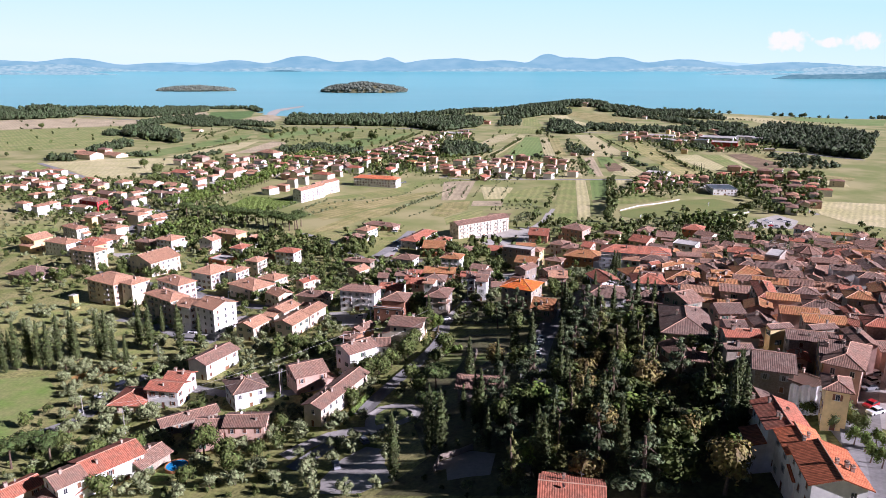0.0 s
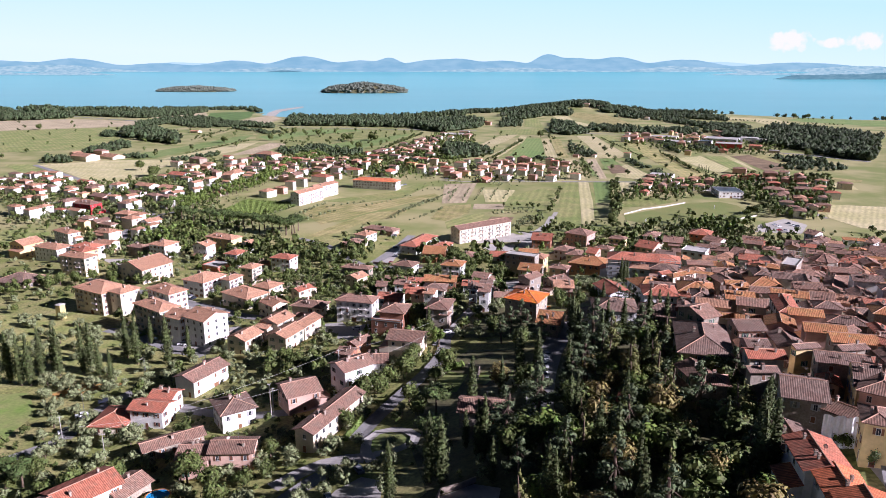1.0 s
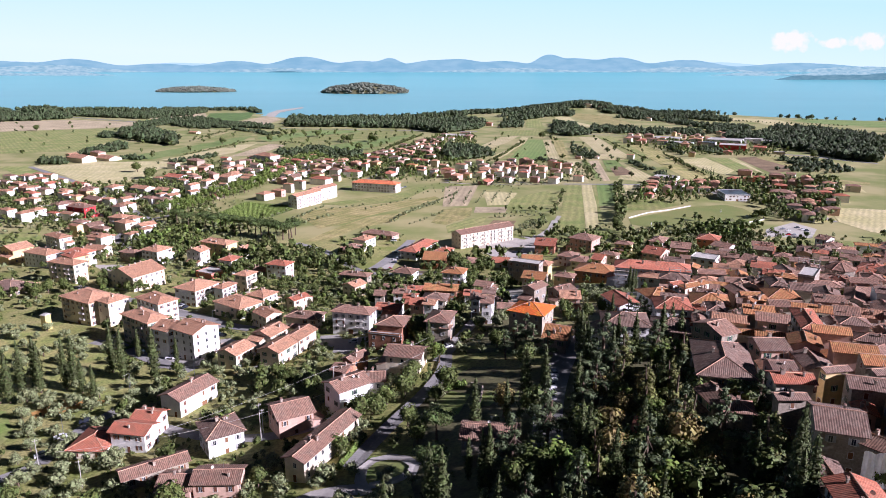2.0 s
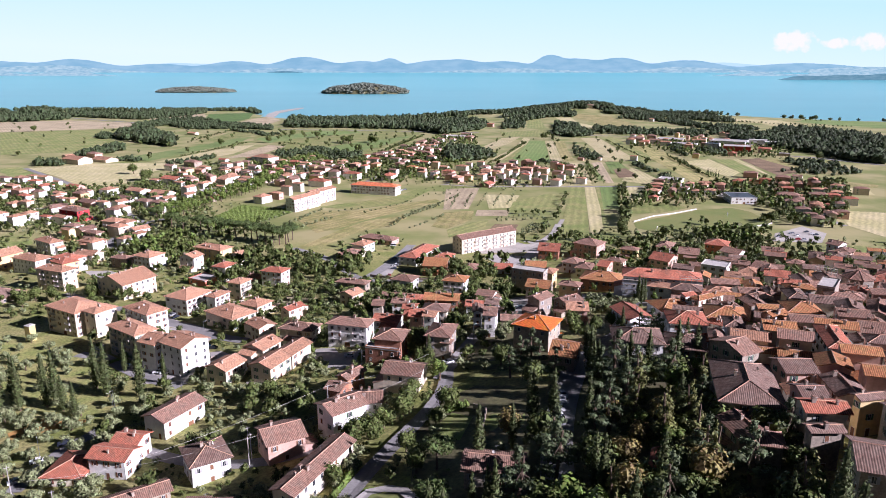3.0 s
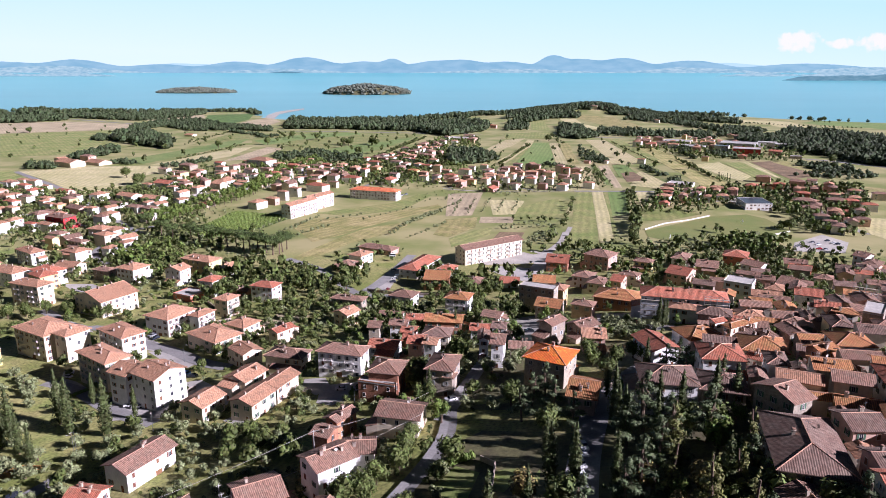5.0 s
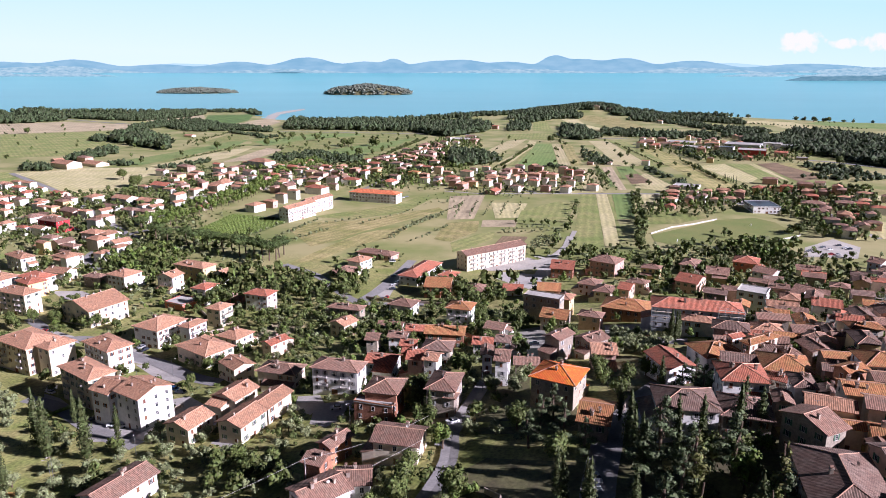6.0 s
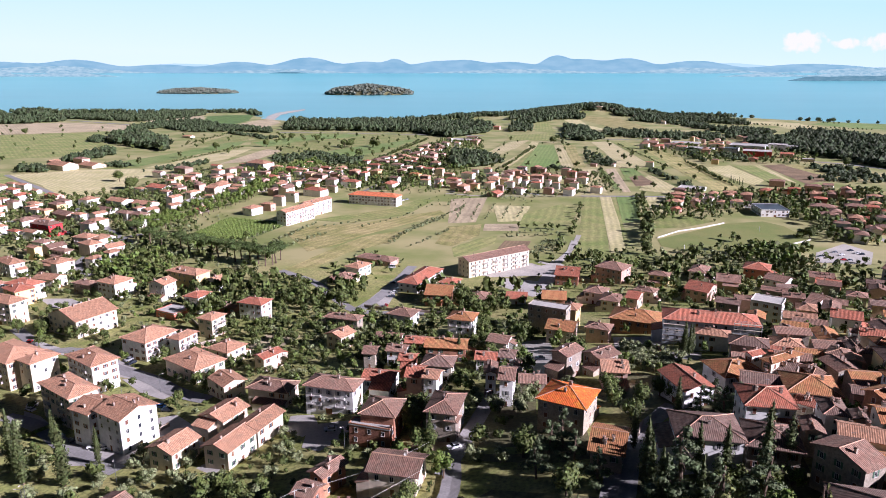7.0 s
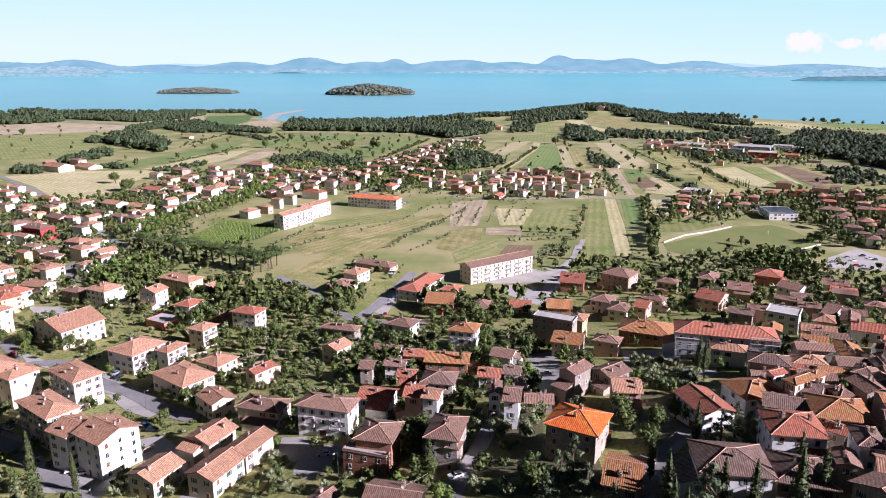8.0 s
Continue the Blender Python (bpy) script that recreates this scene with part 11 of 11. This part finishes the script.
def wire_pole(x, y, h=9.0):
    s = Shape()
    s.tube((0, 0, -0.8), (0, 0, h), 0.16, 0.1, 7)
    s.box(-0.7, -0.05, h - 0.6, 0.7, 0.05, h - 0.5)
    for k in (-0.6, 0, 0.6):
        s.tube((k, 0, h - 0.5), (k, 0, h - 0.25), 0.05, 0.04, 5)
    ob = new("power_pole", s.mesh("power_pole", [CONCRETE]))
    ob.matrix_basis = pose(x, y, ground_z(x, y), 0, 0, 30)
    return tagged(ob, "pale concrete pole carrying power wires", "pole", "power poles")


def wire(a, b, sag=1.6):
    pts = []
    for i in range(13):
        t = i / 12
        pts.append(Vector((a[0] + (b[0] - a[0]) * t, a[1] + (b[1] - a[1]) * t, a[2] + (b[2] - a[2]) * t - 4 * sag * t * (1 - t))))
    across_way = Vector((a[1] - b[1], b[0] - a[0], 0)).normalized() * 0.035
    up = Vector((0, 0, 0.035))
    ring = [p + o for p in pts for o in (across_way, up, -across_way, -up)]
    faces = [(4 * i + k, 4 * i + (k + 1) % 4, 4 * i + 4 + (k + 1) % 4, 4 * i + 4 + k) for i in range(12) for k in range(4)]
    me = bpy.data.meshes.new("power_wire")
    me.from_pydata(ring, [], faces + [(3, 2, 1, 0), (48, 49, 50, 51)])
    me.materials.append(FRAME)
    return tagged(new("power_wire", me), "pale power wire strung between poles", "wire", "power wires")


def garden_wall(pts, h=1.6, th=0.35, material=None, label="weathered plastered garden wall"):
    s = Shape()
    for (x0, y0), (x1, y1) in zip(pts, pts[1:]):
        k = max(1, int(math.hypot(x1 - x0, y1 - y0) / 6))
        d = math.hypot(x1 - x0, y1 - y0) or 1
        nx, ny = -(y1 - y0) / d * th / 2, (x1 - x0) / d * th / 2
        for i in range(k):
            a = (x0 + (x1 - x0) * i / k, y0 + (y1 - y0) * i / k)
            b = (x0 + (x1 - x0) * (i + 1) / k, y0 + (y1 - y0) * (i + 1) / k)
            za, zb = ground_z(*a), ground_z(*b)
            lo = [(a[0] - nx, a[1] - ny, za - 0.6), (b[0] - nx, b[1] - ny, zb - 0.6), (b[0] + nx, b[1] + ny, zb - 0.6), (a[0] + nx, a[1] + ny, za - 0.6)]
            hi = [(p[0], p[1], p[2] + 0.6 + h) for p in lo]
            s.face(hi)
            for i0 in range(4):
                j0 = (i0 + 1) % 4
                s.face([lo[i0], lo[j0], hi[j0], hi[i0]])
    ob = new("garden_wall", s.mesh("garden_wall", [material or STONE]))
    return tagged(ob, label, "wall", kind="structure")


def goal(x, y, yaw):
    base = empty("football_goal", x, y, ground_z(x, y) + 0.1, yaw)
    for k in (-3.66, 3.66):
        s = Shape()
        s.tube((k, 0, 0), (k, 0, 2.44), 0.12, 0.12, 6)
        part("post", s, CLOTH, base)
        s = Shape()
        s.tube((k, 0, 2.44), (k, 1.8, 0), 0.06, 0.06, 5)
        part("stay", s, CLOTH, base)
    s = Shape()
    s.tube((-3.66, 0, 2.44), (3.66, 0, 2.44), 0.12, 0.12, 6)
    part("crossbar", s, CLOTH, base)
    return tagged(base, "white football goal at the edge of the pitch", "goal", "football goals")


def vine_rows(poly, turn, gap, label):
    """Rows of vines across a plot, as one mesh."""
    rnd = random.Random(77)
    s = Shape()
    c, sn = math.cos(radians(turn)), math.sin(radians(turn))
    us = [x * c + y * sn for x, y in poly]
    vs = [y * c - x * sn for x, y in poly]
    v = min(vs)
    while v < max(vs):
        u = min(us)
        while u < max(us):
            x, y = u * c - v * sn, u * sn + v * c
            if inside(x, y, poly) and rnd.random() < 0.93:
                clump(s, rnd, x, y, ground_z(x, y), rnd.uniform(0.55, 0.8), rnd.uniform(1.3, 1.9))
            u += 1.7
        v += gap
    return tagged(new("vine_rows", s.mesh("vine_rows", [LEAF["vine"]])), label, "vines", kind="stuff")


def hedge(pts, w, h, leaf, label):
    rnd = random.Random(len(pts) + int(pts[0][0]))
    s = Shape()
    for (x0, y0), (x1, y1) in zip(pts, pts[1:]):
        k = max(2, int(math.hypot(x1 - x0, y1 - y0) / 0.7))
        for i in range(k):
            x, y = x0 + (x1 - x0) * i / k, y0 + (y1 - y0) * i / k
            clump(s, rnd, x, y, ground_z(x, y), w * rnd.uniform(0.8, 1.1), h * rnd.uniform(0.85, 1.1))
    return tagged(new("garden_hedge", s.mesh("garden_hedge", [LEAF[leaf]])), label, "hedge")


yellow_tower(-194.4, 347.0)
octagon_church(189.9, 349.0, 10, 6.8, 9.5)
pool(-74.6, 172.7, 3.0)
scaffold(88.3, 357.2, -15, 9, 1.2, 9.5)
scaffold(113.8, 350.1, -15, 10, 1.2, 9.5)
scaffold(99.7, 346.4, -20, 12, 1.2, 6)
scaffold(172.8, 345.9, -35, 9, 1.3, 14)
sheeting(84.7, 146.4, -12, 9, 7.5)
wire_pole(-38.1, 247.9)
wire_pole(-55.7, 220.4)
wire_pole(-55.8, 218.0)
wire_pole(-121.9, 213.3)
wire_pole(-101.1, 198.7)
wire_pole(-57.8, 224.8)
wire_pole(-35.6, 228.8)
wire((-102.6, 202.0, -106.3), (-38.1, 247.9, -100.2))
wire((-38.1, 247.9, -100.2), (-5.8, 262.4, -95.4))
wire((-110.8, 204.3, -106.6), (-55.8, 218.0, -101.8))
wire((-55.8, 218.0, -101.8), (-7.0, 250.6, -95.9))
lamp_post(-121.4, 333.3)
lamp_post(-112.1, 344.6)
lamp_post(-31.2, 282.5)
lamp_post(-97.4, 277.5)
lamp_post(-124.2, 231.8)
lamp_post(-117.6, 266.9)
lamp_post(-116.7, 264.1)
lamp_post(10.9, 295.4)
lamp_post(374.0, 785.3)
lamp_post(193.2, 572.6)
lamp_post(79.5, 339.9)
lamp_post(60.5, 500.4)
lamp_post(-31.7, 495.5)
garden_wall([(12.0, 228.8), (11.2, 222.6), (9.3, 211.4), (8.5, 208.0)])
garden_wall([(8.4, 233.1), (12.0, 228.8)])
garden_wall([(4.9, 449.0), (-13.8, 455.5), (-31.3, 460.1), (-48.2, 468.5)])
garden_wall([(-119.4, 399.4), (-111.4, 406.9), (-155.9, 470.2)])
garden_wall([(-94.0, 205.9), (-88.9, 195.6), (-80.3, 197.9)])
garden_wall([(-2.2, 149.1), (-0.9, 155.0), (4.0, 156.1), (7.5, 157.7)])
garden_wall([(168.2, 649.4), (193.6, 676.3), (218.1, 690.9), (246.4, 712.6)], 1.2, 0.3, FRAME, "low white wall beside the pitch")
garden_wall([(234.3, 607.2), (291.1, 647.9)], 1.2, 0.3, FRAME, "low white wall beside the pitch")
garden_wall([(-100.3, 305.7), (-95.8, 312.6)])
garden_wall([(47.9, 272.5), (50.5, 268.6), (53.9, 276.3)])
goal(178.2, 613.2, 70)
goal(265.7, 684.1, 70)
vine_rows([(-218.6, 639.3), (-206.1, 731.8), (-141.9, 700.8), (-157.4, 652.4), (-192.6, 611.1)], 62, 3.2, "green vine rows on the plain")
hedge([(-2.5, 231.4), (2.0, 233.6), (7.0, 235.1)], 1.3, 2.2, "lime", "clipped bright green garden hedge")
hedge([(-28.4, 192.6), (-26.2, 198.8), (-23.3, 209.4)], 1.1, 2.0, "lime", "clipped bright green garden hedge")
hedge([(-56.6, 250.2), (-51.1, 261.1)], 0.8, 1.5, "lime", "clipped bright green garden hedge")
hedge([(-144.6, 310.2), (-139.4, 317.6)], 0.8, 1.4, "lime", "clipped bright green garden hedge")
